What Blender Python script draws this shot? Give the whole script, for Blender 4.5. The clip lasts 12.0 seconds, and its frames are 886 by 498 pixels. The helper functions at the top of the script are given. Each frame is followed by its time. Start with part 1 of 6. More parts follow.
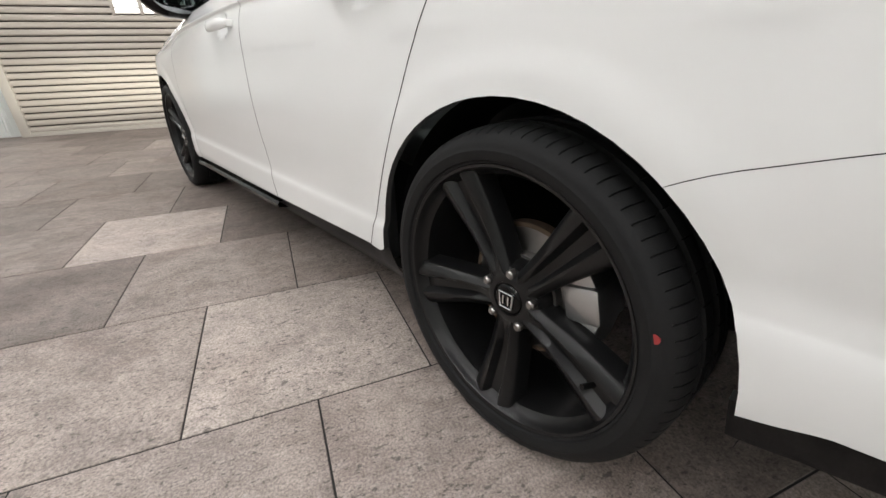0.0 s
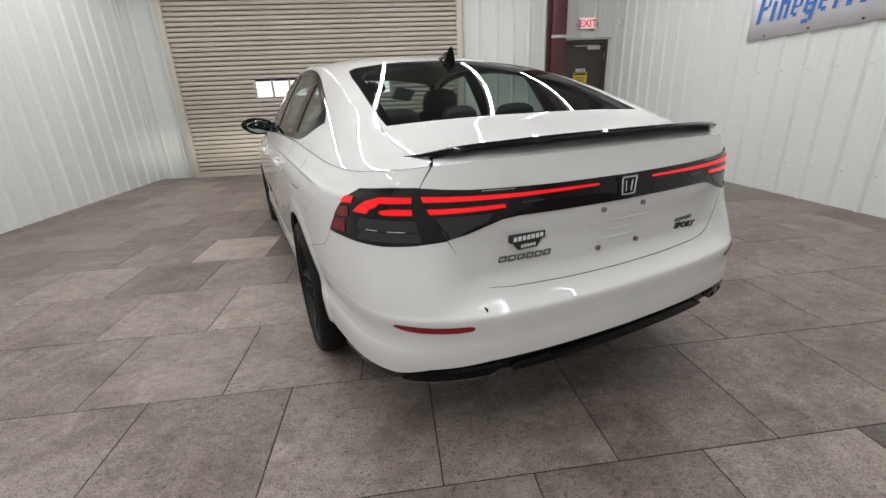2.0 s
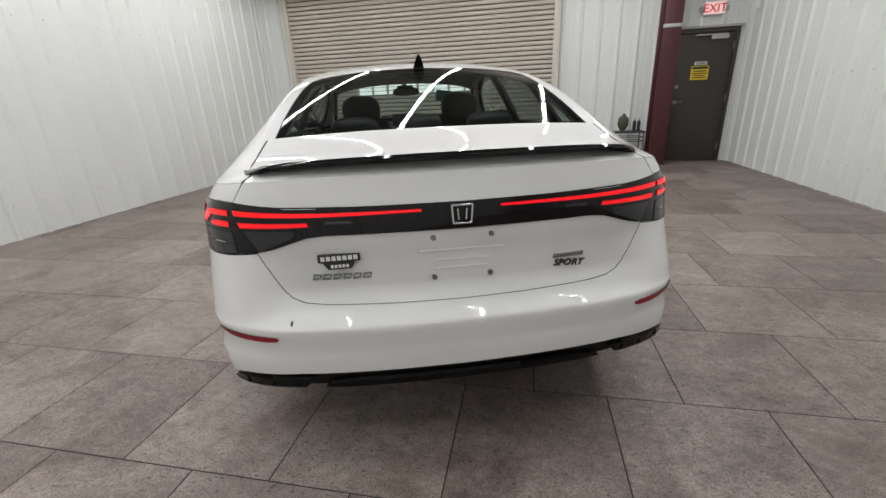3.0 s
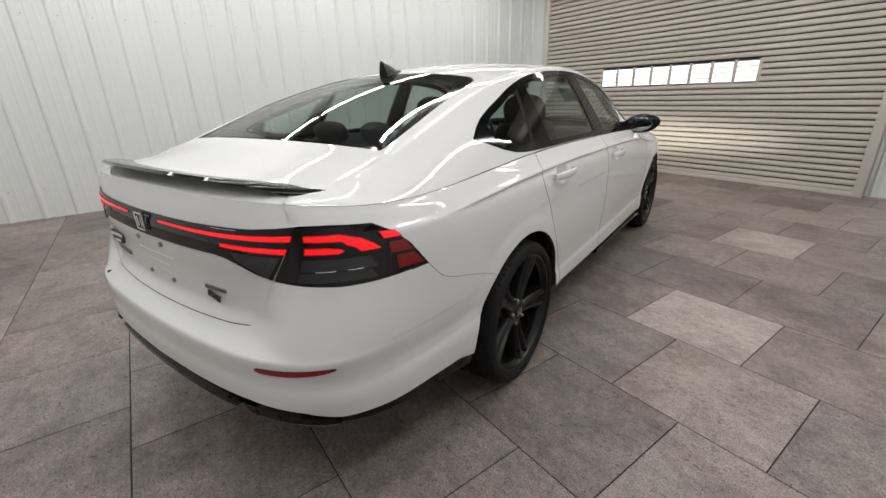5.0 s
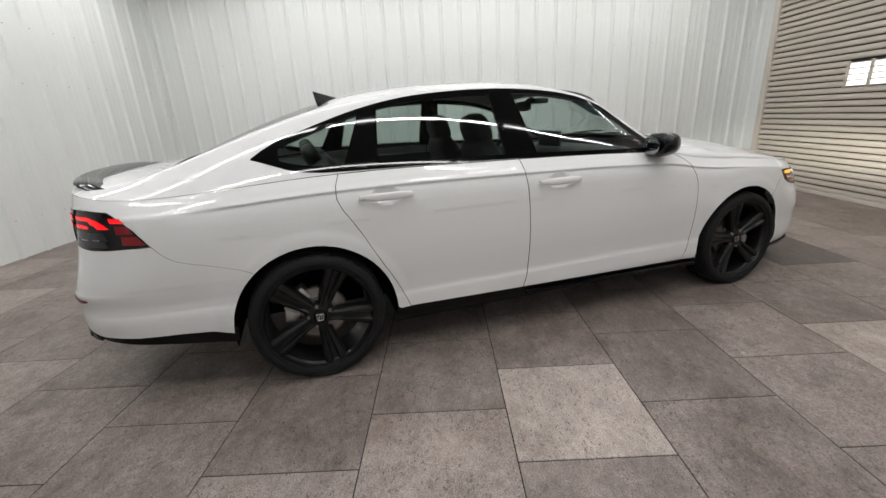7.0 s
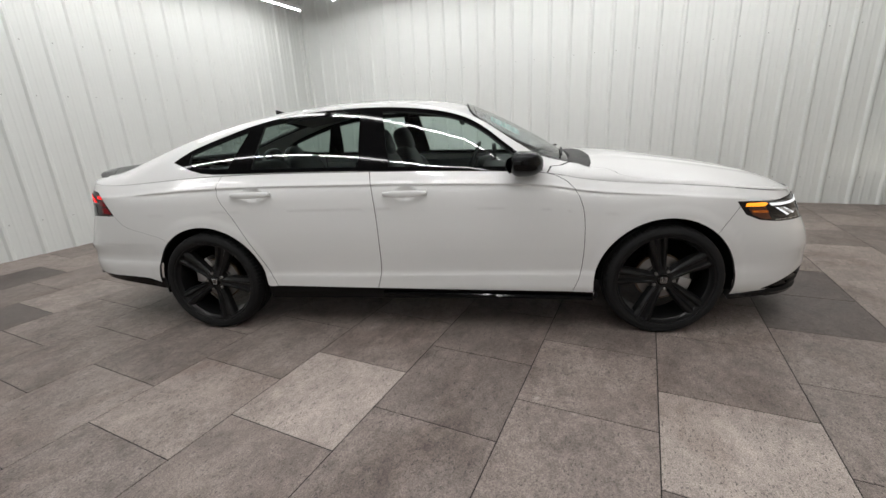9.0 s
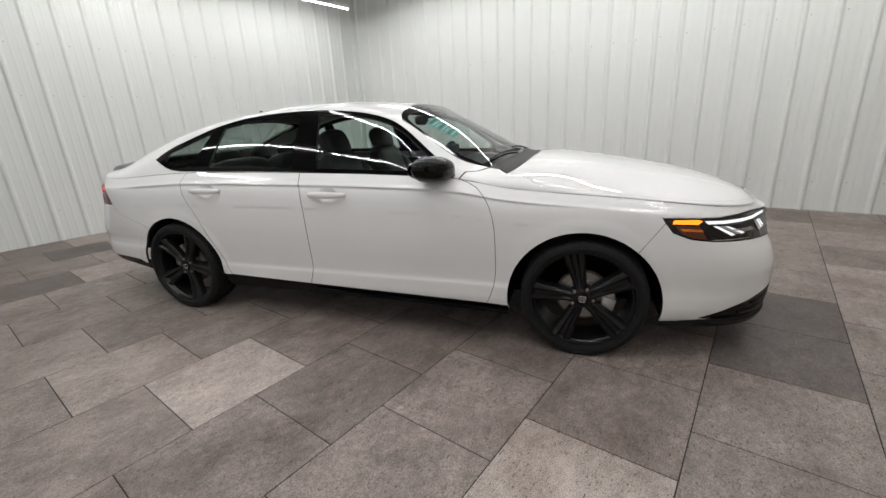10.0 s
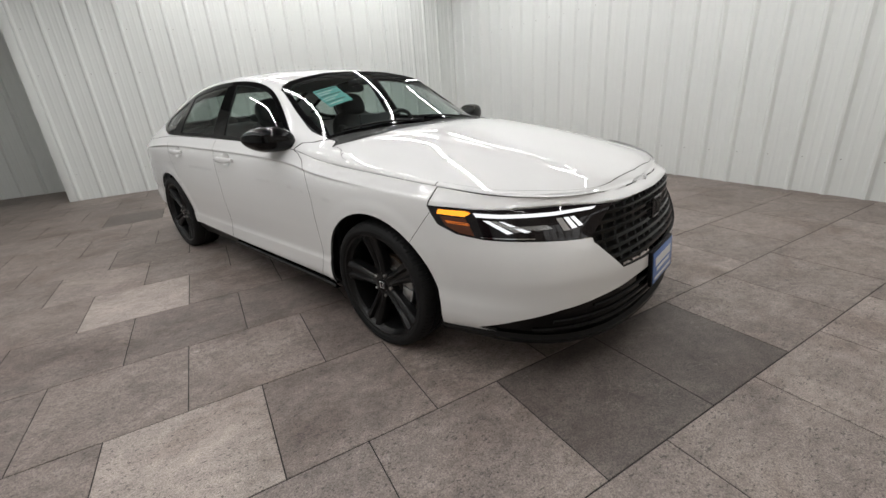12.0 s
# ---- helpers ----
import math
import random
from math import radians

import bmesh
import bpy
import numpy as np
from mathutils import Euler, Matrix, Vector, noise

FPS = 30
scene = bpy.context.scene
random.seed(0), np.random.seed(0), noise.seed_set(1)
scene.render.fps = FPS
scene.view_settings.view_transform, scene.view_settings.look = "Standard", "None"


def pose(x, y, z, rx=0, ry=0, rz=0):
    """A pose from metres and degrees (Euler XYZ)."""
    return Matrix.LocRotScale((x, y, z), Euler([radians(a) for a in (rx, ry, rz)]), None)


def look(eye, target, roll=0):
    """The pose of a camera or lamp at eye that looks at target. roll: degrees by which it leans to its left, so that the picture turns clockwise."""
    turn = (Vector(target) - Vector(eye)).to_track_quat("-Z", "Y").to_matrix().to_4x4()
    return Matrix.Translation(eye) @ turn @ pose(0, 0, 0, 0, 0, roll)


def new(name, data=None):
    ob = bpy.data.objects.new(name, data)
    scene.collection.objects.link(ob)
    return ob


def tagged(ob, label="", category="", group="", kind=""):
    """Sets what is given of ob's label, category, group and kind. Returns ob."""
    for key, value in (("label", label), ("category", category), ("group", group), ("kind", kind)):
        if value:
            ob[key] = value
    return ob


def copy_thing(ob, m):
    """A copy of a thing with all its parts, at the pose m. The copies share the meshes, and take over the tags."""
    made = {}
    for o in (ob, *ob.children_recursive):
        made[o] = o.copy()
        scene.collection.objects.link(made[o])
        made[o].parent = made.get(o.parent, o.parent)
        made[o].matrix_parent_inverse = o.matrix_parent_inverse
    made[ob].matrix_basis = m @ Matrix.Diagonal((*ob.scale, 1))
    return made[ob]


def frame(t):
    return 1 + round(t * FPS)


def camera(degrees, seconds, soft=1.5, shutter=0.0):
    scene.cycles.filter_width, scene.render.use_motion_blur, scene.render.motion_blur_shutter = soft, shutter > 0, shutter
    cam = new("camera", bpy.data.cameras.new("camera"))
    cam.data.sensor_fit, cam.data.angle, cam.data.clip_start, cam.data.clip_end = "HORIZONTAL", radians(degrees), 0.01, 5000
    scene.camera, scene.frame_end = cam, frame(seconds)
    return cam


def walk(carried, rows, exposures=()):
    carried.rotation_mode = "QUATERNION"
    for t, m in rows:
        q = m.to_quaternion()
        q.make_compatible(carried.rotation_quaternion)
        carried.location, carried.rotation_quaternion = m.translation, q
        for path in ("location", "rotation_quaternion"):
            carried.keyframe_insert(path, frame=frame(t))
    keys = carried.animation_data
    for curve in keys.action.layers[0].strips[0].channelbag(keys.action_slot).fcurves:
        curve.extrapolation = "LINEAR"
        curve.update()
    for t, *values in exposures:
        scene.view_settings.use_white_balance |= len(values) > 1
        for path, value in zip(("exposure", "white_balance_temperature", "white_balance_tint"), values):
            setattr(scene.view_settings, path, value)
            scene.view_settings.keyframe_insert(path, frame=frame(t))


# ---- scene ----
cam = camera(94.1, 12.0)
PATH = [
    (0, (0.018, -0.011, 0.759), (0.689, 1.674, -0.084), -1.7),
    (0.5, (0.040, -0.314, 0.917), (0.634, 1.305, 0.193), -2.1),
    (1, (0.145, -0.777, 1.114), (0.718, 1.004, 0.407), -2.2),
    (1.5, (0.457, -1.12, 1.173), (0.875, 0.711, 0.488), -2.4),
    (2, (0.827, -1.364, 1.171), (1.035, 0.505, 0.492), -2.5),
    (2.5, (1.273, -1.363, 1.213), (1.205, 0.516, 0.531), -2.6),
    (3, (1.746, -1.292, 1.205), (1.363, 0.55, 0.525), -2.5),
    (3.2, (1.924, -1.236, 1.213), (1.399, 0.57, 0.533), -2.8),
    (4.8, (3.149, -0.279, 1.236), (1.702, 0.908, 0.532), -1.5),
    (5, (3.234, -0.091, 1.256), (1.706, 0.997, 0.562), -1.5),
    (5.5, (3.505, 0.359, 1.215), (1.797, 1.157, 0.548), -2.0),
    (6, (3.669, 0.83, 1.246), (1.849, 1.341, 0.591), -2.1),
    (6.5, (3.812, 1.304, 1.251), (1.929, 1.544, 0.619), -2.6),
    (7, (3.932, 1.796, 1.252), (2.029, 1.781, 0.636), -3.0),
    (7.2, (3.944, 1.987, 1.237), (2.04, 1.876, 0.634), -3.1),
    (8.8, (3.795, 3.49, 1.265), (2.037, 2.724, 0.697), -2.9),
    (9, (3.733, 3.681, 1.247), (2.013, 2.835, 0.677), -2.9),
    (9.5, (3.519, 4.108, 1.266), (1.897, 3.086, 0.696), -2.8),
    (10, (3.207, 4.508, 1.277), (1.704, 3.331, 0.682), -3.0),
    (10.5, (2.936, 4.927, 1.266), (1.577, 3.604, 0.629), -3.7),
    (11, (2.54, 5.21, 1.245), (1.334, 3.764, 0.571), -4.3),
    (11.5, (2.158, 5.472, 1.204), (1.102, 3.919, 0.516), -4.3),
    (12, (1.795, 5.645, 1.209), (0.896, 4.005, 0.499), -4.2),
]
walk(cam, [(t, look(eye, target, roll)) for t, eye, target, roll in PATH], exposures=((0.0, 1.0), (0.5, 0.66), (1.0, 0.40), (1.5, 0.43), (12.0, 0.43)))

# ---- world, lamps, exposure ----
world = bpy.data.worlds.new("world")
scene.world = world
world.use_nodes = True
world.node_tree.nodes["Background"].inputs[0].default_value = (0.9, 0.95, 1.0, 1)
world.node_tree.nodes["Background"].inputs[1].default_value = 0.02
TUBE_POWER = 43.0
BEAM_POWER = 110.0

# ---- materials ----


def nodes_of(name):
    m = bpy.data.materials.new(name)
    m.use_nodes = True
    nt = m.node_tree
    return m, nt, nt.nodes["Principled BSDF"]


def link(nt, a, b):
    nt.links.new(a, b)


def add(nt, kind, **kw):
    n = nt.nodes.new(kind)
    for k, v in kw.items():
        n.inputs[k.replace("_", " ")].default_value = v
    return n


def plain(name, col, rough=0.5, metal=0.0, coat=0.0, bump=0.0, scale=40.0, vary=0.0, spec=0.5):
    m, nt, p = nodes_of(name)
    p.inputs["Base Color"].default_value = (*col, 1)
    p.inputs["Roughness"].default_value = rough
    p.inputs["Metallic"].default_value = metal
    p.inputs["Coat Weight"].default_value = coat
    p.inputs["Coat Roughness"].default_value = 0.012
    p.inputs["Specular IOR Level"].default_value = spec
    if bump or vary:
        tc = nt.nodes.new("ShaderNodeTexCoord")
        no = add(nt, "ShaderNodeTexNoise", Scale=scale, Detail=5.0)
        link(nt, tc.outputs["Object"], no.inputs["Vector"])
        if bump:
            b = add(nt, "ShaderNodeBump", Strength=bump, Distance=0.002)
            link(nt, no.outputs["Fac"], b.inputs["Height"])
            link(nt, b.outputs[0], p.inputs["Normal"])
        if vary:
            big = add(nt, "ShaderNodeTexNoise", Scale=scale * 0.07, Detail=4.0)
            link(nt, tc.outputs["Object"], big.inputs["Vector"])
            mx = nt.nodes.new("ShaderNodeMix")
            mx.data_type = "RGBA"
            mx.inputs[6].default_value = (*[c * (1 - vary) for c in col], 1)
            mx.inputs[7].default_value = (*[min(1, c * (1 + vary)) for c in col], 1)
            mm = nt.nodes.new("ShaderNodeMath")
            mm.operation = "MULTIPLY_ADD"
            mm.inputs[1].default_value = 0.35
            link(nt, no.outputs["Fac"], mm.inputs[0])
            sc = nt.nodes.new("ShaderNodeMath")
            sc.operation = "MULTIPLY"
            sc.inputs[1].default_value = 0.65
            link(nt, big.outputs["Fac"], sc.inputs[0])
            link(nt, sc.outputs[0], mm.inputs[2])
            link(nt, mm.outputs[0], mx.inputs[0])
            link(nt, mx.outputs[2], p.inputs["Base Color"])
            rr = add(nt, "ShaderNodeMapRange", To_Min=max(0.02, rough - 0.08), To_Max=min(1, rough + 0.1))
            link(nt, big.outputs["Fac"], rr.inputs[0])
            link(nt, rr.outputs[0], p.inputs["Roughness"])
    return m


def glow(name, col, strength):
    m, nt, p = nodes_of(name)
    p.inputs["Base Color"].default_value = (*[c * 0.4 for c in col], 1)
    p.inputs["Emission Color"].default_value = (*col, 1)
    p.inputs["Emission Strength"].default_value = strength
    p.inputs["Roughness"].default_value = 0.2
    return m


def glass(name, tint, ior=1.45):
    m, nt, p = nodes_of(name)
    nt.nodes.remove(p)
    out = nt.nodes["Material Output"]
    tr = nt.nodes.new("ShaderNodeBsdfTransparent")
    tr.inputs[0].default_value = (*tint, 1)
    gl = nt.nodes.new("ShaderNodeBsdfGlossy")
    gl.inputs["Roughness"].default_value = 0.01
    lw = nt.nodes.new("ShaderNodeLayerWeight")
    lw.inputs[0].default_value = 0.5
    pw = nt.nodes.new("ShaderNodeMath")
    pw.operation = "POWER"
    pw.inputs[1].default_value = 4.5
    link(nt, lw.outputs["Facing"], pw.inputs[0])
    fr = add(nt, "ShaderNodeMapRange", To_Min=2 * ((ior - 1) / (ior + 1)) ** 2, To_Max=1.0)
    link(nt, pw.outputs[0], fr.inputs[0])
    mx = nt.nodes.new("ShaderNodeMixShader")
    link(nt, fr.outputs[0], mx.inputs[0])
    link(nt, tr.outputs[0], mx.inputs[1])
    link(nt, gl.outputs[0], mx.inputs[2])
    link(nt, mx.outputs[0], out.inputs["Surface"])
    return m


def tile_material(name, dark, light, pits):
    """Honed stone-look tile: broad brownish clouds, fine grain, small dark pits and thin pale veins, each tile a little different."""
    m, nt, p = nodes_of(name)

    def mix(kind, fac, a, b):
        n = nt.nodes.new("ShaderNodeMix")
        n.data_type, n.blend_type = "RGBA", kind
        for v, sock in ((fac, n.inputs[0]), (a, n.inputs[6]), (b, n.inputs[7])):
            if isinstance(v, (int, float, tuple)):
                sock.default_value = v
            else:
                link(nt, v, sock)
        return n.outputs[2]

    def noise(vec, scale, detail=4.0, rough=0.6, warp=0.0):
        n = add(nt, "ShaderNodeTexNoise", Scale=scale, Detail=detail, Roughness=rough, Distortion=warp)
        link(nt, vec, n.inputs["Vector"])
        return n.outputs["Fac"]

    def ramp(v, a, b, lo=0.0, hi=1.0):
        n = add(nt, "ShaderNodeMapRange", From_Min=a, From_Max=b, To_Min=lo, To_Max=hi)
        link(nt, v, n.inputs[0])
        return n.outputs[0]

    tc = nt.nodes.new("ShaderNodeTexCoord")
    oi = nt.nodes.new("ShaderNodeObjectInfo")
    off = nt.nodes.new("ShaderNodeVectorMath")
    off.operation = "SCALE"
    off.inputs[0].default_value = (37.0, 51.0, 13.0)
    link(nt, oi.outputs["Random"], off.inputs["Scale"])
    co = nt.nodes.new("ShaderNodeVectorMath")
    link(nt, tc.outputs["Object"], co.inputs[0])
    link(nt, off.outputs[0], co.inputs[1])
    at = co.outputs[0]
    st = nt.nodes.new("ShaderNodeMapping")
    st.inputs["Scale"].default_value = (1.0, 1.35, 1.0)
    st.inputs["Rotation"].default_value = (0, 0, 0.35)
    link(nt, at, st.inputs["Vector"])
    cloud = noise(st.outputs[0], 4.5, 7.0, 0.62, 0.6)
    mid = noise(st.outputs[0], 22.0, 5.0, 0.68)
    grain = noise(at, 170.0, 3.0, 0.75)
    # clouds and mottling between the dark and the light tone
    s1 = nt.nodes.new("ShaderNodeMath")
    s1.operation = "MULTIPLY_ADD"
    s1.inputs[1].default_value = 0.45
    link(nt, mid, s1.inputs[0])
    s2 = nt.nodes.new("ShaderNodeMath")
    s2.operation = "MULTIPLY"
    s2.inputs[1].default_value = 0.55
    link(nt, cloud, s2.inputs[0])
    link(nt, s2.outputs[0], s1.inputs[2])
    col = mix("MIX", ramp(s1.outputs[0], 0.335, 0.665), (*dark, 1), (*light, 1))
    # grain
    g = nt.nodes.new("ShaderNodeCombineColor")
    gv = ramp(grain, 0.33, 0.67, 0.55, 1.45)
    for k in range(3):
        link(nt, gv, g.inputs[k])
    col = mix("MULTIPLY", 1.0, col, g.outputs[0])
    # pits in patches
    pv = nt.nodes.new("ShaderNodeMapping")
    pv.inputs["Scale"].default_value = (1.0, 1.7, 1.0)
    link(nt, at, pv.inputs["Vector"])
    pit = ramp(noise(pv.outputs[0], 58.0, 3.0, 0.55), 0.60, 0.65)
    patchy = ramp(noise(at, 5.0, 2.0), 0.32, 0.48)
    pm = nt.nodes.new("ShaderNodeMath")
    pm.operation = "MULTIPLY"
    link(nt, pit, pm.inputs[0])
    link(nt, patchy, pm.inputs[1])
    pm2 = nt.nodes.new("ShaderNodeMath")
    pm2.operation = "MULTIPLY"
    pm2.inputs[1].default_value = pits
    link(nt, pm.outputs[0], pm2.inputs[0])
    col = mix("MIX", pm2.outputs[0], col, (0.03, 0.028, 0.026, 1))
    # thin pale veins
    vn = noise(st.outputs[0], 7.0, 3.0, 0.5, 1.2)
    va = nt.nodes.new("ShaderNodeMath")
    va.operation = "SUBTRACT"
    va.inputs[1].default_value = 0.56
    link(nt, vn, va.inputs[0])
    vb = nt.nodes.new("ShaderNodeMath")
    vb.operation = "ABSOLUTE"
    link(nt, va.outputs[0], vb.inputs[0])
    vein = ramp(vb.outputs[0], 0.0, 0.008, 0.32, 0.0)
    vm = nt.nodes.new("ShaderNodeMath")
    vm.operation = "MULTIPLY"
    link(nt, vein, vm.inputs[0])
    link(nt, ramp(noise(at, 3.0, 2.0), 0.5, 0.62), vm.inputs[1])
    col = mix("MIX", vm.outputs[0], col, (0.52, 0.48, 0.44, 1))
    # tone of each tile
    tn = nt.nodes.new("ShaderNodeCombineColor")
    tone = ramp(oi.outputs["Random"], 0.0, 1.0, 0.86, 1.14)
    for k in range(3):
        link(nt, tone, tn.inputs[k])
    col = mix("MULTIPLY", 1.0, col, tn.outputs[0])
    # scuffs across the whole floor
    geo = nt.nodes.new("ShaderNodeNewGeometry")
    dirt = ramp(noise(geo.outputs["Position"], 1.9, 7.0, 0.6, 0.4), 0.50, 0.68, 0.0, 0.70)
    col = mix("MULTIPLY", dirt, col, (0.56, 0.50, 0.47, 1))
    link(nt, col, p.inputs["Base Color"])
    link(nt, ramp(cloud, 0.0, 1.0, 0.40, 0.62), p.inputs["Roughness"])
    p.inputs["Specular IOR Level"].default_value = 0.4
    b = add(nt, "ShaderNodeBump", Strength=0.5, Distance=0.002)
    link(nt, grain, b.inputs["Height"])
    link(nt, b.outputs[0], p.inputs["Normal"])
    return m


PAINT = plain("white_pearl_paint", (0.745, 0.745, 0.74), 0.5, coat=1.0, vary=0.015, scale=3.0, spec=0.0)
# near-black colour that paints the shade inside panel gaps and shut lines
GAP_SHADE = plain("panel_gap_shade", (0.012, 0.012, 0.012), 0.8)
GLOSS_BLACK = plain("gloss_black", (0.003, 0.003, 0.0032), 0.05, spec=0.22)
SATIN_BLACK = plain("satin_black", (0.005, 0.005, 0.0053), 0.42, bump=0.1, scale=300, spec=0.16)
WHEEL_BLACK = plain("wheel_black", (0.0075, 0.0075, 0.0078), 0.28, bump=0.05, scale=500, spec=0.30)
RUBBER = plain("tyre_rubber", (0.012, 0.012, 0.0124), 0.62, bump=0.25, scale=160, vary=0.25, spec=0.16)
LINER = plain("arch_liner_felt", (0.005, 0.005, 0.005), 0.95, bump=0.4, scale=200, spec=0.1)
STEEL = plain("machined_steel", (0.30, 0.29, 0.28), 0.36, metal=1.0, bump=0.1, scale=120, vary=0.15)
RUST = plain("rusty_disc", (0.12, 0.085, 0.06), 0.6, metal=0.6, bump=0.2, scale=90, vary=0.3)
ALLOY = plain("cast_alloy", (0.5, 0.5, 0.5), 0.42, metal=1.0, bump=0.2, scale=150)
MIRROR = plain("mirror_silver", (0.26, 0.27, 0.28), 0.02, metal=1.0)
CHROME = plain("chrome", (0.75, 0.76, 0.78), 0.08, metal=1.0)
DARK_CHROME = plain("dark_chrome", (0.10, 0.10, 0.105), 0.2, metal=0.9)
GREY_BADGE = plain("grey_badge", (0.35, 0.36, 0.37), 0.25, metal=0.8)
TINT = glass("tinted_glass", (0.78, 0.86, 0.83))
PRIVACY = glass("privacy_glass", (0.62, 0.70, 0.67))
CLEAR = glass("clear_glass", (0.72, 0.80, 0.78))
LENS_DARK = plain("smoked_lens", (0.008, 0.006, 0.007), 0.05, spec=0.35)
LENS_RED = plain("red_lens", (0.14, 0.008, 0.012), 0.12, coat=1.0)
LENS_GREY = plain("grey_lens", (0.032, 0.032, 0.036), 0.12, spec=0.4)
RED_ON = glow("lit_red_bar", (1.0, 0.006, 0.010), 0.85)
RED_DIM = glow("dim_red_bar", (0.30, 0.004, 0.010), 0.10)
# dimmer red that paints the fall-off of glow round each bright core
RED_EDGE = glow("red_glow_rim", (0.75, 0.004, 0.012), 0.30)
AMBER_ON = glow("lit_amber", (1.0, 0.33, 0.02), 1.1)
AMBER_DIM = glow("dim_amber", (0.85, 0.20, 0.015), 0.28)
AMBER_OFF = plain("amber_lens", (0.09, 0.028, 0.012), 0.1, spec=0.4)
DRL = glow("lit_white_bar", (0.95, 0.97, 1.0), 0.62)
REFLECTOR = plain("red_reflector", (0.30, 0.012, 0.022), 0.15, spec=0.35, bump=0.3, scale=400)
SEAT = plain("black_leather", (0.022, 0.022, 0.023), 0.5, bump=0.3, scale=180)
CABIN = plain("cabin_plastic", (0.03, 0.03, 0.032), 0.7, bump=0.2, scale=220)
HEADLINER = plain("headliner", (0.32, 0.32, 0.31), 0.9)
WALL = plain("painted_steel_panel", (0.71, 0.73, 0.71), 0.46, spec=0.35, bump=0.05, scale=9, vary=0.05)
SCREW = plain("painted_screw", (0.40, 0.40, 0.39), 0.5)
WALL_TRIM = plain("grey_trim", (0.42, 0.43, 0.43), 0.45, vary=0.08, scale=8)
SLAT = plain("beige_slat", (0.45, 0.405, 0.35), 0.42, bump=0.08, scale=18, vary=0.14)
JAMB = plain("beige_jamb", (0.55, 0.51, 0.45), 0.5, vary=0.1, scale=12)
GAP = plain("dark_gap", (0.02, 0.018, 0.016), 0.8)
# ceiling colour set dark: dark lining, plus its lack of light put in
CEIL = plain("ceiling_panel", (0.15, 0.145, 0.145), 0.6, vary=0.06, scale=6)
OXBLOOD = plain("oxblood_steel", (0.075, 0.018, 0.020), 0.45, bump=0.1, scale=30, vary=0.2)
BROWN = plain("dark_bronze_paint", (0.050, 0.040, 0.034), 0.42, bump=0.05, scale=40, vary=0.1)
GROUT = plain("floor_grout", (0.022, 0.020, 0.019), 0.9, bump=0.3, scale=150)
BANNER = plain("vinyl_banner", (0.78, 0.78, 0.82), 0.4, bump=0.1, scale=5)
BLUE = plain("blue_print", (0.05, 0.16, 0.52), 0.4)
YELLOW = plain("yellow_sign", (0.80, 0.60, 0.03), 0.4)
INK = plain("black_ink", (0.02, 0.02, 0.02), 0.5)
PAPER = plain("white_sign", (0.8, 0.8, 0.8), 0.45)
RED_INK = plain("red_letters", (0.75, 0.05, 0.06), 0.4)
TEAL = plain("teal_paper", (0.17, 0.46, 0.43), 0.7)
PLATE = plain("blue_plate", (0.10, 0.20, 0.50), 0.3)
TUBE = glow("lit_tube", (1.0, 0.99, 0.985), TUBE_POWER)
PANE_LIT = glow("daylit_pane", (1.0, 1.0, 1.0), 1.3)
SIGN_LIT = glow("exit_face", (1.0, 0.62, 0.60), 0.55)
OLIVE = plain("olive_vase_surface", (0.07, 0.07, 0.045), 0.8, bump=0.4, scale=60, vary=0.2)
DARK_STEEL = plain("dark_steel", (0.03, 0.03, 0.032), 0.45, metal=0.3)
TILES = [
    tile_material("tile_mid", (0.118, 0.095, 0.084), (0.300, 0.249, 0.223), 0.6),
    tile_material("tile_light", (0.265, 0.223, 0.200), (0.530, 0.455, 0.412), 0.62),
    tile_material("tile_dark", (0.079, 0.065, 0.058), (0.170, 0.142, 0.129), 0.5),
    tile_material("tile_grey", (0.153, 0.125, 0.112), (0.360, 0.303, 0.273), 0.62),
]

# ---- mesh helpers ----


def mesh_ob(name, verts, faces, mat, parent=None, smooth=False, label=""):
    me = bpy.data.meshes.new(name)
    me.from_pydata([tuple(v) for v in verts], [], faces)
    me.materials.append(mat)
    if smooth:
        me.polygons.foreach_set("use_smooth", [True] * len(me.polygons))
    me.update()
    ob = new(name, me)
    if parent:
        ob.parent = parent
    if label:
        ob["label"] = label
    return ob


def part(name, bm, mat, parent=None, label="", smooth=None):
    me = bpy.data.meshes.new(name)
    bmesh.ops.recalc_face_normals(bm, faces=bm.faces)
    bm.to_mesh(me)
    bm.free()
    me.materials.append(mat)
    if smooth is not None:
        me.polygons.foreach_set("use_smooth", [True] * len(me.polygons))
        if smooth < 180:
            me.set_sharp_from_angle(angle=radians(smooth))
    ob = new(name, me)
    if parent:
        ob.parent = parent
    if label:
        ob["label"] = label
    return ob


def add_box(bm, x0, y0, z0, x1, y1, z1, bevel=0.0, seg=2):
    g = bmesh.ops.create_cube(bm, size=1.0)
    vs = g["verts"]
    for v in vs:
        v.co = Vector((x0 + (v.co.x + 0.5) * (x1 - x0), y0 + (v.co.y + 0.5) * (y1 - y0), z0 + (v.co.z + 0.5) * (z1 - z0)))
    if bevel:
        es = list({e for v in vs for e in v.link_edges})
        bmesh.ops.bevel(bm, geom=es, offset=bevel, segments=seg, profile=0.5, affect="EDGES")


def box(name, lo, hi, mat, parent=None, bevel=0.004, label="", seg=2):
    bm = bmesh.new()
    add_box(bm, *lo, *hi, bevel=bevel, seg=seg)
    return part(name, bm, mat, parent, label, smooth=40)


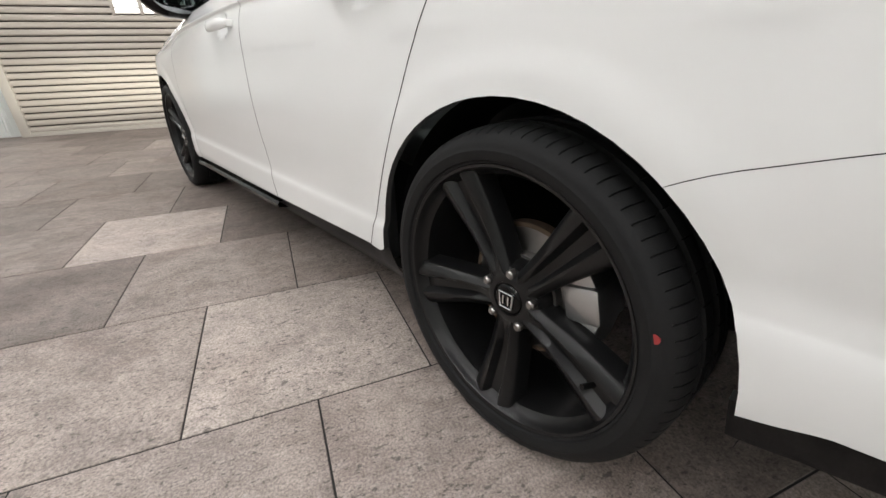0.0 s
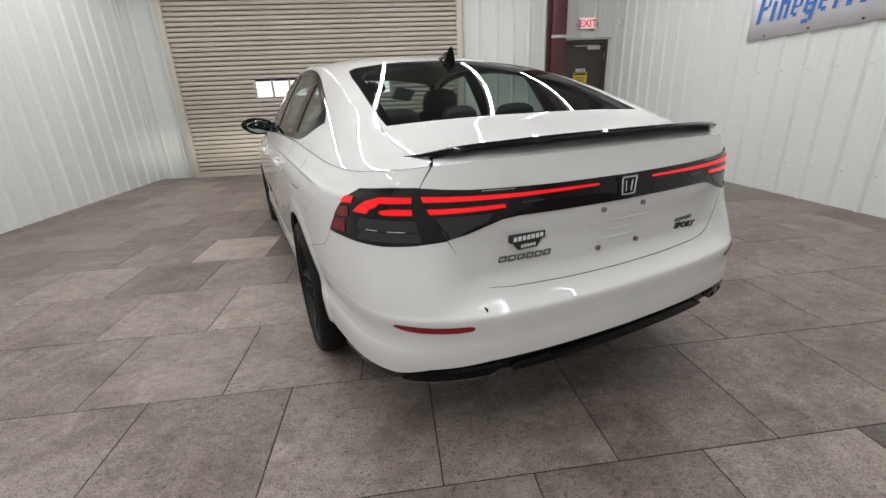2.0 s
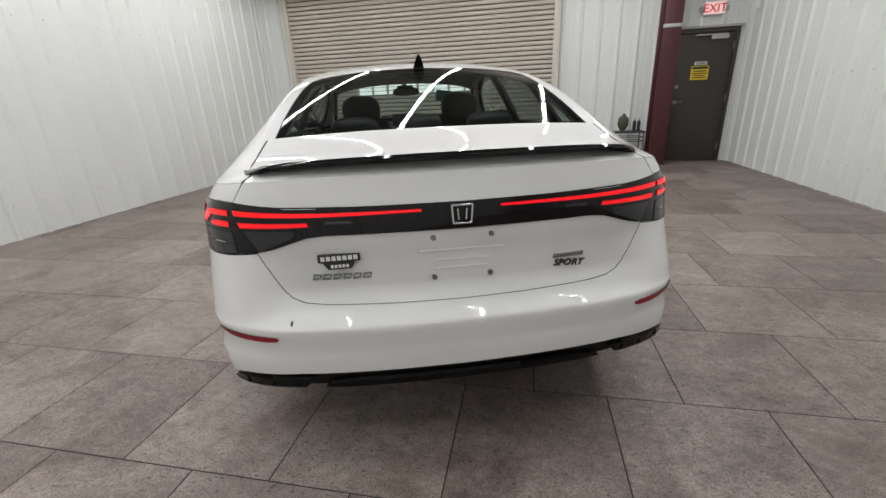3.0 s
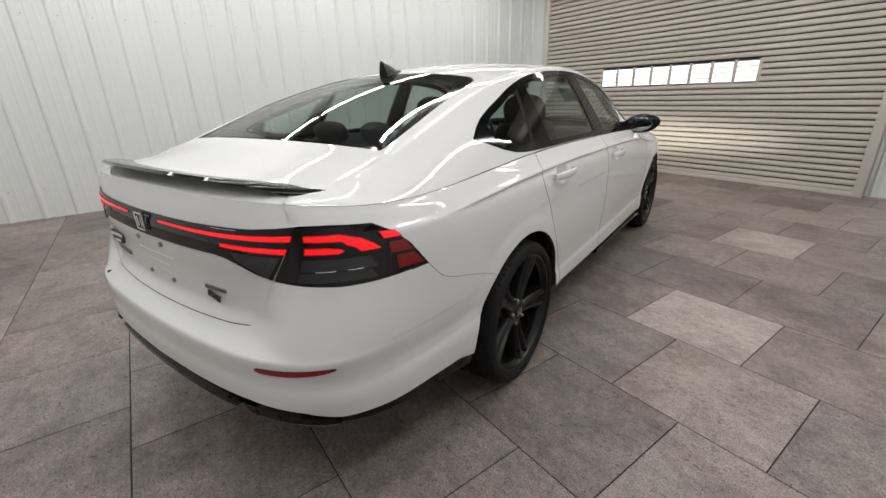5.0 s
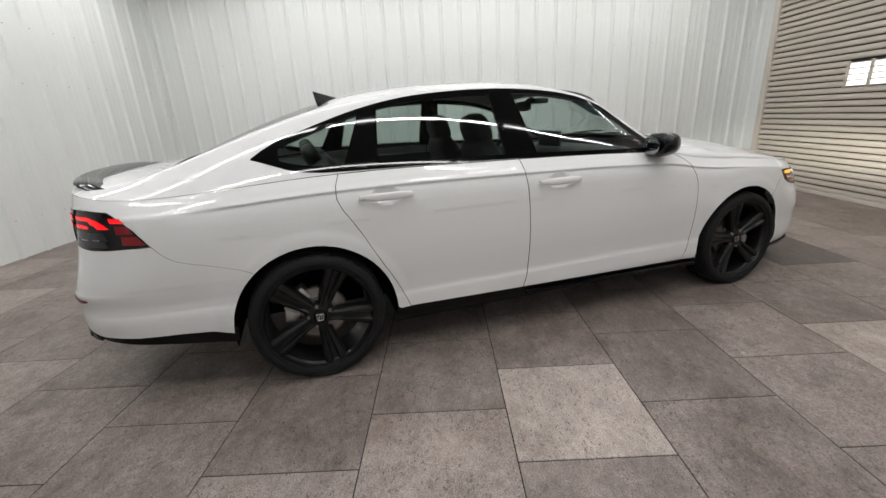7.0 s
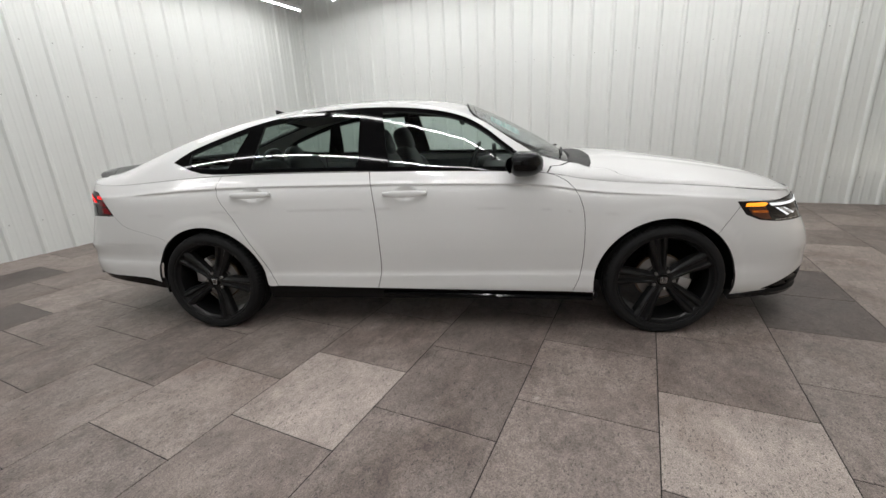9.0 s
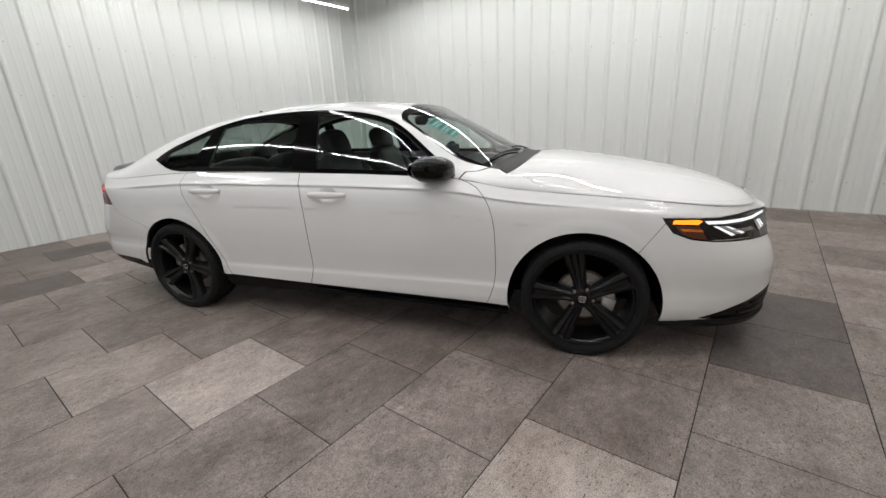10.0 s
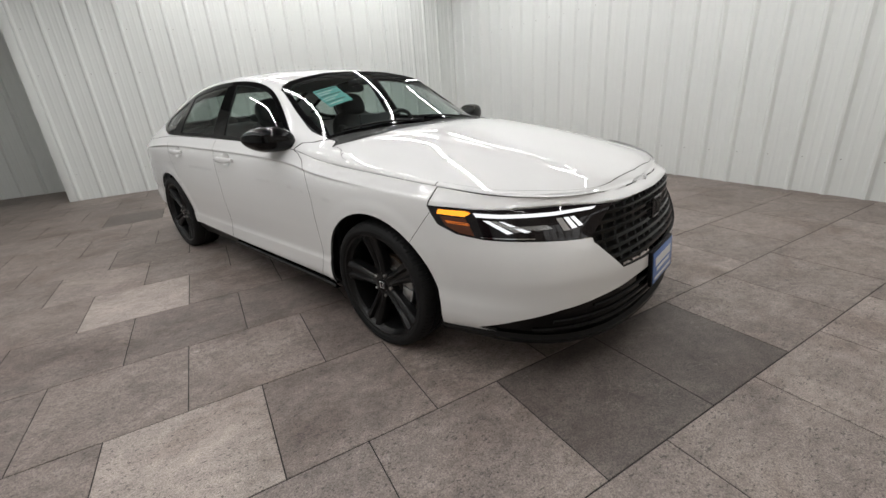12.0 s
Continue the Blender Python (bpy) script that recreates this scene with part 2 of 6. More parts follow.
def add_cyl(bm, a, b, r, n=16, r2=None):
    a, b = Vector(a), Vector(b)
    d = b - a
    g = bmesh.ops.create_cone(bm, cap_ends=True, segments=n, radius1=r, radius2=r if r2 is None else r2, depth=d.length)
    m = Matrix.Translation((a + b) / 2) @ d.to_track_quat("Z", "Y").to_matrix().to_4x4()
    bmesh.ops.transform(bm, matrix=m, verts=g["verts"])
    return g["verts"]


def empty(name, m=None):
    e = new(name)
    e.empty_display_size = 0.1
    if m is not None:
        e.matrix_basis = m
    return e


def lathe(name, prof, axis_n, mat, parent, smooth=40, label=""):
    """Turns a profile of (radius, height along +Y) about the Y axis."""
    vs, fs = [], []
    k = len(prof)
    for i in range(axis_n):
        a = 2 * math.pi * i / axis_n
        for r, h in prof:
            vs.append((r * math.cos(a), h, r * math.sin(a)))
    for i in range(axis_n):
        j = (i + 1) % axis_n
        for q in range(k - 1):
            fs.append((i * k + q, i * k + q + 1, j * k + q + 1, j * k + q))
    bm = bmesh.new()
    bv = [bm.verts.new(v) for v in vs]
    for f in fs:
        bm.faces.new([bv[i] for i in f])
    bmesh.ops.remove_doubles(bm, verts=bm.verts, dist=1e-6)
    return part(name, bm, mat, parent, label, smooth=smooth)


def pchip(knots):
    """A smooth curve through the knots that does not overshoot."""
    x = np.array([k[0] for k in knots], float)
    y = np.array([k[1] for k in knots], float)
    h, d = np.diff(x), np.diff(y) / np.diff(x)
    m = np.zeros(len(x))
    for i in range(1, len(x) - 1):
        if d[i - 1] * d[i] > 0:
            w1, w2 = 2 * h[i] + h[i - 1], h[i] + 2 * h[i - 1]
            m[i] = (w1 + w2) / (w1 / d[i - 1] + w2 / d[i])
    m[0], m[-1] = d[0], d[-1]

    def f(t):
        t = min(max(t, x[0]), x[-1])
        i = min(max(int(np.searchsorted(x, t)) - 1, 0), len(h) - 1)
        u = (t - x[i]) / h[i]
        return float((1 + 2 * u) * (1 - u) ** 2 * y[i] + u * (1 - u) ** 2 * h[i] * m[i] + u * u * (3 - 2 * u) * y[i + 1] + u * u * (u - 1) * h[i] * m[i + 1])

    return f


def spline(knots):
    """A natural cubic through the knots, with the same ends as pchip takes."""
    x = np.array([k[0] for k in knots], float)
    y = np.array([k[1] for k in knots], float)
    n = len(x)
    h = np.diff(x)
    A, b = np.zeros((n, n)), np.zeros(n)
    A[0, 0] = A[-1, -1] = 1
    for i in range(1, n - 1):
        A[i, i - 1], A[i, i], A[i, i + 1] = h[i - 1], 2 * (h[i - 1] + h[i]), h[i]
        b[i] = 6 * ((y[i + 1] - y[i]) / h[i] - (y[i] - y[i - 1]) / h[i - 1])
    s = np.linalg.solve(A, b)

    def f(t):
        t = min(max(t, x[0]), x[-1])
        i = min(max(int(np.searchsorted(x, t)) - 1, 0), n - 2)
        a, c = x[i + 1] - t, t - x[i]
        return float((s[i] * a**3 + s[i + 1] * c**3) / (6 * h[i]) + (y[i] / h[i] - s[i] * h[i] / 6) * a + (y[i + 1] / h[i] - s[i + 1] * h[i] / 6) * c)

    return f

# ---- the room ----
LEFT, RIGHT, BACK, BACK2, FRONT, CEILING = -3.45, 5.20, -2.80, -4.20, 6.90, 3.80
NICHE = 3.72


def ribbed(name, length, height, m, label, pitch=0.305, start=0.0, z0=0.0, thick=0.06):
    """A wall of ribbed steel sheet along +x, its face towards -y: a trapezoid rib every pitch with two low swages between."""
    prof = [(0.0, 0.0)]
    x = start
    while x < length - 0.02:
        for dx, dy in ((0.0, 0.0), (0.025, -0.026), (0.047, -0.026), (0.072, 0.0), (0.132, 0.0), (0.141, -0.0025), (0.157, -0.0025), (0.166, 0.0), (0.212, 0.0), (0.221, -0.0025), (0.237, -0.0025), (0.246, 0.0)):
            if 0 < x + dx < length:
                prof.append((x + dx, dy))
        x += pitch
    prof.append((length, 0.0))
    vs, fs = [], []
    n = len(prof)
    for z in (z0, z0 + height):
        vs += [(px, py, z) for px, py in prof]
    for i in range(n - 1):
        fs.append((i, i + 1, n + i + 1, n + i))
    b = len(vs)
    vs += [(0, thick, z0), (length, thick, z0), (length, thick, z0 + height), (0, thick, z0 + height)]
    fs += [(b + 1, b, b + 3, b + 2)]
    fs += [(b, b + 1, *reversed(range(n))), (*range(n, 2 * n), b + 2, b + 3)]
    fs += [(0, n, b + 3, b), (n - 1, b + 1, b + 2, 2 * n - 1)]
    ob = mesh_ob(name, vs, fs, WALL, label=label)
    ob.matrix_basis = m
    tagged(ob, label, "wall", kind="structure")
    return ob


def screws(wall, length, heights, pitch=0.305, start=0.0):
    """Rows of hexagonal sheet screws beside the ribs."""
    bm = bmesh.new()
    for z in heights:
        x = start + 0.10
        while x < length - 0.05:
            add_cyl(bm, (x, 0.001, z), (x, -0.003, z), 0.007, 10)
            add_cyl(bm, (x, -0.003, z), (x, -0.007, z), 0.0045, 6)
            x += pitch
    ob = part("sheet_screws", bm, SCREW, wall)
    ob["kind"] = "stuff"


wl = ribbed("wall_west", FRONT - BACK + 0.1, CEILING, pose(LEFT, BACK - 0.05, 0, 0, 0, 90), "white ribbed steel wall sheet with rows of screws", start=0.13)
screws(wl, 9.7, (0.35, 2.20), start=0.13)
wb_ = ribbed("wall_south", NICHE - LEFT + 0.05, CEILING, pose(NICHE, BACK, 0, 0, 0, 180), "white ribbed steel wall sheet behind the car bay", start=0.06)
screws(wb_, 7.2, (0.4, 1.82, 2.42), start=0.06)
wn = ribbed("wall_niche", RIGHT - NICHE + 0.6, CEILING, pose(RIGHT + 0.1, BACK2, 0, 0, 0, 180), "white ribbed steel wall at the back of the side passage")
wn2 = ribbed("wall_return", BACK - BACK2, CEILING, pose(NICHE - 0.065, BACK2, 0, 0, 0, -90) @ pose(-(BACK - BACK2), 0, 0), "white ribbed return wall of the side passage")
we = ribbed("wall_east", FRONT - BACK2 + 0.1, CEILING, pose(RIGHT, FRONT + 0.05, 0, 0, 0, -90), "white ribbed steel wall under a long banner", start=0.08)
screws(we, 11.0, (0.35, 1.32, 2.6), start=0.08)
DOOR_L, DOOR_R, DOOR_H = -2.73, 2.17, 3.1
wf1 = ribbed("wall_north_a", DOOR_L - LEFT, CEILING, pose(LEFT, FRONT, 0), "white ribbed steel wall beside the roller door", start=0.15)
wf2 = ribbed("wall_north_b", 4.10 - DOOR_R, CEILING, pose(DOOR_R, FRONT, 0), "white ribbed steel wall between roller door and column", start=0.1)
wf3 = ribbed("wall_north_c", RIGHT - 5.06, CEILING, pose(5.06, FRONT, 0), "narrow white steel wall beside the exit door", start=0.4)
wf4 = ribbed("wall_north_d", 5.06 - 4.10, CEILING - 2.12, pose(4.10, FRONT, 0), "white ribbed steel sheet above the exit door", start=0.05, z0=2.12)
wf5 = ribbed("wall_north_e", DOOR_R - DOOR_L, CEILING - DOOR_H, pose(DOOR_L, FRONT, 0), "white ribbed steel sheet above the roller door", start=0.05, z0=DOOR_H)

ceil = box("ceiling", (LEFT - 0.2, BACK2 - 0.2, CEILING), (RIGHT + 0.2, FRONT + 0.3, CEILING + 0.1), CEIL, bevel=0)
tagged(ceil, "dark grey sheet metal ceiling", "ceiling", kind="structure")

# corner trims
for nm, x, y in (("trim", LEFT + 0.012, FRONT - 0.012), ("trim", LEFT + 0.012, BACK + 0.012), ("trim", RIGHT - 0.012, FRONT - 0.012)):
    bm = bmesh.new()
    add_box(bm, x - 0.035, y - 0.035, 0.0, x + 0.035, y + 0.035, CEILING - 0.01, bevel=0.006)
    tagged(part(nm, bm, WALL, smooth=40), "folded white steel corner trim", "trim", kind="structure")
bm = bmesh.new()
add_box(bm, NICHE - 0.075, BACK - 0.055, 0.0, NICHE + 0.035, BACK + 0.036, CEILING - 0.01, bevel=0.008)
tagged(part("trim", bm, WALL, smooth=40), "folded white steel end trim of the bay wall", "trim", kind="structure")

# roller door: slats, guides, vision strip
door = empty("roller_door", pose(0, FRONT - 0.11, 0))
tagged(door, "closed beige steel roller door with a lit vision strip", "roller door", kind="structure")
SLAT_H = 0.0762
WIN_Z0, WIN_Z1, WIN_X0, WIN_X1 = 1.345, 1.605, -1.46, 0.90


def slat_mesh(x0, x1):
    prof = [(0.003, 0.006), (0.004, -0.014), (0.009, -0.021), (0.022, -0.024), (0.045, -0.021), (0.060, -0.013), (0.067, -0.002), (0.068, 0.006)]
    vs, fs = [], []
    for x in (x0, x1):
        vs += [(x, y, z) for z, y in prof]
        vs += [(x, y + 0.004, z) for z, y in prof]
    k = len(prof)
    for i in range(k - 1):
        fs += [(i, i + 1, 2 * k + i + 1, 2 * k + i), (k + i + 1, k + i, 3 * k + i, 3 * k + i + 1)]
    me = bpy.data.meshes.new("slat")
    me.from_pydata(vs, [], [tuple(reversed(f)) for f in fs])
    me.materials.append(SLAT)
    me.update()
    return me


full, left_m, right_m = slat_mesh(DOOR_L, DOOR_R), slat_mesh(DOOR_L, WIN_X0), slat_mesh(WIN_X1, DOOR_R)
rows_n = int(DOOR_H / SLAT_H) + 1
for i in range(rows_n):
    z = 0.045 + i * SLAT_H
    inside = WIN_Z0 - SLAT_H * 0.6 < z < WIN_Z1 - SLAT_H * 0.4
    for me in (left_m, right_m) if inside else (full,):
        s = new("slat", me)
        s.parent = door
        s.location = (0, 0, z)
box("bottom_bar", (DOOR_L, -0.035, 0.0), (DOOR_R, 0.02, 0.05), JAMB, door)
# added dark sheets behind the slats stand in for shade in the grooves
box("backing", (DOOR_L, 0.02, 0.04), (WIN_X0, 0.03, DOOR_H), GAP, door, bevel=0)
box("backing", (WIN_X1, 0.02, 0.04), (DOOR_R, 0.03, DOOR_H), GAP, door, bevel=0)
box("backing", (WIN_X0, 0.02, 0.04), (WIN_X1, 0.03, WIN_Z0 - 0.03), GAP, door, bevel=0)
box("backing", (WIN_X0, 0.02, WIN_Z1 + 0.03), (WIN_X1, 0.03, DOOR_H), GAP, door, bevel=0)
NCOL = 8
cw = (WIN_X1 - WIN_X0) / NCOL
for c in range(NCOL):
    for r in range(4):
        rh = (WIN_Z1 - WIN_Z0) / 4
        box("pane", (WIN_X0 + c * cw + 0.022, -0.012, WIN_Z0 + r * rh + 0.006), (WIN_X0 + (c + 1) * cw - 0.022, -0.006, WIN_Z0 + (r + 1) * rh - 0.006), PANE_LIT, door, bevel=0)
for c in range(NCOL + 1):
    x = WIN_X0 + c * cw
    box("mullion", (x - 0.022, -0.022, WIN_Z0 - 0.02), (x + 0.022, -0.004, WIN_Z1 + 0.02), SLAT, door, bevel=0.003)
for r in range(5):
    z = WIN_Z0 + r * (WIN_Z1 - WIN_Z0) / 4
    box("rail", (WIN_X0, -0.024, z - 0.006), (WIN_X1, -0.003, z + 0.006), SLAT, door, bevel=0.002)
for x0, x1, mat in ((DOOR_L - 0.075, DOOR_L + 0.02, JAMB), (DOOR_R - 0.02, DOOR_R + 0.075, JAMB)):
    g = box("trim", (x0, FRONT - 0.16, 0.0), (x1, FRONT - 0.031, CEILING - 0.01), mat, bevel=0.006)
    tagged(g, "beige steel guide rail of the roller door", "trim", kind="structure")
hood_box = box("roller_door_hood", (DOOR_L - 0.1, FRONT - 0.52, DOOR_H), (DOOR_R + 0.1, FRONT - 0.03, CEILING - 0.005), JAMB, bevel=0.02)
tagged(hood_box, "beige steel hood over the rolled door curtain", "door hood", kind="structure")

# red steel column: an I section
bm = bmesh.new()
cx0, cx1, cy0, cy1 = 3.80, 4.06, 6.45, 6.75
add_box(bm, cx0, cy0, 0.012, cx1, cy0 + 0.016, CEILING - 0.005, 0.003)
add_box(bm, cx0, cy1 - 0.016, 0.012, cx1, cy1, CEILING - 0.005, 0.003)
add_box(bm, (cx0 + cx1) / 2 - 0.008, cy0 + 0.018, 0.012, (cx0 + cx1) / 2 + 0.008, cy1 - 0.018, CEILING - 0.005)
col = part("steel_column", bm, OXBLOOD, smooth=30)
tagged(col, "oxblood red painted steel column beside the exit door", "column", kind="structure")
box("base_plate", (cx0 - 0.03, cy0 - 0.03, 0.0), (cx1 + 0.03, cy1 + 0.03, 0.012), OXBLOOD, col)
box("strap", (cx0 - 0.006, cy0 - 0.006, 2.12), (cx1 + 0.006, cy0 + 0.03, 2.17), WALL_TRIM, col)

# exit door
ed = empty("door_1", pose(4.10, FRONT, 0))
tagged(ed, "closed dark bronze steel exit door with a yellow notice", "door", kind="structure")
leaf = box("door_leaf", (0.05, -0.02, 0.012), (0.91, 0.025, 2.05), BROWN, ed, bevel=0.004)
box("frame_jamb", (0.0, -0.045, 0.0), (0.048, 0.05, 2.12), BROWN, ed)
box("frame_jamb", (0.912, -0.045, 0.0), (0.96, 0.05, 2.12), BROWN, ed)
box("frame_head", (0.05, -0.045, 2.056), (0.91, 0.05, 2.12), BROWN, ed)
box("header_flashing", (-0.02, -0.075, 2.122), (1.0, -0.03, 2.155), WALL_TRIM, ed)
bm = bmesh.new()
add_cyl(bm, (0.13, -0.022, 1.0), (0.13, -0.035, 1.0), 0.035, 24)
add_cyl(bm, (0.13, -0.03, 1.0), (0.13, -0.07, 1.0), 0.011, 16)
add_cyl(bm, (0.13, -0.065, 1.0), (0.235, -0.065, 1.0), 0.010, 16)
part("door_handle", bm, STEEL, ed, "satin steel lever handle", smooth=40)
bm = bmesh.new()
add_cyl(bm, (0.13, -0.022, 1.25), (0.13, -0.045, 1.25), 0.027, 24)
part("deadbolt", bm, STEEL, ed, smooth=40)
bm = bmesh.new()
add_box(bm, 0.55, -0.075, 1.95, 0.80, -0.022, 2.01, 0.008)
add_box(bm, 0.30, -0.07, 2.012, 0.78, -0.055, 2.028, 0.003)
part("door_closer", bm, WALL_TRIM, ed, "grey door closer with arm", smooth=40)
for z in (0.25, 1.05, 1.85):
    box("hinge", (0.895, -0.034, z - 0.06), (0.925, -0.021, z + 0.06), STEEL, ed, bevel=0.003)
sign = empty("warning_sign", pose(4.42, FRONT - 0.024, 1.345))
tagged(sign, "yellow warning notice with black heading on the exit door", "sign")
box("panel", (0, -0.004, 0), (0.27, 0.0, 0.215), YELLOW, sign, bevel=0.001)
box("heading_bar", (0.015, -0.0055, 0.165), (0.255, -0.0042, 0.205), INK, sign, bevel=0)
for k, w in enumerate((0.20, 0.23, 0.17, 0.21)):
    box("text_bar", (0.135 - w / 2, -0.0055, 0.125 - k * 0.033), (0.135 + w / 2, -0.0042, 0.141 - k * 0.033), INK, sign, bevel=0)
tag = empty("door_label", pose(4.46, FRONT - 0.024, 1.575))
tagged(tag, "small white label with two grey text lines", "label")
box("panel", (0, -0.003, 0), (0.19, 0.0, 0.05), PAPER, tag, bevel=0.001)
for k in range(2):
    box("text_bar", (0.015, -0.0045, 0.028 - k * 0.018), (0.175, -0.0032, 0.038 - k * 0.018), INK, tag, bevel=0)

# exit sign
ex = empty("exit_sign", pose(4.46, FRONT - 0.035, 2.30))
tagged(ex, "lit white exit sign with red letters over the door", "exit sign")
box("housing", (0, -0.05, 0), (0.31, 0.0, 0.19), PAPER, ex, bevel=0.008)
box("face", (0.012, -0.053, 0.012), (0.298, -0.0505, 0.178), SIGN_LIT, ex, bevel=0)
box("lamp_head", (-0.055, -0.05, 0.05), (-0.005, -0.005, 0.12), WALL_TRIM, ex, bevel=0.012)
box("lamp_head", (0.315, -0.05, 0.05), (0.365, -0.005, 0.12), WALL_TRIM, ex, bevel=0.012)
cu = bpy.data.curves.new("letters", "FONT")
cu.body, cu.size, cu.extrude, cu.align_x = "EXIT", 0.165, 0.001, "CENTER"
cu.offset = 0.003
tmp = new("letters_src", cu)
dg = bpy.context.evaluated_depsgraph_get()
lm = bpy.data.meshes.new_from_object(tmp.evaluated_get(dg))
bpy.data.objects.remove(tmp)
lm.materials.clear()
lm.materials.append(RED_INK)
lt = new("letters", lm)
lt.parent = ex
lt.matrix_basis = pose(0.155, -0.055, 0.038, 90, 0, 0)

# small sensor on the east wall
sb = box("wall_sensor", (RIGHT - 0.075, 6.60, 2.32), (RIGHT - 0.031, 6.67, 2.42), PAPER, bevel=0.008)
tagged(sb, "small white plastic sensor box on the wall", "sensor")

# banner: letter shapes are plain bars
bn = empty("wall_banner", pose(RIGHT - 0.04, 3.64, 1.68, 0, 0, -90))
tagged(bn, "long white vinyl banner with tall blue shapes", "banner")
bm = bmesh.new()
nx = 40
vv = [[bm.verts.new((i * 2.6 / nx, 0.006 * math.sin(i * 1.3) * (1 - j), j * 0.78)) for j in (0, 1)] for i in range(nx + 1)]
for i in range(nx):
    bm.faces.new((vv[i][0], vv[i + 1][0], vv[i + 1][1], vv[i][1]))
sheet = part("sheet", bm, BANNER, bn, smooth=60)
sheet.modifiers.new("thickness", "SOLIDIFY").thickness = 0.003


def print_shape(bm, x, w, h, parts, y=-0.011):
    """Slanted blue blocks, given as fractions of a cell w wide and h high."""
    for u0, u1, v0, v1 in parts:
        bm.faces.new([bm.verts.new((x + w * u + 0.13 * (v * h), y, 0.165 + h * v)) for u, v in ((u0, v0), (u1, v0), (u1, v1), (u0, v1))])


STEM, TALL, LOW = ((0.08, 0.40, 0, 1),), 0.30, 0.195
ARCHED = ((0.0, 0.34, 0, 1), (0.34, 0.66, 0.72, 0.96), (0.66, 1.0, 0, 0.9))
RING = ((0.0, 0.32, 0.12, 0.88), (0.32, 0.72, 0.80, 1), (0.32, 0.72, 0, 0.2), (0.72, 1.0, 0.45, 0.88), (0.32, 0.72, 0.42, 0.55))
TAILED = RING + ((0.68, 1.0, -0.28, 0.45), (0.1, 0.68, -0.4, -0.22))
xx = 0.10
for w, h, blocks in ((0.14, TALL, ((0.0, 0.36, 0, 1), (0.36, 0.8, 0.86, 1), (0.36, 0.8, 0.42, 0.55), (0.76, 1.0, 0.5, 0.92))), (0.06, LOW, ((0.0, 0.8, 0, 1), (0.1, 0.9, 1.18, 1.42))), (0.12, LOW, ARCHED), (0.11, LOW, RING), (0.12, LOW, TAILED), (0.12, LOW, RING), (0.09, LOW, ((0.0, 0.42, 0, 1), (0.42, 1.0, 0.68, 0.98))),
                     (0.18, TALL, ((0.0, 0.3, 0, 1), (0.3, 0.7, 0.44, 0.58), (0.7, 1.0, 0, 1))), (0.12, LOW, RING), (0.12, LOW, ARCHED), (0.12, TALL, ((0.0, 0.3, 0.08, 0.58), (0.3, 0.66, 0, 0.14), (0.3, 0.66, 0.5, 0.64), (0.66, 1.0, 0, 1))), (0.12, LOW, RING)):
    bm = bmesh.new()
    print_shape(bm, xx, w, h, blocks)
    part("print_shape", bm, BLUE, bn)
    xx += w + (0.035 if h == LOW or w < 0.15 else 0.02)
for i in range(5):
    bm = bmesh.new()
    add_cyl(bm, (0.25 + i * 0.525, -0.004, 0.03), (0.25 + i * 0.525, -0.012, 0.03), 0.011, 14)
    part("grommet", bm, DARK_STEEL, bn, smooth=40)

# side table with a vase and two bottles
st = empty("side_table", pose(3.14, 6.45, 0))
tagged(st, "small dark steel wire side table beside the column", "table")
box("tabletop", (0, 0, 0.54), (0.58, 0.32, 0.565), DARK_STEEL, st, bevel=0.004)
for x in (0.02, 0.56):
    for y in (0.02, 0.30):
        bm = bmesh.new()
        add_cyl(bm, (x, y, 0), (x, y, 0.54), 0.009, 10)
        part("leg", bm, DARK_STEEL, st, smooth=40)
for z in (0.20, 0.40, 0.47):
    bm = bmesh.new()
    for y in (0.02, 0.30):
        add_cyl(bm, (0.02, y, z), (0.56, y, z), 0.005, 8)
    for x in (0.02, 0.56):
        add_cyl(bm, (x, 0.02, z), (x, 0.30, z), 0.005, 8)
    part("rail", bm, DARK_STEEL, st, smooth=40)
bm = bmesh.new()
bmesh.ops.create_uvsphere(bm, u_segments=24, v_segments=16, radius=1)
for v in bm.verts:
    q = v.co.copy()
    s = 0.085 + 0.012 * noise.noise(q * 2.1) - (0.03 if q.z > 0.6 else 0)
    v.co = Vector((q.x * s, q.y * s, 0.145 + q.z * 0.145 + 0.006 * noise.noise(q * 5)))
bag = part("canvas_bag", bm, OLIVE, smooth=60)
bag.matrix_basis = pose(3.14 + 0.24, 6.45 + 0.16, 0.566)
tagged(bag, "olive vase standing on the side table", "bag")
for k, x in enumerate((0.42, 0.49)):
    b = empty("spray_bottle", pose(3.14 + x, 6.45 + 0.14, 0.565))
    tagged(b, "dark bottle with a grey cap on the side table", "bottle", "bottles on the side table")
    bm = bmesh.new()
    add_cyl(bm, (0, 0, 0), (0, 0, 0.15), 0.028, 18)
    add_cyl(bm, (0, 0, 0.15), (0, 0, 0.175), 0.028, 18, 0.012)
    part("bottle_body", bm, DARK_STEEL, b, smooth=40)
    bm = bmesh.new()
    add_cyl(bm, (0, 0, 0.176), (0, 0, 0.22), 0.013, 14)
    part("cap", bm, WALL_TRIM, b, smooth=40)

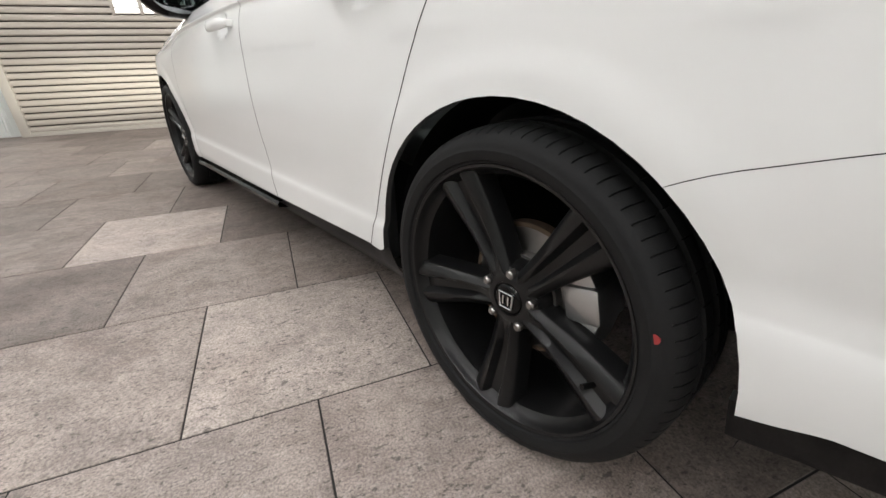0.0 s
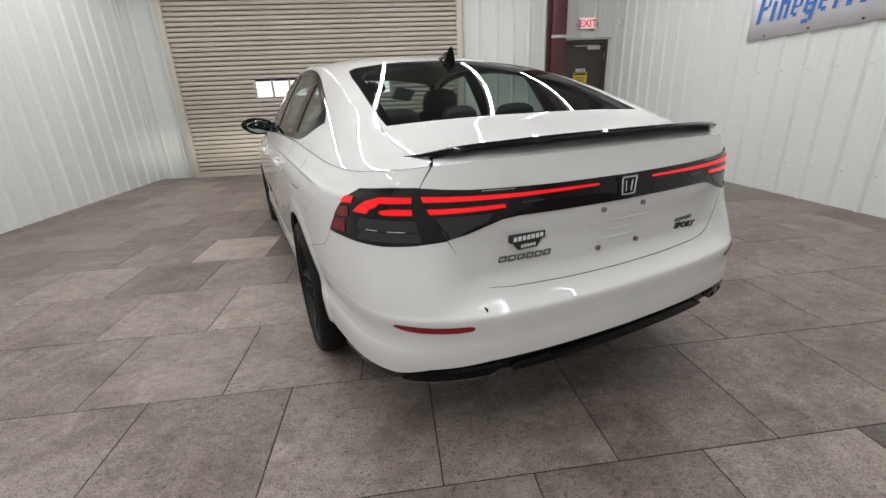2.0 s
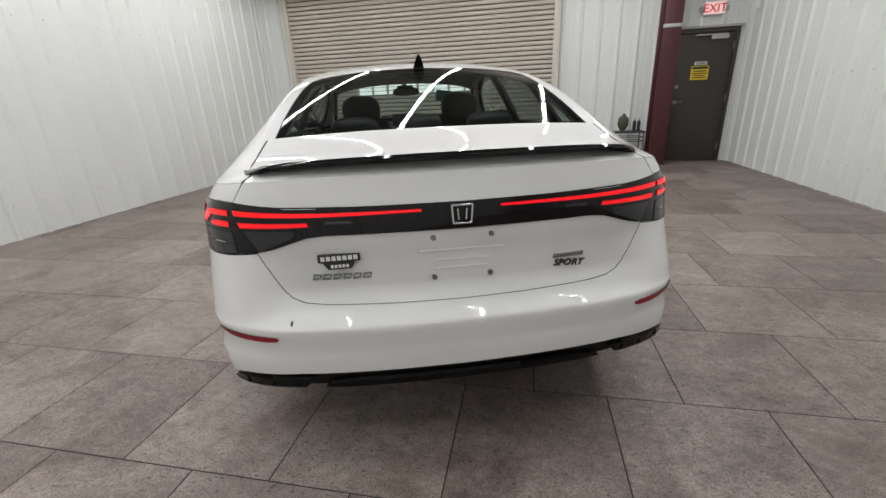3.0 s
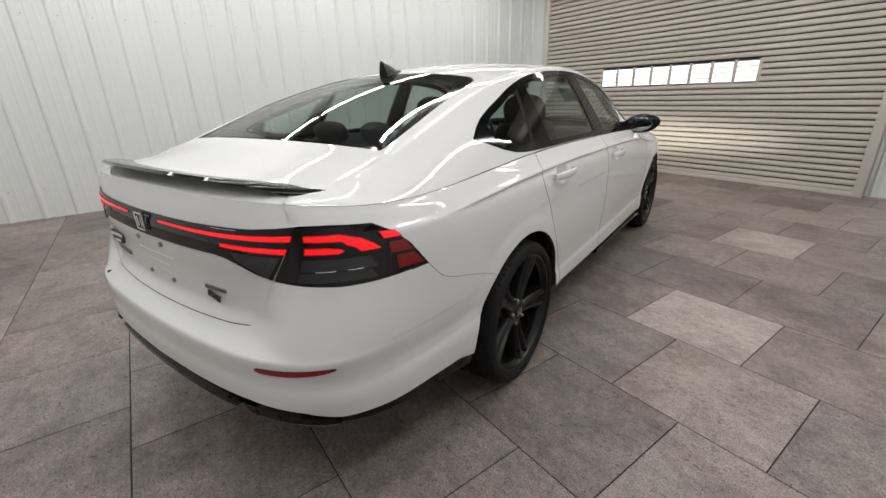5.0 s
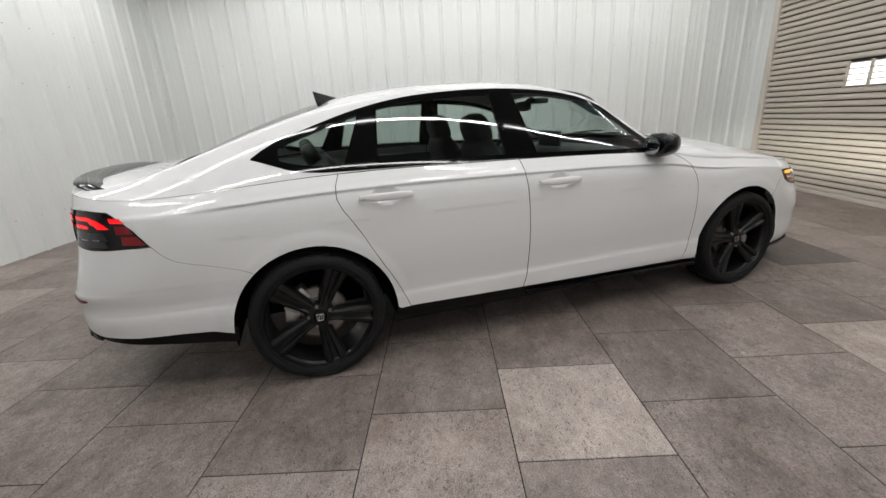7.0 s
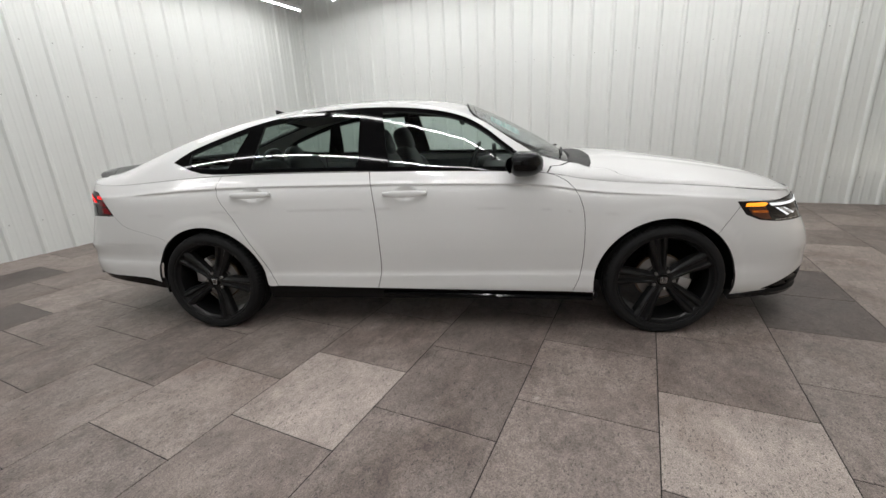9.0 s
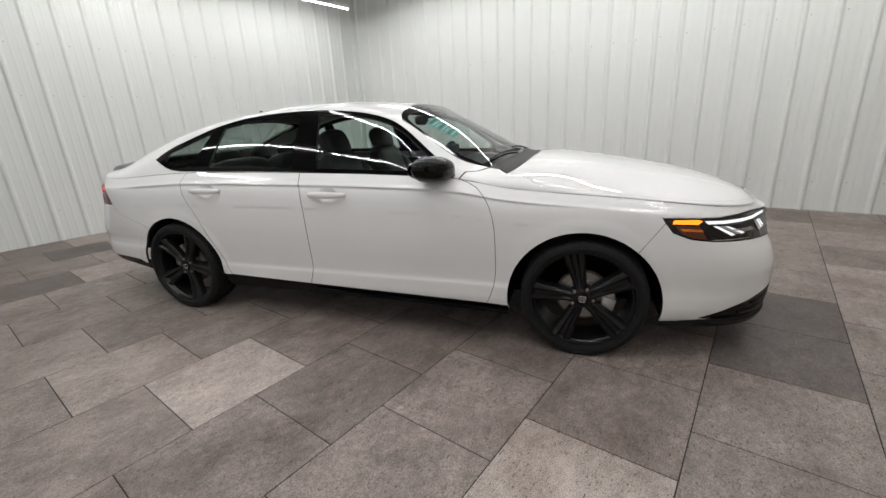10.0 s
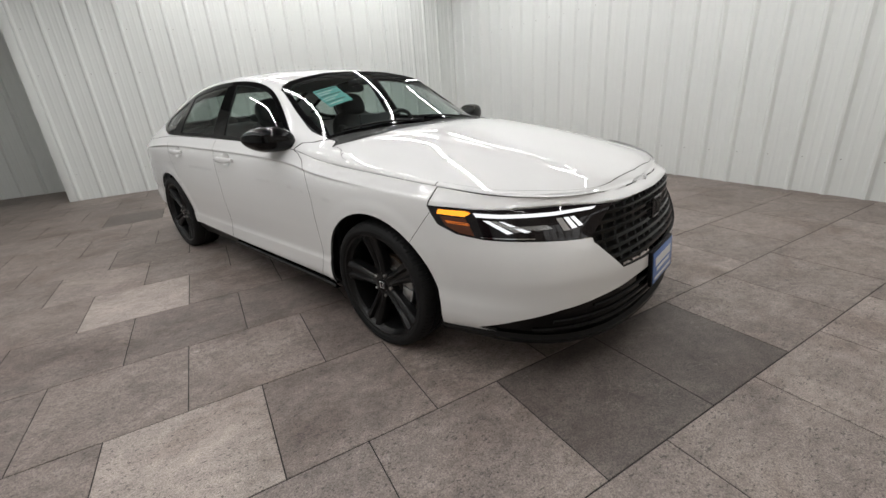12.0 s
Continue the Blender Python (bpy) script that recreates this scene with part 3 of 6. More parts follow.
# fluorescent tubes
TUBES = [((x, y, 0), 90) for x in (-2.55, -0.85, 0.80, 2.35, 3.60) for y in (-1.25, 1.25, 3.75)]
TUBES += [((x, -2.12, 0), 0) for x in (-2.75, -0.25)]
lamp0 = None
for (x, y, _), rz in TUBES:
    if lamp0 is None:
        lamp0 = empty("tube_light", pose(x, y, 3.36, 0, 0, rz))
        tagged(lamp0, "lit white tube batten hung below the ceiling", "tube light", "tube lights under the ceiling")
        box("batten", (0.0, -0.036, 0.004), (2.44, 0.036, 0.058), PAPER, lamp0, bevel=0.004)
        for xh in (0.35, 2.09):
            bm = bmesh.new()
            add_cyl(bm, (xh, 0, 0.058), (xh, 0, CEILING - 3.36), 0.005, 8)
            part("hanger", bm, DARK_STEEL, lamp0, "thin hanger rod", smooth=40)
        bm = bmesh.new()
        rows = [[bm.verts.new((xe, 0.021 * math.cos(a), 0.004 - 0.012 * math.sin(a))) for a in [math.pi * k / 12 for k in range(13)]] for xe in (0.03, 2.41)]
        for k in range(12):
            bm.faces.new((rows[0][k], rows[0][k + 1], rows[1][k + 1], rows[1][k]))
        part("diffuser", bm, TUBE, lamp0, "lit white diffuser strip", smooth=60)
        for xe in (0.0, 2.41):
            box("end_cap", (xe, -0.022, -0.022), (xe + 0.03, 0.022, 0.004), PAPER, lamp0, bevel=0.003)
    else:
        copy_thing(lamp0, pose(x, y, 3.36, 0, 0, rz))

# ---- the car: X forward from the rear axle, Y to its left, Z up ----
CAR = empty("car", pose(1.2257, 0.8777, 0, 0, 0, 108.626))
tagged(CAR, "pearl white four-door sedan with gloss black trim and black wheels", "car")
WB, ARCH_R, ARCH_Z = 2.827, 0.391, 0.311
ARCH_RX, ARCH_FX = -0.008, 2.816
HUB_Z = 0.325

# plan outlines of one half: shoulder height and bumper height
UP = [(-1.062, 0), (-1.058, 0.2), (-1.042, 0.4), (-1.009, 0.565), (-0.952, 0.687), (-0.868, 0.780), (-0.765, 0.838), (-0.644, 0.874), (-0.4, 0.902), (0.0, 0.918), (0.6, 0.925), (1.4, 0.928), (2.2, 0.926), (2.83, 0.922), (3.1, 0.897), (3.25, 0.862), (3.4, 0.80), (3.52, 0.71), (3.61, 0.60), (3.68, 0.46), (3.73, 0.28), (3.748, 0.12), (3.752, 0)]
LOW = [(-1.130, 0), (-1.125, 0.21), (-1.110, 0.42), (-1.078, 0.595), (-1.02, 0.726), (-0.935, 0.806), (-0.815, 0.854), (-0.66, 0.880), (-0.4, 0.902), (0.0, 0.918), (0.6, 0.925), (1.4, 0.928), (2.2, 0.926), (2.83, 0.922), (3.1, 0.905), (3.26, 0.885), (3.435, 0.845), (3.585, 0.775), (3.705, 0.665), (3.795, 0.50), (3.842, 0.29), (3.858, 0.12), (3.861, 0)]
_acc = [0.0]
for _i in range(1, len(UP)):
    _acc.append(_acc[-1] + math.dist(UP[_i], UP[_i - 1]))
UPX, UPY = spline(list(zip(_acc, [p[0] for p in UP]))), spline(list(zip(_acc, [p[1] for p in UP])))
LOX, LOY = spline(list(zip(_acc, [p[0] for p in LOW]))), spline(list(zip(_acc, [p[1] for p in LOW])))
SLEN = _acc[-1]
_tab = np.array([(s, UPX(s), UPY(s), LOX(s), LOY(s)) for s in np.linspace(0, SLEN, 800)])


def sx(x):
    """Outline parameter at the side for a place x along the car."""
    return float(np.interp(x, _tab[:, 1], _tab[:, 0]))


def sr(y):
    """Outline parameter on the tail for a distance y from the middle."""
    return float(np.interp(y, _tab[:300, 2], _tab[:300, 0]))


def sf(y):
    """Outline parameter on the nose for a distance y from the middle."""
    return float(np.interp(-y, -_tab[500:, 2], _tab[500:, 0]))


def fair(f, lo, hi, deg):
    """The curve f replaced by a low polynomial between lo and hi, eased in over 4 cm at each end."""
    xs = np.linspace(lo, hi, 120)
    c = np.polyfit(xs - lo, [f(x) for x in xs], deg)

    def g(x):
        k = min(1.0, max(0.0, (x - lo) / 0.04)) * min(1.0, max(0.0, (hi - x) / 0.04))
        k = k * k * (3 - 2 * k)
        return f(x) if k <= 0 else f(x) + (float(np.polyval(c, x - lo)) - f(x)) * k

    return g


# upper edge of the body sides
Z2 = pchip([(-1.07, 1.015), (-1.0, 1.008), (-0.9, 0.992), (-0.8, 0.982), (-0.644, 0.975), (-0.4, 0.985), (-0.1, 1.004), (0.1, 1.016), (0.6, 1.017), (1.2, 1.008), (2.0, 0.980), (2.15, 0.966), (2.3, 0.938), (2.5, 0.908), (2.7, 0.888), (3.0, 0.868), (3.2, 0.842), (3.4, 0.812), (3.6, 0.787), (3.76, 0.768)])
Z2 = fair(fair(Z2, -0.90, 2.00, 7), 2.20, 3.70, 4)
SIDE = pchip([(0.12, 0.90), (0.20, 0.945), (0.25, 0.975), (0.30, 0.986), (0.365, 0.986), (0.395, 0.980), (0.44, 0.983), (0.55, 0.994), (0.68, 1.0), (0.80, 0.999), (0.88, 0.995), (0.92, 0.990), (0.938, 0.9865), (0.946, 0.9825), (0.955, 0.9745), (0.966, 0.966), (0.99, 0.949), (1.02, 0.925)])
CREASE = pchip([(0.12, 0.90), (0.20, 0.945), (0.25, 0.975), (0.30, 0.986), (0.365, 0.986), (0.395, 0.980), (0.44, 0.983), (0.55, 0.994), (0.68, 1.0), (0.80, 0.9995), (0.86, 0.9965), (0.89, 0.9925), (0.915, 0.9865), (0.930, 0.9800), (0.9375, 0.9775), (0.9405, 0.9780), (0.9475, 0.9835), (0.9500, 0.9835), (0.956, 0.9795), (0.966, 0.970), (0.99, 0.951), (1.02, 0.925)])
CREASE_ROWS = (0.915, 0.925, 0.932, 0.9375, 0.9405, 0.944, 0.9475, 0.950, 0.9535, 0.960, 0.968)
SIDE_TAIL = pchip([(0.12, 0.93), (0.20, 0.955), (0.30, 0.976), (0.37, 0.989), (0.43, 0.992), (0.455, 0.990), (0.475, 0.985), (0.505, 0.984), (0.55, 0.990), (0.60, 0.9965)])
KREAR = pchip([(0.0, 0.55), (0.25, 0.7), (0.36, 0.87), (0.43, 0.965), (0.465, 0.975), (0.495, 0.955), (0.535, 0.985), (0.555, 1.0), (0.572, 0.97), (0.590, 0.60), (0.615, 0.22), (0.68, -0.18), (0.75, -0.15), (0.83, 0.0), (1.1, 0.0)])
KNOSE = pchip([(0.0, 0.55), (0.18, 0.82), (0.26, 0.95), (0.36, 1.0), (0.46, 0.99), (0.55, 0.80), (0.62, 0.60), (0.70, 0.53), (0.736, 0.52), (0.747, 0.46), (0.758, 0.30), (0.769, 0.12), (0.785, 0.0), (1.1, -0.3)])
KCORNER = pchip([(0.0, 0.55), (0.25, 0.7), (0.36, 0.87), (0.43, 0.975), (0.465, 0.98), (0.50, 0.945), (0.535, 0.965), (0.560, 1.0), (0.572, 0.985), (0.586, 0.90), (0.62, 0.76), (0.68, 0.52), (0.76, 0.22), (0.83, 0.06), (0.9, 0.0), (1.1, 0.0)])
KFRONT = pchip([(0.0, 0.55), (0.18, 0.82), (0.26, 0.93), (0.36, 0.99), (0.46, 1.0), (0.54, 0.84), (0.64, 0.48), (0.72, 0.22), (0.78, 0.0), (1.1, -0.3)])


def B(s, z, side=1, out=0.0):
    """Point of the body side, tail and nose; s below 0 or past SLEN goes round to the other side."""
    if s < 0:
        s, side = -s, -side
    elif s > SLEN:
        s, side = 2 * SLEN - s, -side
    rear = s < SLEN / 2
    k = KREAR(z) if rear else KFRONT(z)
    if rear and UPY(s) > 0.48:
        c = min(1.0, (UPY(s) - 0.48) / 0.2)
        c = c * c * (3 - 2 * c)
        k += (KCORNER(z) - k) * c
    if not rear and UPY(s) < 0.56:
        c = min(1.0, (0.56 - UPY(s)) / 0.26)
        k += (KNOSE(z) - k) * c * c * (3 - 2 * c)
    x = UPX(s) + (LOX(s) - UPX(s)) * k
    y = UPY(s) + (LOY(s) - UPY(s)) * k
    z2 = Z2(UPX(s))
    zz = z if z < 0.5 else 0.5 + (z - 0.5) * 0.52 / (z2 - 0.5)
    g = SIDE(zz)
    if zz > 0.8:
        # the sharp line above the door handles fades out behind the rear wheel and towards the nose
        c = min(1.0, max(0.0, (UPX(s) + 0.62) / 0.4)) * min(1.0, max(0.0, (3.0 - UPX(s)) / 0.6))
        g += (CREASE(zz) - g) * c * c * (3 - 2 * c)
    if zz < 0.6 and UPX(s) < -0.05:
        g += (SIDE_TAIL(zz) - g) * min(1.0, (-0.05 - UPX(s)) / 0.35)
    end = min(s, SLEN - s)
    if end < 0.9 and zz > 0.9:
        t = 1 - end / 0.9
        x += (0.03 if rear else -0.02) * t * (zz - 0.9) / 0.12
    # soft flare round the wheel openings
    for ax in (ARCH_RX, ARCH_FX):
        if abs(x - ax) < 0.48 and z < 0.8:
            c = min(1.0, max(0.0, (0.475 - math.hypot(x - ax, z - ARCH_Z)) / 0.055))
            y += 0.0045 * c * c * (3 - 2 * c) / g
    return Vector((x, side * y * g, z))


def eased(f, lo, hi, sigma):
    """The curve f with its corners eased over about sigma metres."""
    xs = np.arange(lo - 4 * sigma, hi + 4 * sigma, 0.004)
    e0, e1 = f(lo), f(hi)
    g0, g1 = (f(lo + 0.01) - e0) / 0.01, (e1 - f(hi - 0.01)) / 0.01
    ys = np.array([e0 + g0 * (x - lo) if x < lo else e1 + g1 * (x - hi) if x > hi else f(x) for x in xs])
    k = np.exp(-0.5 * (np.arange(-4 * sigma, 4 * sigma + 1e-9, 0.004) / sigma) ** 2)
    k /= k.sum()
    n = len(k) // 2
    sm = np.convolve(np.pad(ys, n, mode="edge"), k, mode="valid")[: len(xs)]
    keep = slice(n, len(xs) - n)
    return lambda t: float(np.interp(t, xs[keep], sm[keep]))


P3Y = pchip([(-1.07, 0.02), (-1.034, 0.12), (-1.0, 0.42), (-0.9, 0.605), (-0.75, 0.655), (-0.55, 0.672), (-0.3, 0.668), (0.0, 0.652), (0.4, 0.632), (0.8, 0.618), (1.2, 0.615), (1.5, 0.626), (1.74, 0.660), (1.95, 0.713), (2.15, 0.765), (2.3, 0.790), (2.5, 0.803), (2.65, 0.804), (2.9, 0.79), (3.2, 0.755), (3.4, 0.715), (3.52, 0.645), (3.60, 0.57), (3.67, 0.455), (3.72, 0.28), (3.738, 0.12), (3.745, 0.02)])
P3Z = pchip([(-1.07, 1.016), (-1.0, 1.018), (-0.9, 1.02), (-0.75, 1.035), (-0.55, 1.085), (-0.3, 1.182), (0.0, 1.268), (0.2, 1.312), (0.47, 1.362), (0.8, 1.396), (1.12, 1.401), (1.46, 1.372), (1.73, 1.292), (1.95, 1.148), (2.154, 1.02), (2.3, 0.986), (2.5, 0.962), (2.7, 0.930), (3.0, 0.895), (3.2, 0.862), (3.4, 0.824), (3.6, 0.795), (3.745, 0.773)])
ZC = pchip([(-1.07, 1.002), (-1.034, 1.017), (-1.0, 1.031), (-0.9, 1.050), (-0.75, 1.070), (-0.56, 1.103), (-0.3, 1.208), (-0.1, 1.282), (0.1, 1.343), (0.19, 1.366), (0.3, 1.389), (0.5, 1.420), (0.8, 1.442), (1.1, 1.446), (1.4, 1.432), (1.6, 1.402), (1.742, 1.366), (1.9, 1.297), (2.07, 1.206), (2.24, 1.107), (2.345, 1.045), (2.41, 1.024), (2.50, 1.030), (2.66, 1.022), (3.03, 0.968), (3.41, 0.898), (3.6, 0.848), (3.7, 0.805), (3.745, 0.776)])
NEXP = pchip([(-1.07, 2.6), (-0.6, 2.6), (0.2, 2.5), (1.2, 2.4), (2.2, 2.5), (2.5, 2.6), (3.2, 2.4), (3.75, 2.2)])

P3Y, P3Z, ZC, NEXP = eased(P3Y, -1.07, 3.745, 0.03), eased(P3Z, -1.07, 3.745, 0.035), eased(ZC, -1.07, 3.745, 0.035), eased(NEXP, -1.07, 3.745, 0.05)


def glass_sheet(lo, hi, deg):
    """A pane's surface: a low polynomial along the car, a parabola across it."""
    xs = np.linspace(lo, hi, 80)
    cz, ce, cy = (np.polyfit(xs - lo, [f(x) for x in xs], d) for f, d in ((ZC, deg), (P3Z, deg), (P3Y, 2)))

    def g(x, w):
        zc, ze, y = (float(np.polyval(c, x - lo)) for c in (cz, ce, cy))
        return Vector((x, y * w, zc - (zc - ze) * w * w))

    return g


P3Z = fair(P3Z, -0.88, 1.72, 6)
P3Y = fair(P3Y, -0.85, 2.20, 7)
ZC = fair(ZC, -0.46, 1.62, 5)
REAR_PANE, FRONT_PANE = glass_sheet(-0.48, 0.16, 2), glass_sheet(1.74, 2.28, 2)
ZC, P3Z = fair(ZC, 2.42, 3.70, 6), fair(P3Z, 2.42, 3.70, 6)
P3Y = fair(P3Y, 2.30, 3.40, 4)


def T(x, w):
    """The upper body, with the bonnet's edge eased into the nose."""
    a = abs(w)
    if x < 2.42 or not 0.6 < a < 1.4:
        return upper(x, w)
    side = 1 if w >= 0 else -1
    u = (a - 0.6) / 0.8
    p = upper(x, 0.6 * side) * (1 - u) ** 2 + upper(x, side) * (2 * u * (1 - u)) + upper(x, 1.4 * side) * u * u
    k = min(1.0, (x - 2.42) / 0.5)
    return upper(x, w).lerp(p, k * k * (3 - 2 * k))


def upper(x, w):
    """Point of the upper body: w = 0 along the middle, +-1 at the roof rail or bonnet line, +-2 at the top of the body side."""
    side = 1 if w >= 0 else -1
    a = abs(w)
    y3, z3 = P3Y(x), P3Z(x)
    if a <= 1:
        zc = ZC(x)
        z = zc - (zc - z3) * a ** NEXP(x)
        if 2.36 < x < 3.72:
            # raised middle of the bonnet between two soft creases
            k = min(1.0, max(0.0, (0.44 - 0.10 * (x - 2.4) - y3 * a) / 0.05 + 0.5))
            e = min(1.0, (x - 2.36) / 0.3, (3.72 - x) / 0.5)
            z += 0.007 * k * k * (3 - 2 * k) * e * e * (3 - 2 * e)
        return Vector((x, side * y3 * a, z))
    p = B(sx(x), Z2(x))
    u = 2 - a
    y2, z2 = p.y, p.z
    px = x + (p.x - x) * (1 - u)
    bul = 0.014 * 4 * u * (1 - u)
    return Vector((px, side * (y2 + (y3 - y2) * u + bul), z2 + (z3 - z2) * u))


def wz(x, z):
    """The w of a height z on the glasshouse side."""
    z2, z3 = Z2(x), P3Z(x)
    return 2 - (z - z2) / (z3 - z2)


def wy(x, y):
    return y / P3Y(x)


def dense(poly, step):
    out = []
    for i, a in enumerate(poly):
        b = poly[(i + 1) % len(poly)]
        n = max(1, int(math.ceil(math.dist(a, b) / step)))
        out += [(a[0] + (b[0] - a[0]) * k / n, a[1] + (b[1] - a[1]) * k / n) for k in range(n)]
    return out


def rounded(pts, closed=True, n=6):
    """Chaikin-smoothed outline; points given with a third value 1 stay sharp."""
    p = [(q[0], q[1], q[2] if len(q) > 2 else 0) for q in pts]
    for _ in range(2):
        out = []
        for i, a in enumerate(p):
            if a[2]:
                out.append(a)
                continue
            if not closed and i in (0, len(p) - 1):
                out.append(a)
                continue
            b, c = p[i - 1], p[(i + 1) % len(p)]
            out.append((a[0] * 0.75 + b[0] * 0.25, a[1] * 0.75 + b[1] * 0.25, 0))
            out.append((a[0] * 0.75 + c[0] * 0.25, a[1] * 0.75 + c[1] * 0.25, 0))
        p = out
    return [(q[0], q[1]) for q in p]


def inset(poly, d):
    """Moves an outline inwards by d."""
    area = sum(a[0] * b[1] - b[0] * a[1] for a, b in zip(poly, poly[1:] + poly[:1]))
    sg = 1 if area > 0 else -1
    out = []
    n = len(poly)
    for i in range(n):
        a, b, c = Vector(poly[i - 1]), Vector(poly[i]), Vector(poly[(i + 1) % n])
        e1, e2 = b - a, c - b
        if e1.length < 1e-7 or e2.length < 1e-7:
            out.append(tuple(b))
            continue
        n1, n2 = Vector((-e1.y, e1.x)).normalized(), Vector((-e2.y, e2.x)).normalized()
        m = n1 + n2
        if m.length < 1e-4:
            m = n1
        m = m / max(0.7, m.length_squared / 2)
        out.append(tuple(b + m * (sg * d)))
    return out


def inside(pt, poly):
    x, y = pt
    c = False
    j = len(poly) - 1
    for i in range(len(poly)):
        xi, yi = poly[i]
        xj, yj = poly[j]
        if (yi > y) != (yj > y) and x < (xj - xi) * (y - yi) / (yj - yi) + xi:
            c = not c
        j = i
    return c


from mathutils import geometry


def patch(surf, poly, holes=(), res=(0.04, 0.04), gap=0.0022, skirt=0.016, out=0.0, mid=(1.3, 0, 0.6), lines=()):
    """Triangulates an outline in the surface's own two numbers and lays it on the surface, with edges turned inwards.
    Returns vertices, normals, faces."""
    scale = res[1] / res[0]
    P = [(a, b / scale) for a, b in poly]
    P = dense(inset(dense(P, res[0] * 0.5), gap) if gap else P, res[0] * 0.5)
    H = [dense(inset(dense([(a, b / scale) for a, b in h], res[0] * 0.5), -gap) if gap else [(a, b / scale) for a, b in h], res[0] * 0.5) for h in holes]
    pts, edges = [], []
    for loop in [P, *H]:
        b = len(pts)
        pts += loop
        edges += [(b + i, b + (i + 1) % len(loop)) for i in range(len(loop))]
    xs, ys = [p[0] for p in P], [p[1] for p in P]
    st = res[0]
    bound = np.array(pts)
    nx, ny = int((max(xs) - min(xs)) / st) + 1, int((max(ys) - min(ys)) / st) + 1
    for i in range(nx + 1):
        for j in range(ny + 1):
            q = (min(xs) + i * st, min(ys) + j * st)
            if inside(q, P) and not any(inside(q, h) for h in H):
                if lines and abs(q[1] * scale - 0.942 * (Z2(UPX(q[0])) - 0.5) / 0.52 - 0.5 * (1 - (Z2(UPX(q[0])) - 0.5) / 0.52)) < 0.030:
                    continue
                if np.min((bound[:, 0] - q[0]) ** 2 + (bound[:, 1] - q[1]) ** 2) > (0.35 * st) ** 2:
                    pts.append(q)
        for row in lines:
            q = (min(xs) + i * st, (0.5 + (row - 0.5) * (Z2(UPX(min(xs) + i * st)) - 0.5) / 0.52) / scale)
            if inside(q, P) and np.min((bound[:, 0] - q[0]) ** 2 + (bound[:, 1] - q[1]) ** 2) > (0.2 * st) ** 2:
                pts.append(q)
    vco, eo, fo, *_ = geometry.delaunay_2d_cdt([Vector(p) for p in pts], edges, [], 0, 1e-5)
    tris = []
    for f in fo:
        c = ((vco[f[0]][0] + vco[f[1]][0] + vco[f[2]][0]) / 3, (vco[f[0]][1] + vco[f[1]][1] + vco[f[2]][1]) / 3)
        if inside(c, P) and not any(inside(c, h) for h in H):
            tris.append(tuple(f))
    e = 0.008
    ez = 0.002 if lines else e * scale
    V, N = [], []
    for v in vco:
        a, b = v[0], v[1] * scale
        p = surf(a, b)
        du = surf(a + e, b) - surf(a - e, b)
        dv = surf(a, b + ez) - surf(a, b - ez)
        n = du.cross(dv)
        if n.length < 1e-12:
            n = Vector((0, 0, 1))
        n.normalize()
        V.append(p)
        N.append(n)
    tot = sum((V[t[0]] - Vector(mid)).dot(N[t[0]]) for t in tris)
    if tot < 0:
        N = [-n for n in N]
    F = []
    for t in tris:
        fn = (V[t[1]] - V[t[0]]).cross(V[t[2]] - V[t[0]])
        F.append(t if fn.dot(N[t[0]]) > 0 else (t[0], t[2], t[1]))
    V = [v + n * out for v, n in zip(V, N)]
    if skirt:
        cnt = {}
        for t in F:
            for i in range(3):
                ed = (t[i], t[(i + 1) % 3])
                cnt[ed] = 1
        rim = [ed for ed in cnt if (ed[1], ed[0]) not in cnt]
        low = {}
        for ed in rim:
            for i in ed:
                if i not in low:
                    low[i] = len(V)
                    V.append(V[i] - N[i] * skirt)
                    N.append(N[i])
        F += [(a, low[a], low[b], b) for a, b in rim]
    return V, N, F


def mirrored(data):
    V, N, F = data
    return [Vector((v.x, -v.y, v.z)) for v in V], [Vector((n.x, -n.y, n.z)) for n in N], [tuple(reversed(f)) for f in F]


def panel(name, pieces, mat, parent, label="", edge=None):
    V, N, F = [], [], []
    for v, n, f in pieces:
        b = len(V)
        V += v
        N += n
        F += [tuple(i + b for i in t) for t in f]
    me = bpy.data.meshes.new(name)
    me.from_pydata([tuple(v) for v in V], [], F)
    me.materials.append(mat)
    # turned-in edges are coloured dark for the shade in the gaps
    me.materials.append(edge or GAP_SHADE)
    me.polygons.foreach_set("material_index", [1 if len(f) == 4 else 0 for f in F])
    me.polygons.foreach_set("use_smooth", [True] * len(me.polygons))
    me.normals_split_custom_set_from_vertices([tuple(n) for n in N])
    me.update()
    ob = new(name, me)
    ob.parent = parent
    if label:
        ob["label"] = label
    return ob


def both(name, piece_lists, mat, parent, label=""):
    a = panel(name, piece_lists, mat, parent, label)
    b = panel(name, [mirrored(p) for p in piece_lists], mat, parent, label)
    return a, b


def whole(half, c):
    """An outline of one half that touches the middle line c, made into the outline of both halves."""
    on_c = [abs(p[0] - c) < 1e-6 for p in half]
    n = len(half)
    i = next(k for k in range(n) if on_c[k] and not on_c[(k + 1) % n])
    h = [half[(i + k) % n] for k in range(n)]
    j = next(k for k in range(1, n) if abs(h[k][0] - c) < 1e-6)
    P = h[1:j]
    return [h[0][:2]] + [p[:2] for p in P] + [h[j][:2]] + [(2 * c - p[0], p[1]) for p in reversed(P)]


def xz(pts):
    """Side outline given as (x, z) turned into the body's numbers."""
    return [(sx(p[0]), p[1], *p[2:]) for p in pts]


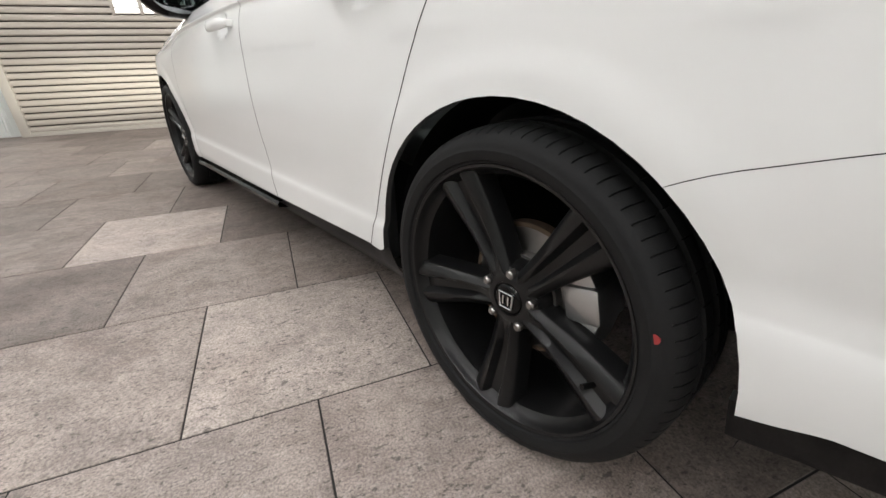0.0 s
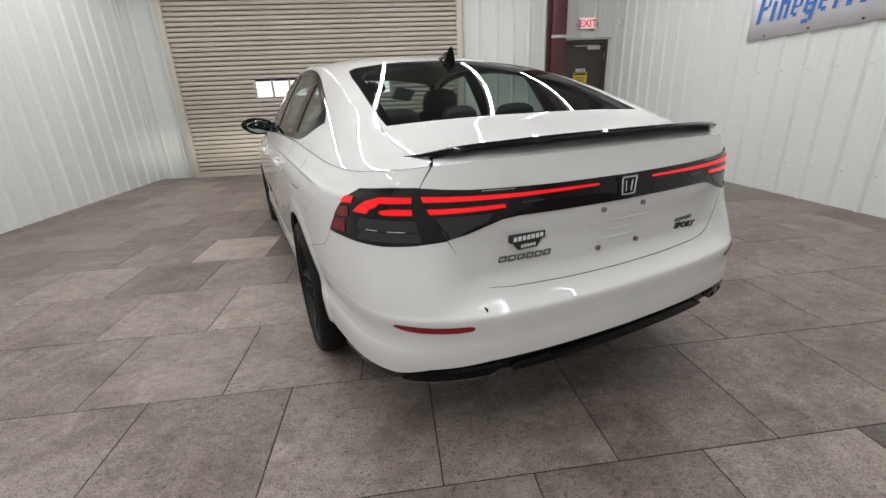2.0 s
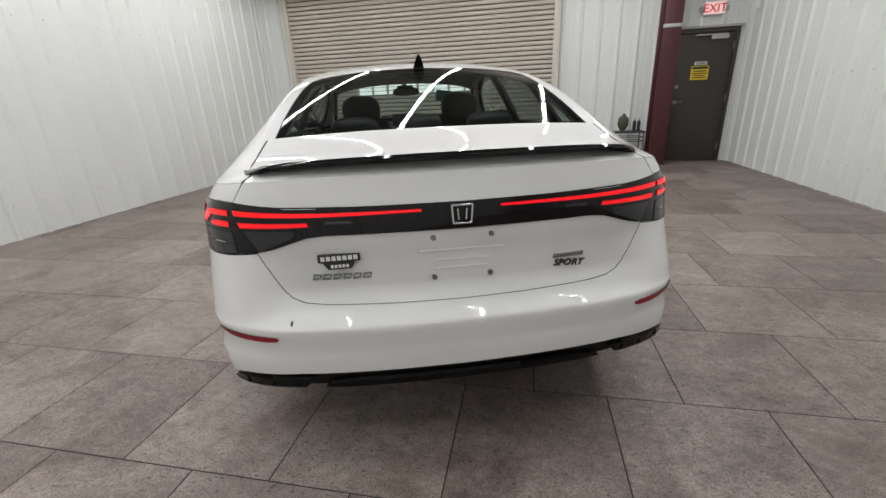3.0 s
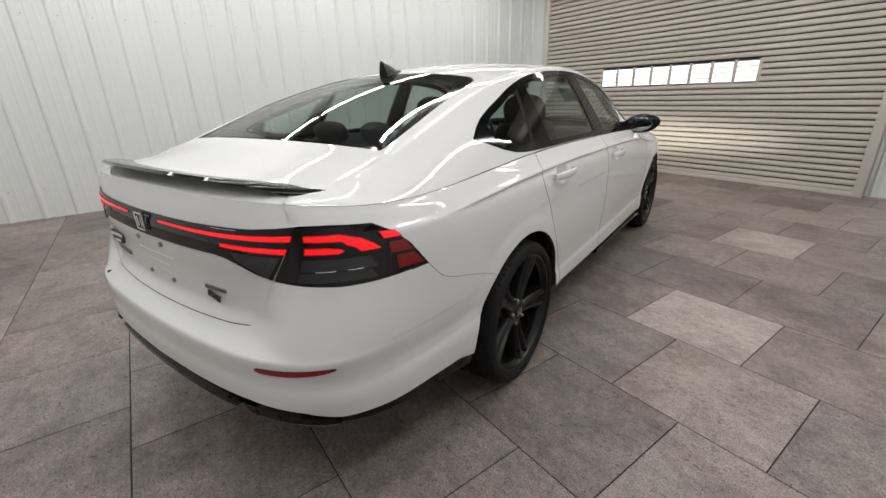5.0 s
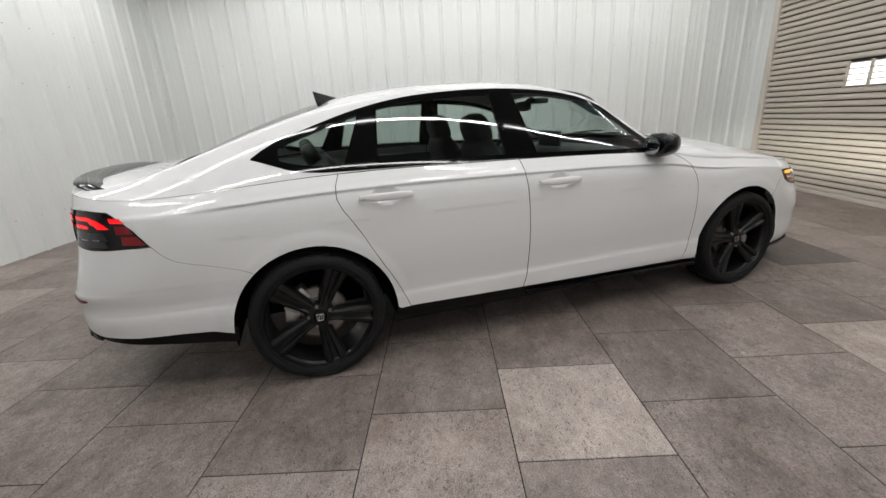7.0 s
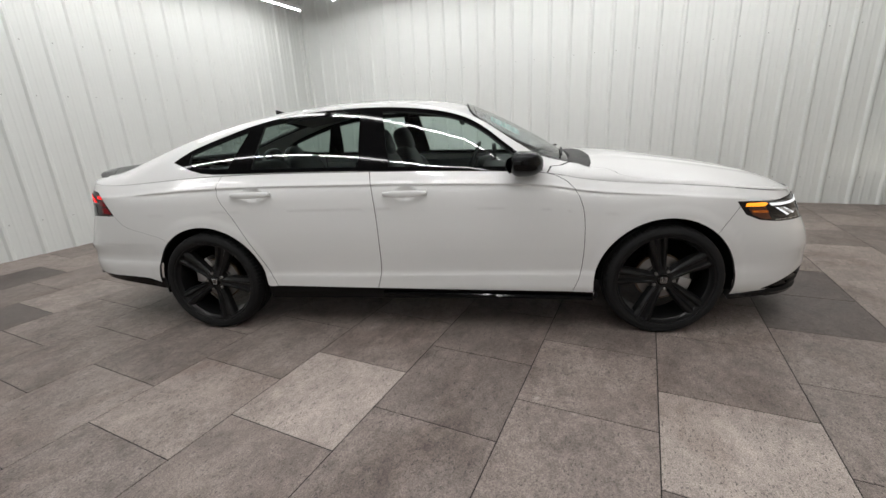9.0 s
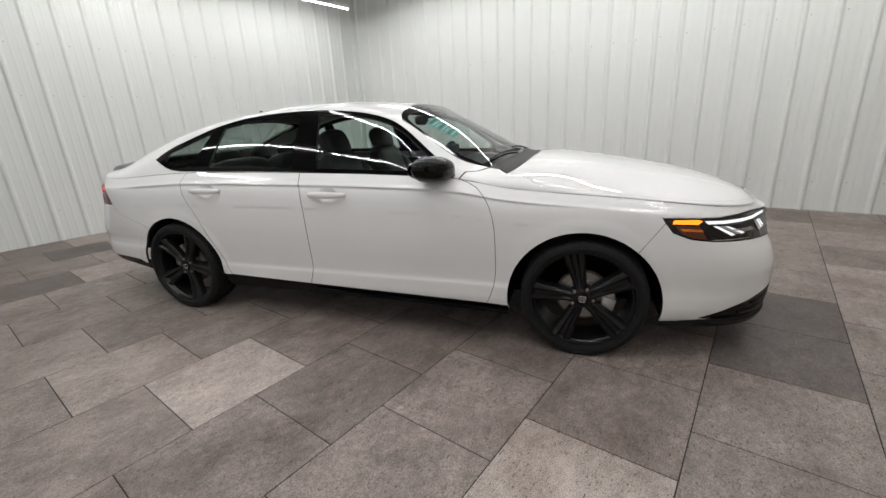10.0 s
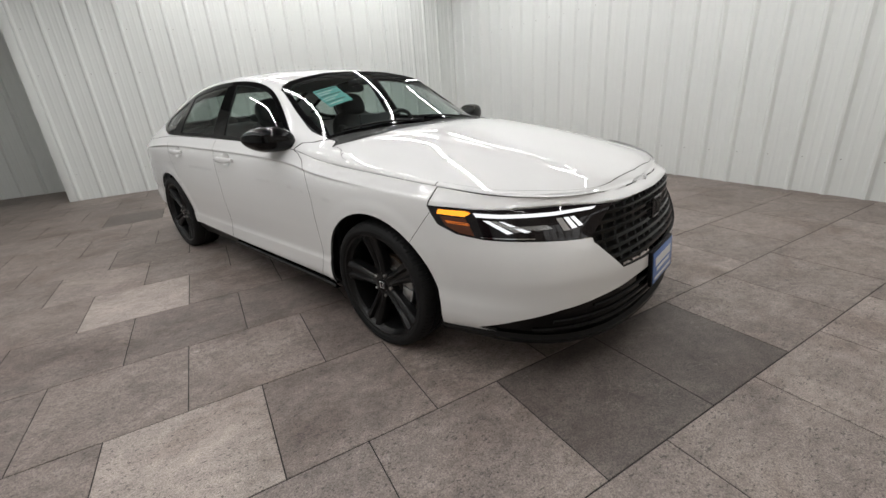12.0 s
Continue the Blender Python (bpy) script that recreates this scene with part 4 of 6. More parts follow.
def arc(cx, cz, r, a0, a1, n=22):
    return [(cx + r * math.cos(radians(a0 + (a1 - a0) * i / n)), cz + r * math.sin(radians(a0 + (a1 - a0) * i / n))) for i in range(n + 1)]


def SILL(x):
    return 0.314 - 0.0235 * x


def along(f, x0, x1, n=10):
    return [(x0 + (x1 - x0) * i / n, f(x0 + (x1 - x0) * i / n)) for i in range(n + 1)]


def curve_pts(pts, n=14):
    """Points on a smooth curve through the given ones."""
    acc = [0.0]
    for a, b in zip(pts, pts[1:]):
        acc.append(acc[-1] + math.dist(a, b))
    fx, fy = spline(list(zip(acc, [p[0] for p in pts]))), spline(list(zip(acc, [p[1] for p in pts])))
    return [(fx(acc[-1] * i / n), fy(acc[-1] * i / n)) for i in range(n + 1)]


top2 = lambda x: Z2(x) - 0.0005  # noqa: E731
REAR_CUT = curve_pts([(0.165, Z2(0.165)), (0.140, 0.95), (0.142, 0.90), (0.188, 0.815), (0.300, 0.612), (0.400, 0.425), (0.452, 0.303)])
B_CUT = curve_pts([(1.118, Z2(1.118)), (1.132, 0.93), (1.148, 0.78), (1.154, 0.60), (1.153, 0.45), (1.143, 0.36), (1.118, SILL(1.118))])
F_CUT = curve_pts([(2.150, Z2(2.150)), (2.235, 0.936), (2.305, 0.872), (2.350, 0.76), (2.362, 0.62), (2.360, 0.46), (2.340, 0.34), (2.306, SILL(2.306))])

# doors
front_door = rounded(xz([(*p, 1) for p in B_CUT] + [(*p, 1) for p in along(SILL, 1.118, 2.306)[1:-1]] + [(*p, 1) for p in reversed(F_CUT)] + [(*p, 1) for p in along(top2, 2.150, 1.118)[1:-1]]))
rear_door = rounded(xz([(*p, 1) for p in REAR_CUT] + [(*p, 1) for p in along(SILL, 0.452, 1.118)[1:-1]] + [(*p, 1) for p in reversed(B_CUT)] + [(*p, 1) for p in along(top2, 1.118, 0.165)[1:-1]]))
HANDLES = ((1.335, 0.878), (0.372, 0.896))
CUP_X, CUP_Z = 0.074, 0.044


def dented(hx, hz):
    """The body side with a shallow bowl pressed in behind a door handle."""

    def surf(q, z, *rest):
        p = B(q, z, *rest)
        r2 = ((p.x - hx) / CUP_X) ** 2 + ((z - hz - 0.004) / CUP_Z) ** 2
        if r2 < 1:
            p.y -= math.copysign(0.024 * (1 - r2) ** 1.3, p.y)
        return p

    return surf


FD = both("front_door", [patch(dented(*HANDLES[0]), front_door, res=(0.016, 0.013), lines=CREASE_ROWS)], PAINT, CAR)
RD = both("rear_door", [patch(dented(*HANDLES[1]), rear_door, res=(0.016, 0.013), lines=CREASE_ROWS)], PAINT, CAR)

# fender: side, arch lip and the strip up to the bonnet line
BUMP_F0, BUMP_F1 = (3.185, 0.752), (ARCH_FX + ARCH_R * math.cos(radians(48.5)), ARCH_Z + ARCH_R * math.sin(radians(48.5)))
arch_f = arc(ARCH_FX, ARCH_Z, ARCH_R, 190.5, 48.5)
f_poly = [(*p,) for p in F_CUT] + [(p, z) for p, z in along(SILL, 2.306, ARCH_FX - 0.3835)[1:]] + arch_f + [BUMP_F1, BUMP_F0] + [(3.17, 0.775)] + [(3.18, Z2(3.18))] + along(top2, 3.18, 2.150)[1:-1]
f_side = patch(B, xz(f_poly), res=(0.022, 0.015), gap=0.0012, lines=CREASE_ROWS)
f_top = patch(T, [(2.155, 1.998), (2.5, 1.998), (3.17, 1.998), (3.17, 1.36), (3.0, 1.44), (2.8, 1.48), (2.65, 1.46), (2.585, 1.36), (2.54, 1.18), (2.505, 0.985), (2.40, 0.955), (2.345, 0.88), (2.298, 0.895), (2.24, 1.0), (2.18, 1.3)], res=(0.03, 0.12), gap=0.0022)
both("fender", [f_side, f_top], PAINT, CAR)

# bonnet
HOOD_EDGE = [(2.505, 0.985), (2.54, 1.18), (2.585, 1.36), (2.65, 1.46), (2.8, 1.48), (3.0, 1.44), (3.2, 1.34), (3.4, 1.18), (3.55, 1.04), (3.62, 1.0), (3.662, 0.95), (3.683, 0.86), (3.694, 0.6)]
hood_poly = [(x, -w) for x, w in HOOD_EDGE] + [(3.704, 0.0)]
hood_poly = hood_poly + [(x, -w) for x, w in reversed(hood_poly[:-1])] + [(2.40, 0.955), (2.438, 0.80), (2.478, 0.5), (2.498, 0.0), (2.478, -0.5), (2.438, -0.80), (2.40, -0.955)]
panel("bonnet", [patch(T, hood_poly, res=(0.02, 0.04), gap=0.0008)], PAINT, CAR, edge=PAINT)

# tail: boot lid, quarter panels, bumper
SPL_T, SPL_B = sr(0.690), sr(0.610)
lid_low = [(sr(0.610), 0.794), (sr(0.575), 0.725), (sr(0.548), 0.672), (sr(0.525), 0.648), (sr(0.49), 0.634), (sr(0.42), 0.628), (sr(0.2), 0.622), (0.0, 0.620)]
TOP_S = lambda s: (s, Z2(UPX(s)) - 0.0004)  # noqa: E731
COR = sx(-0.957)
lid_rear = lid_low + [TOP_S(COR * i / 8) for i in range(9)] + [(sr(0.690), 0.944)]
lid_back = patch(B, whole(lid_rear, 0.0), res=(0.03, 0.02), gap=0.0012)
DECK_F = -0.555
lid_top = [(-1.034, -1.998), (-1.0, -1.998), (-0.958, -1.998), (-0.935, -1.4), (-0.9, -1.02), (-0.75, -0.985), (DECK_F, -0.955), (DECK_F, 0.955), (-0.75, 0.985), (-0.9, 1.02), (-0.935, 1.4), (-0.958, 1.998), (-1.0, 1.998), (-1.034, 1.998)]
lid_deck = patch(T, lid_top, res=(0.02, 0.05), gap=0.0008)
LID = panel("boot_lid", [lid_back, lid_deck], PAINT, CAR, edge=PAINT)

# rear lamp outline on the body side
lamp_out = [(SPL_T, 0.944), (sr(0.76), 0.943), (sx(-0.79), 0.934), (sx(-0.745), 0.905), (sx(-0.70), 0.862), (sx(-0.640), 0.784), (sx(-0.70), 0.781), (sx(-0.80), 0.777), (sx(-0.88), 0.776), (sr(0.70), 0.782), (SPL_B, 0.795)]
arch_r = arc(ARCH_RX, ARCH_Z, ARCH_R, -6, 130.5)
BUMP_R = curve_pts([(-0.640, 0.782), (-0.608, 0.744), (-0.575, 0.716), (-0.535, 0.699), (-0.44, 0.673), (-0.36, 0.648), (-0.305, 0.629), (-0.262, 0.608)], 16)[:-1] + [(ARCH_RX + ARCH_R * math.cos(radians(130.5)), ARCH_Z + ARCH_R * math.sin(radians(130.5)))]
q_poly = list(REAR_CUT) + [(0.40, 0.302)] + arch_r[1:] + list(reversed(BUMP_R)) + [(-0.70, 0.862), (-0.745, 0.905), (-0.79, 0.934)]
q_poly = xz(q_poly) + [(sr(0.76), 0.943), (SPL_T, 0.944), TOP_S(sx(-0.955))] + [TOP_S(sx(x)) for x in (-0.92, -0.86, -0.80, -0.75, -0.68, -0.6, -0.5, -0.4, -0.3, -0.2, -0.1, 0.0, 0.1)]
q_side = patch(B, q_poly, res=(0.022, 0.015), gap=0.0012, lines=CREASE_ROWS)

# glasshouse outline, as (x, z)
DLO_TOP = curve_pts([(-0.205, 1.106), (-0.13, 1.152), (0.05, 1.222), (0.25, 1.286), (0.47, 1.338), (0.80, 1.373), (1.12, 1.378), (1.46, 1.350), (1.73, 1.272), (1.93, 1.128), (2.118, 0.993)], 40)
DLO_BOT = curve_pts([(2.118, 0.979), (1.8, 0.990), (1.12, 1.0135), (0.5, 1.023), (0.16, 1.025), (0.03, 1.032), (-0.06, 1.052), (-0.15, 1.084), (-0.205, 1.102)], 30)
dlo = [(x, wz(x, z)) for x, z in DLO_TOP + DLO_BOT]


def dlo_inner(x0a, x1a, d_top, d_bot, x0b=None, x1b=None):
    """A pane outline inside the glasshouse: x0a..x1a at the bottom, x0b..x1b at the top."""
    tops, bots = pchip(sorted({round(x, 4): z for x, z in DLO_TOP}.items())), pchip(sorted({round(x, 4): z for x, z in DLO_BOT}.items()))
    x0b = x0a if x0b is None else x0b
    x1b = x1a if x1b is None else x1b
    up = [(x0b + (x1b - x0b) * i / 16, tops(x0b + (x1b - x0b) * i / 16) - d_top) for i in range(17)]
    dn = [(x1a + (x0a - x1a) * i / 16, bots(x1a + (x0a - x1a) * i / 16) + d_bot) for i in range(17)]
    return [(x, wz(x, z)) for x, z in up + dn]


pane_f = dlo_inner(1.235, 2.03, 0.026, 0.022, 1.175, 1.965)
pane_r = dlo_inner(0.360, 1.045, 0.026, 0.022, 0.405, 1.035)
pane_q = dlo_inner(-0.085, 0.200, 0.026, 0.030, -0.085, 0.305)

RG_T, RG_B = 0.195, -0.548
rg = [(RG_B, -0.915), (RG_B, 0.915), (-0.3, 0.905), (0.0, 0.89), (0.14, 0.865), (0.185, 0.80), (0.205, 0.4), (0.212, 0.0), (0.205, -0.4), (0.185, -0.80), (0.14, -0.865), (0.0, -0.89), (-0.3, -0.905)]
ws = [(1.735, -0.955), (1.71, -0.85), (1.675, -0.4), (1.668, 0.0), (1.675, 0.4), (1.71, 0.85), (1.735, 0.955), (1.95, 0.95), (2.13, 0.93), (2.276, 0.895), (2.335, 0.6), (2.368, 0.0), (2.335, -0.6), (2.276, -0.895), (2.13, -0.93), (1.95, -0.95)]
cowl = [(2.284, -0.885), (2.335, -0.6), (2.368, 0.0), (2.335, 0.6), (2.284, 0.885), (2.345, 0.875), (2.395, 0.94), (2.435, 0.80), (2.475, 0.5), (2.495, 0.0), (2.475, -0.5), (2.435, -0.80), (2.395, -0.94), (2.345, -0.875)]
shell = [(-0.955, -1.998), (-0.932, -1.4), (-0.897, -1.025), (-0.75, -0.99), (-0.56, -0.96), (-0.56, 0.96), (-0.75, 0.99), (-0.897, 1.025), (-0.932, 1.4), (-0.955, 1.998), (-0.5, 1.998), (0.5, 1.998), (1.5, 1.998), (2.15, 1.998), (2.175, 1.3), (2.235, 1.0), (2.290, 0.905), (2.276, 0.898), (2.13, 0.935), (1.95, 0.955), (1.742, 0.962), (1.71, 0.86), (1.668, 0.4), (1.662, 0.0), (1.668, -0.4), (1.71, -0.86), (1.742, -0.962), (1.95, -0.955), (2.13, -0.935), (2.276, -0.898), (2.290, -0.905), (2.235, -1.0), (2.175, -1.3), (2.15, -1.998), (1.5, -1.998), (0.5, -1.998), (-0.5, -1.998)]
roof = patch(T, shell, holes=[dlo, [(x, -w) for x, w in dlo], rg], res=(0.03, 0.045), gap=0.0022)
panel("body_shell", [roof, q_side, mirrored(q_side)], PAINT, CAR)

both("window_trim", [patch(T, dlo, holes=[pane_f, pane_r, pane_q], res=(0.02, 0.045), gap=0.0, out=0.002)], GLOSS_BLACK, CAR)
both("front_side_window", [patch(T, pane_f, res=(0.05, 0.1), gap=0, skirt=0, out=-0.002)], TINT, CAR)
both("rear_side_window", [patch(T, pane_r, res=(0.05, 0.1), gap=0, skirt=0, out=-0.002)], PRIVACY, CAR)
both("quarter_window", [patch(T, pane_q, res=(0.05, 0.1), gap=0, skirt=0, out=-0.002)], PRIVACY, CAR)
rg_in = [(RG_B + 0.03, -0.86), (RG_B + 0.03, 0.86), (-0.3, 0.84), (0.0, 0.82), (0.08, 0.76), (0.11, 0.4), (0.115, 0), (0.11, -0.4), (0.08, -0.76), (0.0, -0.82), (-0.3, -0.84)]
panel("rear_window", [patch(REAR_PANE, rg_in, res=(0.06, 0.09), gap=0, skirt=0)], PRIVACY, CAR)
panel("rear_window_frit", [patch(REAR_PANE, rg, holes=[rg_in], res=(0.03, 0.05), gap=0.0022)], GLOSS_BLACK, CAR)
ws_in = [(1.77, -0.90), (1.745, -0.82), (1.715, -0.4), (1.71, 0.0), (1.715, 0.4), (1.745, 0.82), (1.77, 0.90), (1.95, 0.89), (2.13, 0.875), (2.24, 0.845), (2.29, 0.55), (2.315, 0), (2.29, -0.55), (2.24, -0.845), (2.13, -0.875), (1.95, -0.89)]
panel("windscreen", [patch(FRONT_PANE, ws_in, res=(0.06, 0.09), gap=0, skirt=0)], CLEAR, CAR)
panel("windscreen_frit", [patch(FRONT_PANE, ws, holes=[ws_in], res=(0.03, 0.05), gap=0.0022)], GLOSS_BLACK, CAR)
panel("cowl", [patch(T, cowl, res=(0.02, 0.04), gap=0.0022, out=-0.004)], SATIN_BLACK, CAR)

# rear bumper
SKIRT_R = [(-0.49, 0.352), (-0.62, 0.362), (-0.75, 0.366)]
rb = xz(list(BUMP_R)) + xz(arc(ARCH_RX, ARCH_Z, ARCH_R, 130.5, 178, 8)[1:]) + xz(SKIRT_R) + [(sr(0.76), 0.380), (sr(0.67), 0.408), (sr(0.5), 0.420), (sr(0.25), 0.418), (0.0, 0.417)]
rb += [(a, b - 0.0012) for a, b in reversed(lid_low)] + list(reversed(lamp_out))[1:5] + [(sx(-0.70), 0.779)]
rbp = patch(B, whole(rb, 0.0), gap=0.001, res=(0.03, 0.011))
panel("rear_bumper", [rbp], PAINT, CAR)

# front bumper skin
HL_TOP = [(sx(3.17), 0.772), (sx(3.30), 0.768), (sx(3.42), 0.764), (sf(0.62), 0.758), (sf(0.46), 0.748), (sf(0.375), 0.742)]
HL_BOT = [(sf(0.487), 0.624), (sf(0.62), 0.636), (sx(3.40), 0.651), (sx(3.30), 0.668), (sx(3.22), 0.703)]
GR = [(sf(0.375), 0.738), (sf(0.487), 0.608), (sf(0.375), 0.472), (sf(0.2), 0.458), (SLEN, 0.455)]
fb = [(sx(BUMP_F0[0]), BUMP_F0[1])] + [(sx(BUMP_F1[0]), BUMP_F1[1])] + xz(arc(ARCH_FX, ARCH_Z, ARCH_R, 48.5, -14, 10)[1:]) + xz([(3.32, 0.236), (3.42, 0.242)])
intake_top = [(sf(0.82), 0.250), (sf(0.74), 0.305), (sf(0.62), 0.352), (sf(0.48), 0.378), (sf(0.3), 0.392), (sf(0.15), 0.396), (SLEN, 0.397)]
fb += intake_top + [(SLEN, 0.455), (sf(0.2), 0.458), (sf(0.375), 0.472), (sf(0.487), 0.608)] + HL_BOT
fbp = patch(B, whole(fb, SLEN), gap=0.0014, res=(0.03, 0.03))
lipz = [(sx(3.1735), 0.7755)] + [(a, b + 0.003) for a, b in HL_TOP[1:]] + [(SLEN, 0.735), (SLEN, 0.7675)] + [(sf(0.28), 0.769), (sf(0.46), 0.777), (sf(0.60), 0.785), (sf(0.71), 0.797), (sx(3.4), 0.8115), (sx(3.25), 0.8345), (sx(3.183), 0.8435)]
lip = patch(B, whole(lipz, SLEN), gap=0.0014, res=(0.02, 0.02))
lip_half = [(3.172, 1.998), (3.5, 1.998), (3.72, 1.998), (3.762, 1.9), (3.762, 0.0), (3.704, 0.0)] + [(x, w) for x, w in reversed(HOOD_EDGE) if x > 3.19] + [(3.172, 1.355)]
lip_edge = lip_half[:4]
lip_back = lip_half[6:]
lip2 = patch(T, lip_edge + [(x, -w) for x, w in reversed(lip_edge)] + [(x, -w) for x, w in reversed(lip_back)] + [(3.704, 0.0)] + lip_back, res=(0.014, 0.05), gap=0.0006)
panel("front_bumper", [fbp], PAINT, CAR)
panel("bumper_lip", [lip, lip2], PAINT, CAR, edge=PAINT)
both("headlight", [patch(B, HL_TOP + HL_BOT, gap=0.002, res=(0.02, 0.02), out=-0.003)], LENS_DARK, CAR)
gp = patch(B, whole(GR + [(SLEN, 0.735)], SLEN), gap=0.0, res=(0.03, 0.03), out=-0.03, skirt=0)
panel("grille_backing", [gp], SATIN_BLACK, CAR)
ip = patch(B, whole([(sf(0.82), 0.250)] + intake_top[1:] + [(SLEN, 0.17), (sf(0.5), 0.18), (sf(0.75), 0.205), (sf(0.83), 0.23)], SLEN), gap=0, res=(0.03, 0.03), out=-0.012, skirt=0.0)
panel("lower_intake", [ip], GLOSS_BLACK, CAR)

both("rear_lamp", [patch(B, lamp_out, gap=0.002, res=(0.02, 0.02), out=-0.001)], LENS_DARK, CAR)
band = [(0.0, 0.925), (sr(0.3), 0.928), (sr(0.55), 0.934), (sr(0.689), 0.943), (sr(0.6095), 0.7965), (sr(0.56), 0.808), (sr(0.50), 0.828), (sr(0.455), 0.842), (sr(0.40), 0.847), (0.0, 0.845)]
bd = patch(B, whole(band, 0.0), gap=0.0, res=(0.02, 0.02), out=0.004, skirt=0.012)
panel("rear_light_band", [bd], LENS_DARK, LID)

# black rocker, lower trims
rk = patch(B, xz(along(lambda x: SILL(x) - 0.003, 0.385, WB - 0.378) + [(WB - 0.36, 0.20), (WB - 0.37, 0.185), (0.37, 0.185), (0.372, 0.25)]), gap=0, res=(0.04, 0.03), out=-0.02, skirt=0.0)
both("rocker_panel", [rk], SATIN_BLACK, CAR)
rt = patch(B, whole(xz([(-0.388, 0.336), (-0.49, 0.349), (-0.62, 0.359), (-0.75, 0.363)]) + [(sr(0.76), 0.377), (sr(0.67), 0.405), (sr(0.5), 0.417), (sr(0.25), 0.415), (0.0, 0.414), (0.0, 0.366), (sr(0.46), 0.368), (sr(0.57), 0.372), (sr(0.70), 0.366), (sr(0.76), 0.345)] + xz([(-0.75, 0.318), (-0.55, 0.290), (-0.395, 0.268)]), 0.0), gap=0, res=(0.03, 0.03), out=-0.012, skirt=0.02)
panel("rear_diffuser", [rt], GLOSS_BLACK, CAR)

# ---- wheels ----


def tyre_mesh():
    """Tyre with a rounded shoulder, three grooves round the tread and narrow sipes across the shoulders."""
    half = [(0.258, 0.086), (0.266, 0.102), (0.2715, 0.108), (0.275, 0.109), (0.277, 0.1145), (0.282, 0.117), (0.294, 0.119), (0.300, 0.1165), (0.304, 0.1165), (0.312, 0.112), (0.319, 0.106)]
    tread = [(0.3235, 0.099), (0.3265, 0.092), (0.3285, 0.084), (0.3305, 0.074), (0.332, 0.060), (0.332, 0.050), (0.325, 0.048), (0.325, 0.038), (0.333, 0.036), (0.334, 0.012), (0.326, 0.010), (0.326, -0.002)]
    right = [(r, -h) for r, h in reversed(half + tread[:-1])]
    prof = half + tread + right
    k = len(prof)
    vs, fs = [], []
    pitches, cuts = 84, (0.0, 0.40, 0.44, 0.48, 0.52)
    for q in range(pitches):
        for ci, c in enumerate(cuts):
            for r, h in prof:
                d, lag = 0.0, 0.0
                if 0.3225 < r < 0.3325 and 0.054 < abs(h) < 0.1005:
                    d = 0.0045 if ci in (2, 3) else 0.0
                    lag = (0.1 - abs(h)) * 0.35
                if r > 0.3325 and ci in (2, 3) and q % 2:
                    d = 0.003
                a = 2 * math.pi * (q + c) / pitches + lag
                z = (r - d) * math.sin(a)
                vs.append(((r - d) * math.cos(a), h * (1.03 if z < -0.3 else 1.0), max(z, 0.0005 - HUB_Z)))
    n = pitches * len(cuts)
    for i in range(n):
        j = (i + 1) % n
        fs += [(i * k + q, i * k + q + 1, j * k + q + 1, j * k + q) for q in range(k - 1)]
    me = bpy.data.meshes.new("tyre")
    me.from_pydata(vs, [], fs)
    me.materials.append(RUBBER)
    me.polygons.foreach_set("use_smooth", [True] * len(me.polygons))
    me.set_sharp_from_angle(angle=radians(30))
    return me


def spoke_bm():
    """One broad spoke with a groove down its middle, leaning towards +Z."""
    bm = bmesh.new()
    rows = []
    for r, w, h in ((0.030, 0.031, 0.076), (0.060, 0.031, 0.079), (0.090, 0.034, 0.080), (0.120, 0.038, 0.081), (0.150, 0.042, 0.084), (0.185, 0.047, 0.089), (0.215, 0.051, 0.094), (0.243, 0.055, 0.099), (0.262, 0.057, 0.100)):
        gr = 0.019 * min(1, max(0, (r - 0.05) / 0.05))
        sec = [(-1.08, -0.052), (-0.98, -0.016), (-0.90, -0.009), (-0.52, 0.0), (-0.42, -0.001), (-0.20, -gr * 0.95), (0.0, -gr), (0.20, -gr * 0.95), (0.42, -0.001), (0.52, 0.0), (0.90, -0.009), (0.98, -0.016), (1.08, -0.052)]
        rows.append([bm.verts.new((w * t, h + d, r)) for t, d in sec])
    for a, b in zip(rows, rows[1:]):
        for i in range(len(a) - 1):
            bm.faces.new((a[i], a[i + 1], b[i + 1], b[i]))
    return bm


TYRE = tyre_mesh()


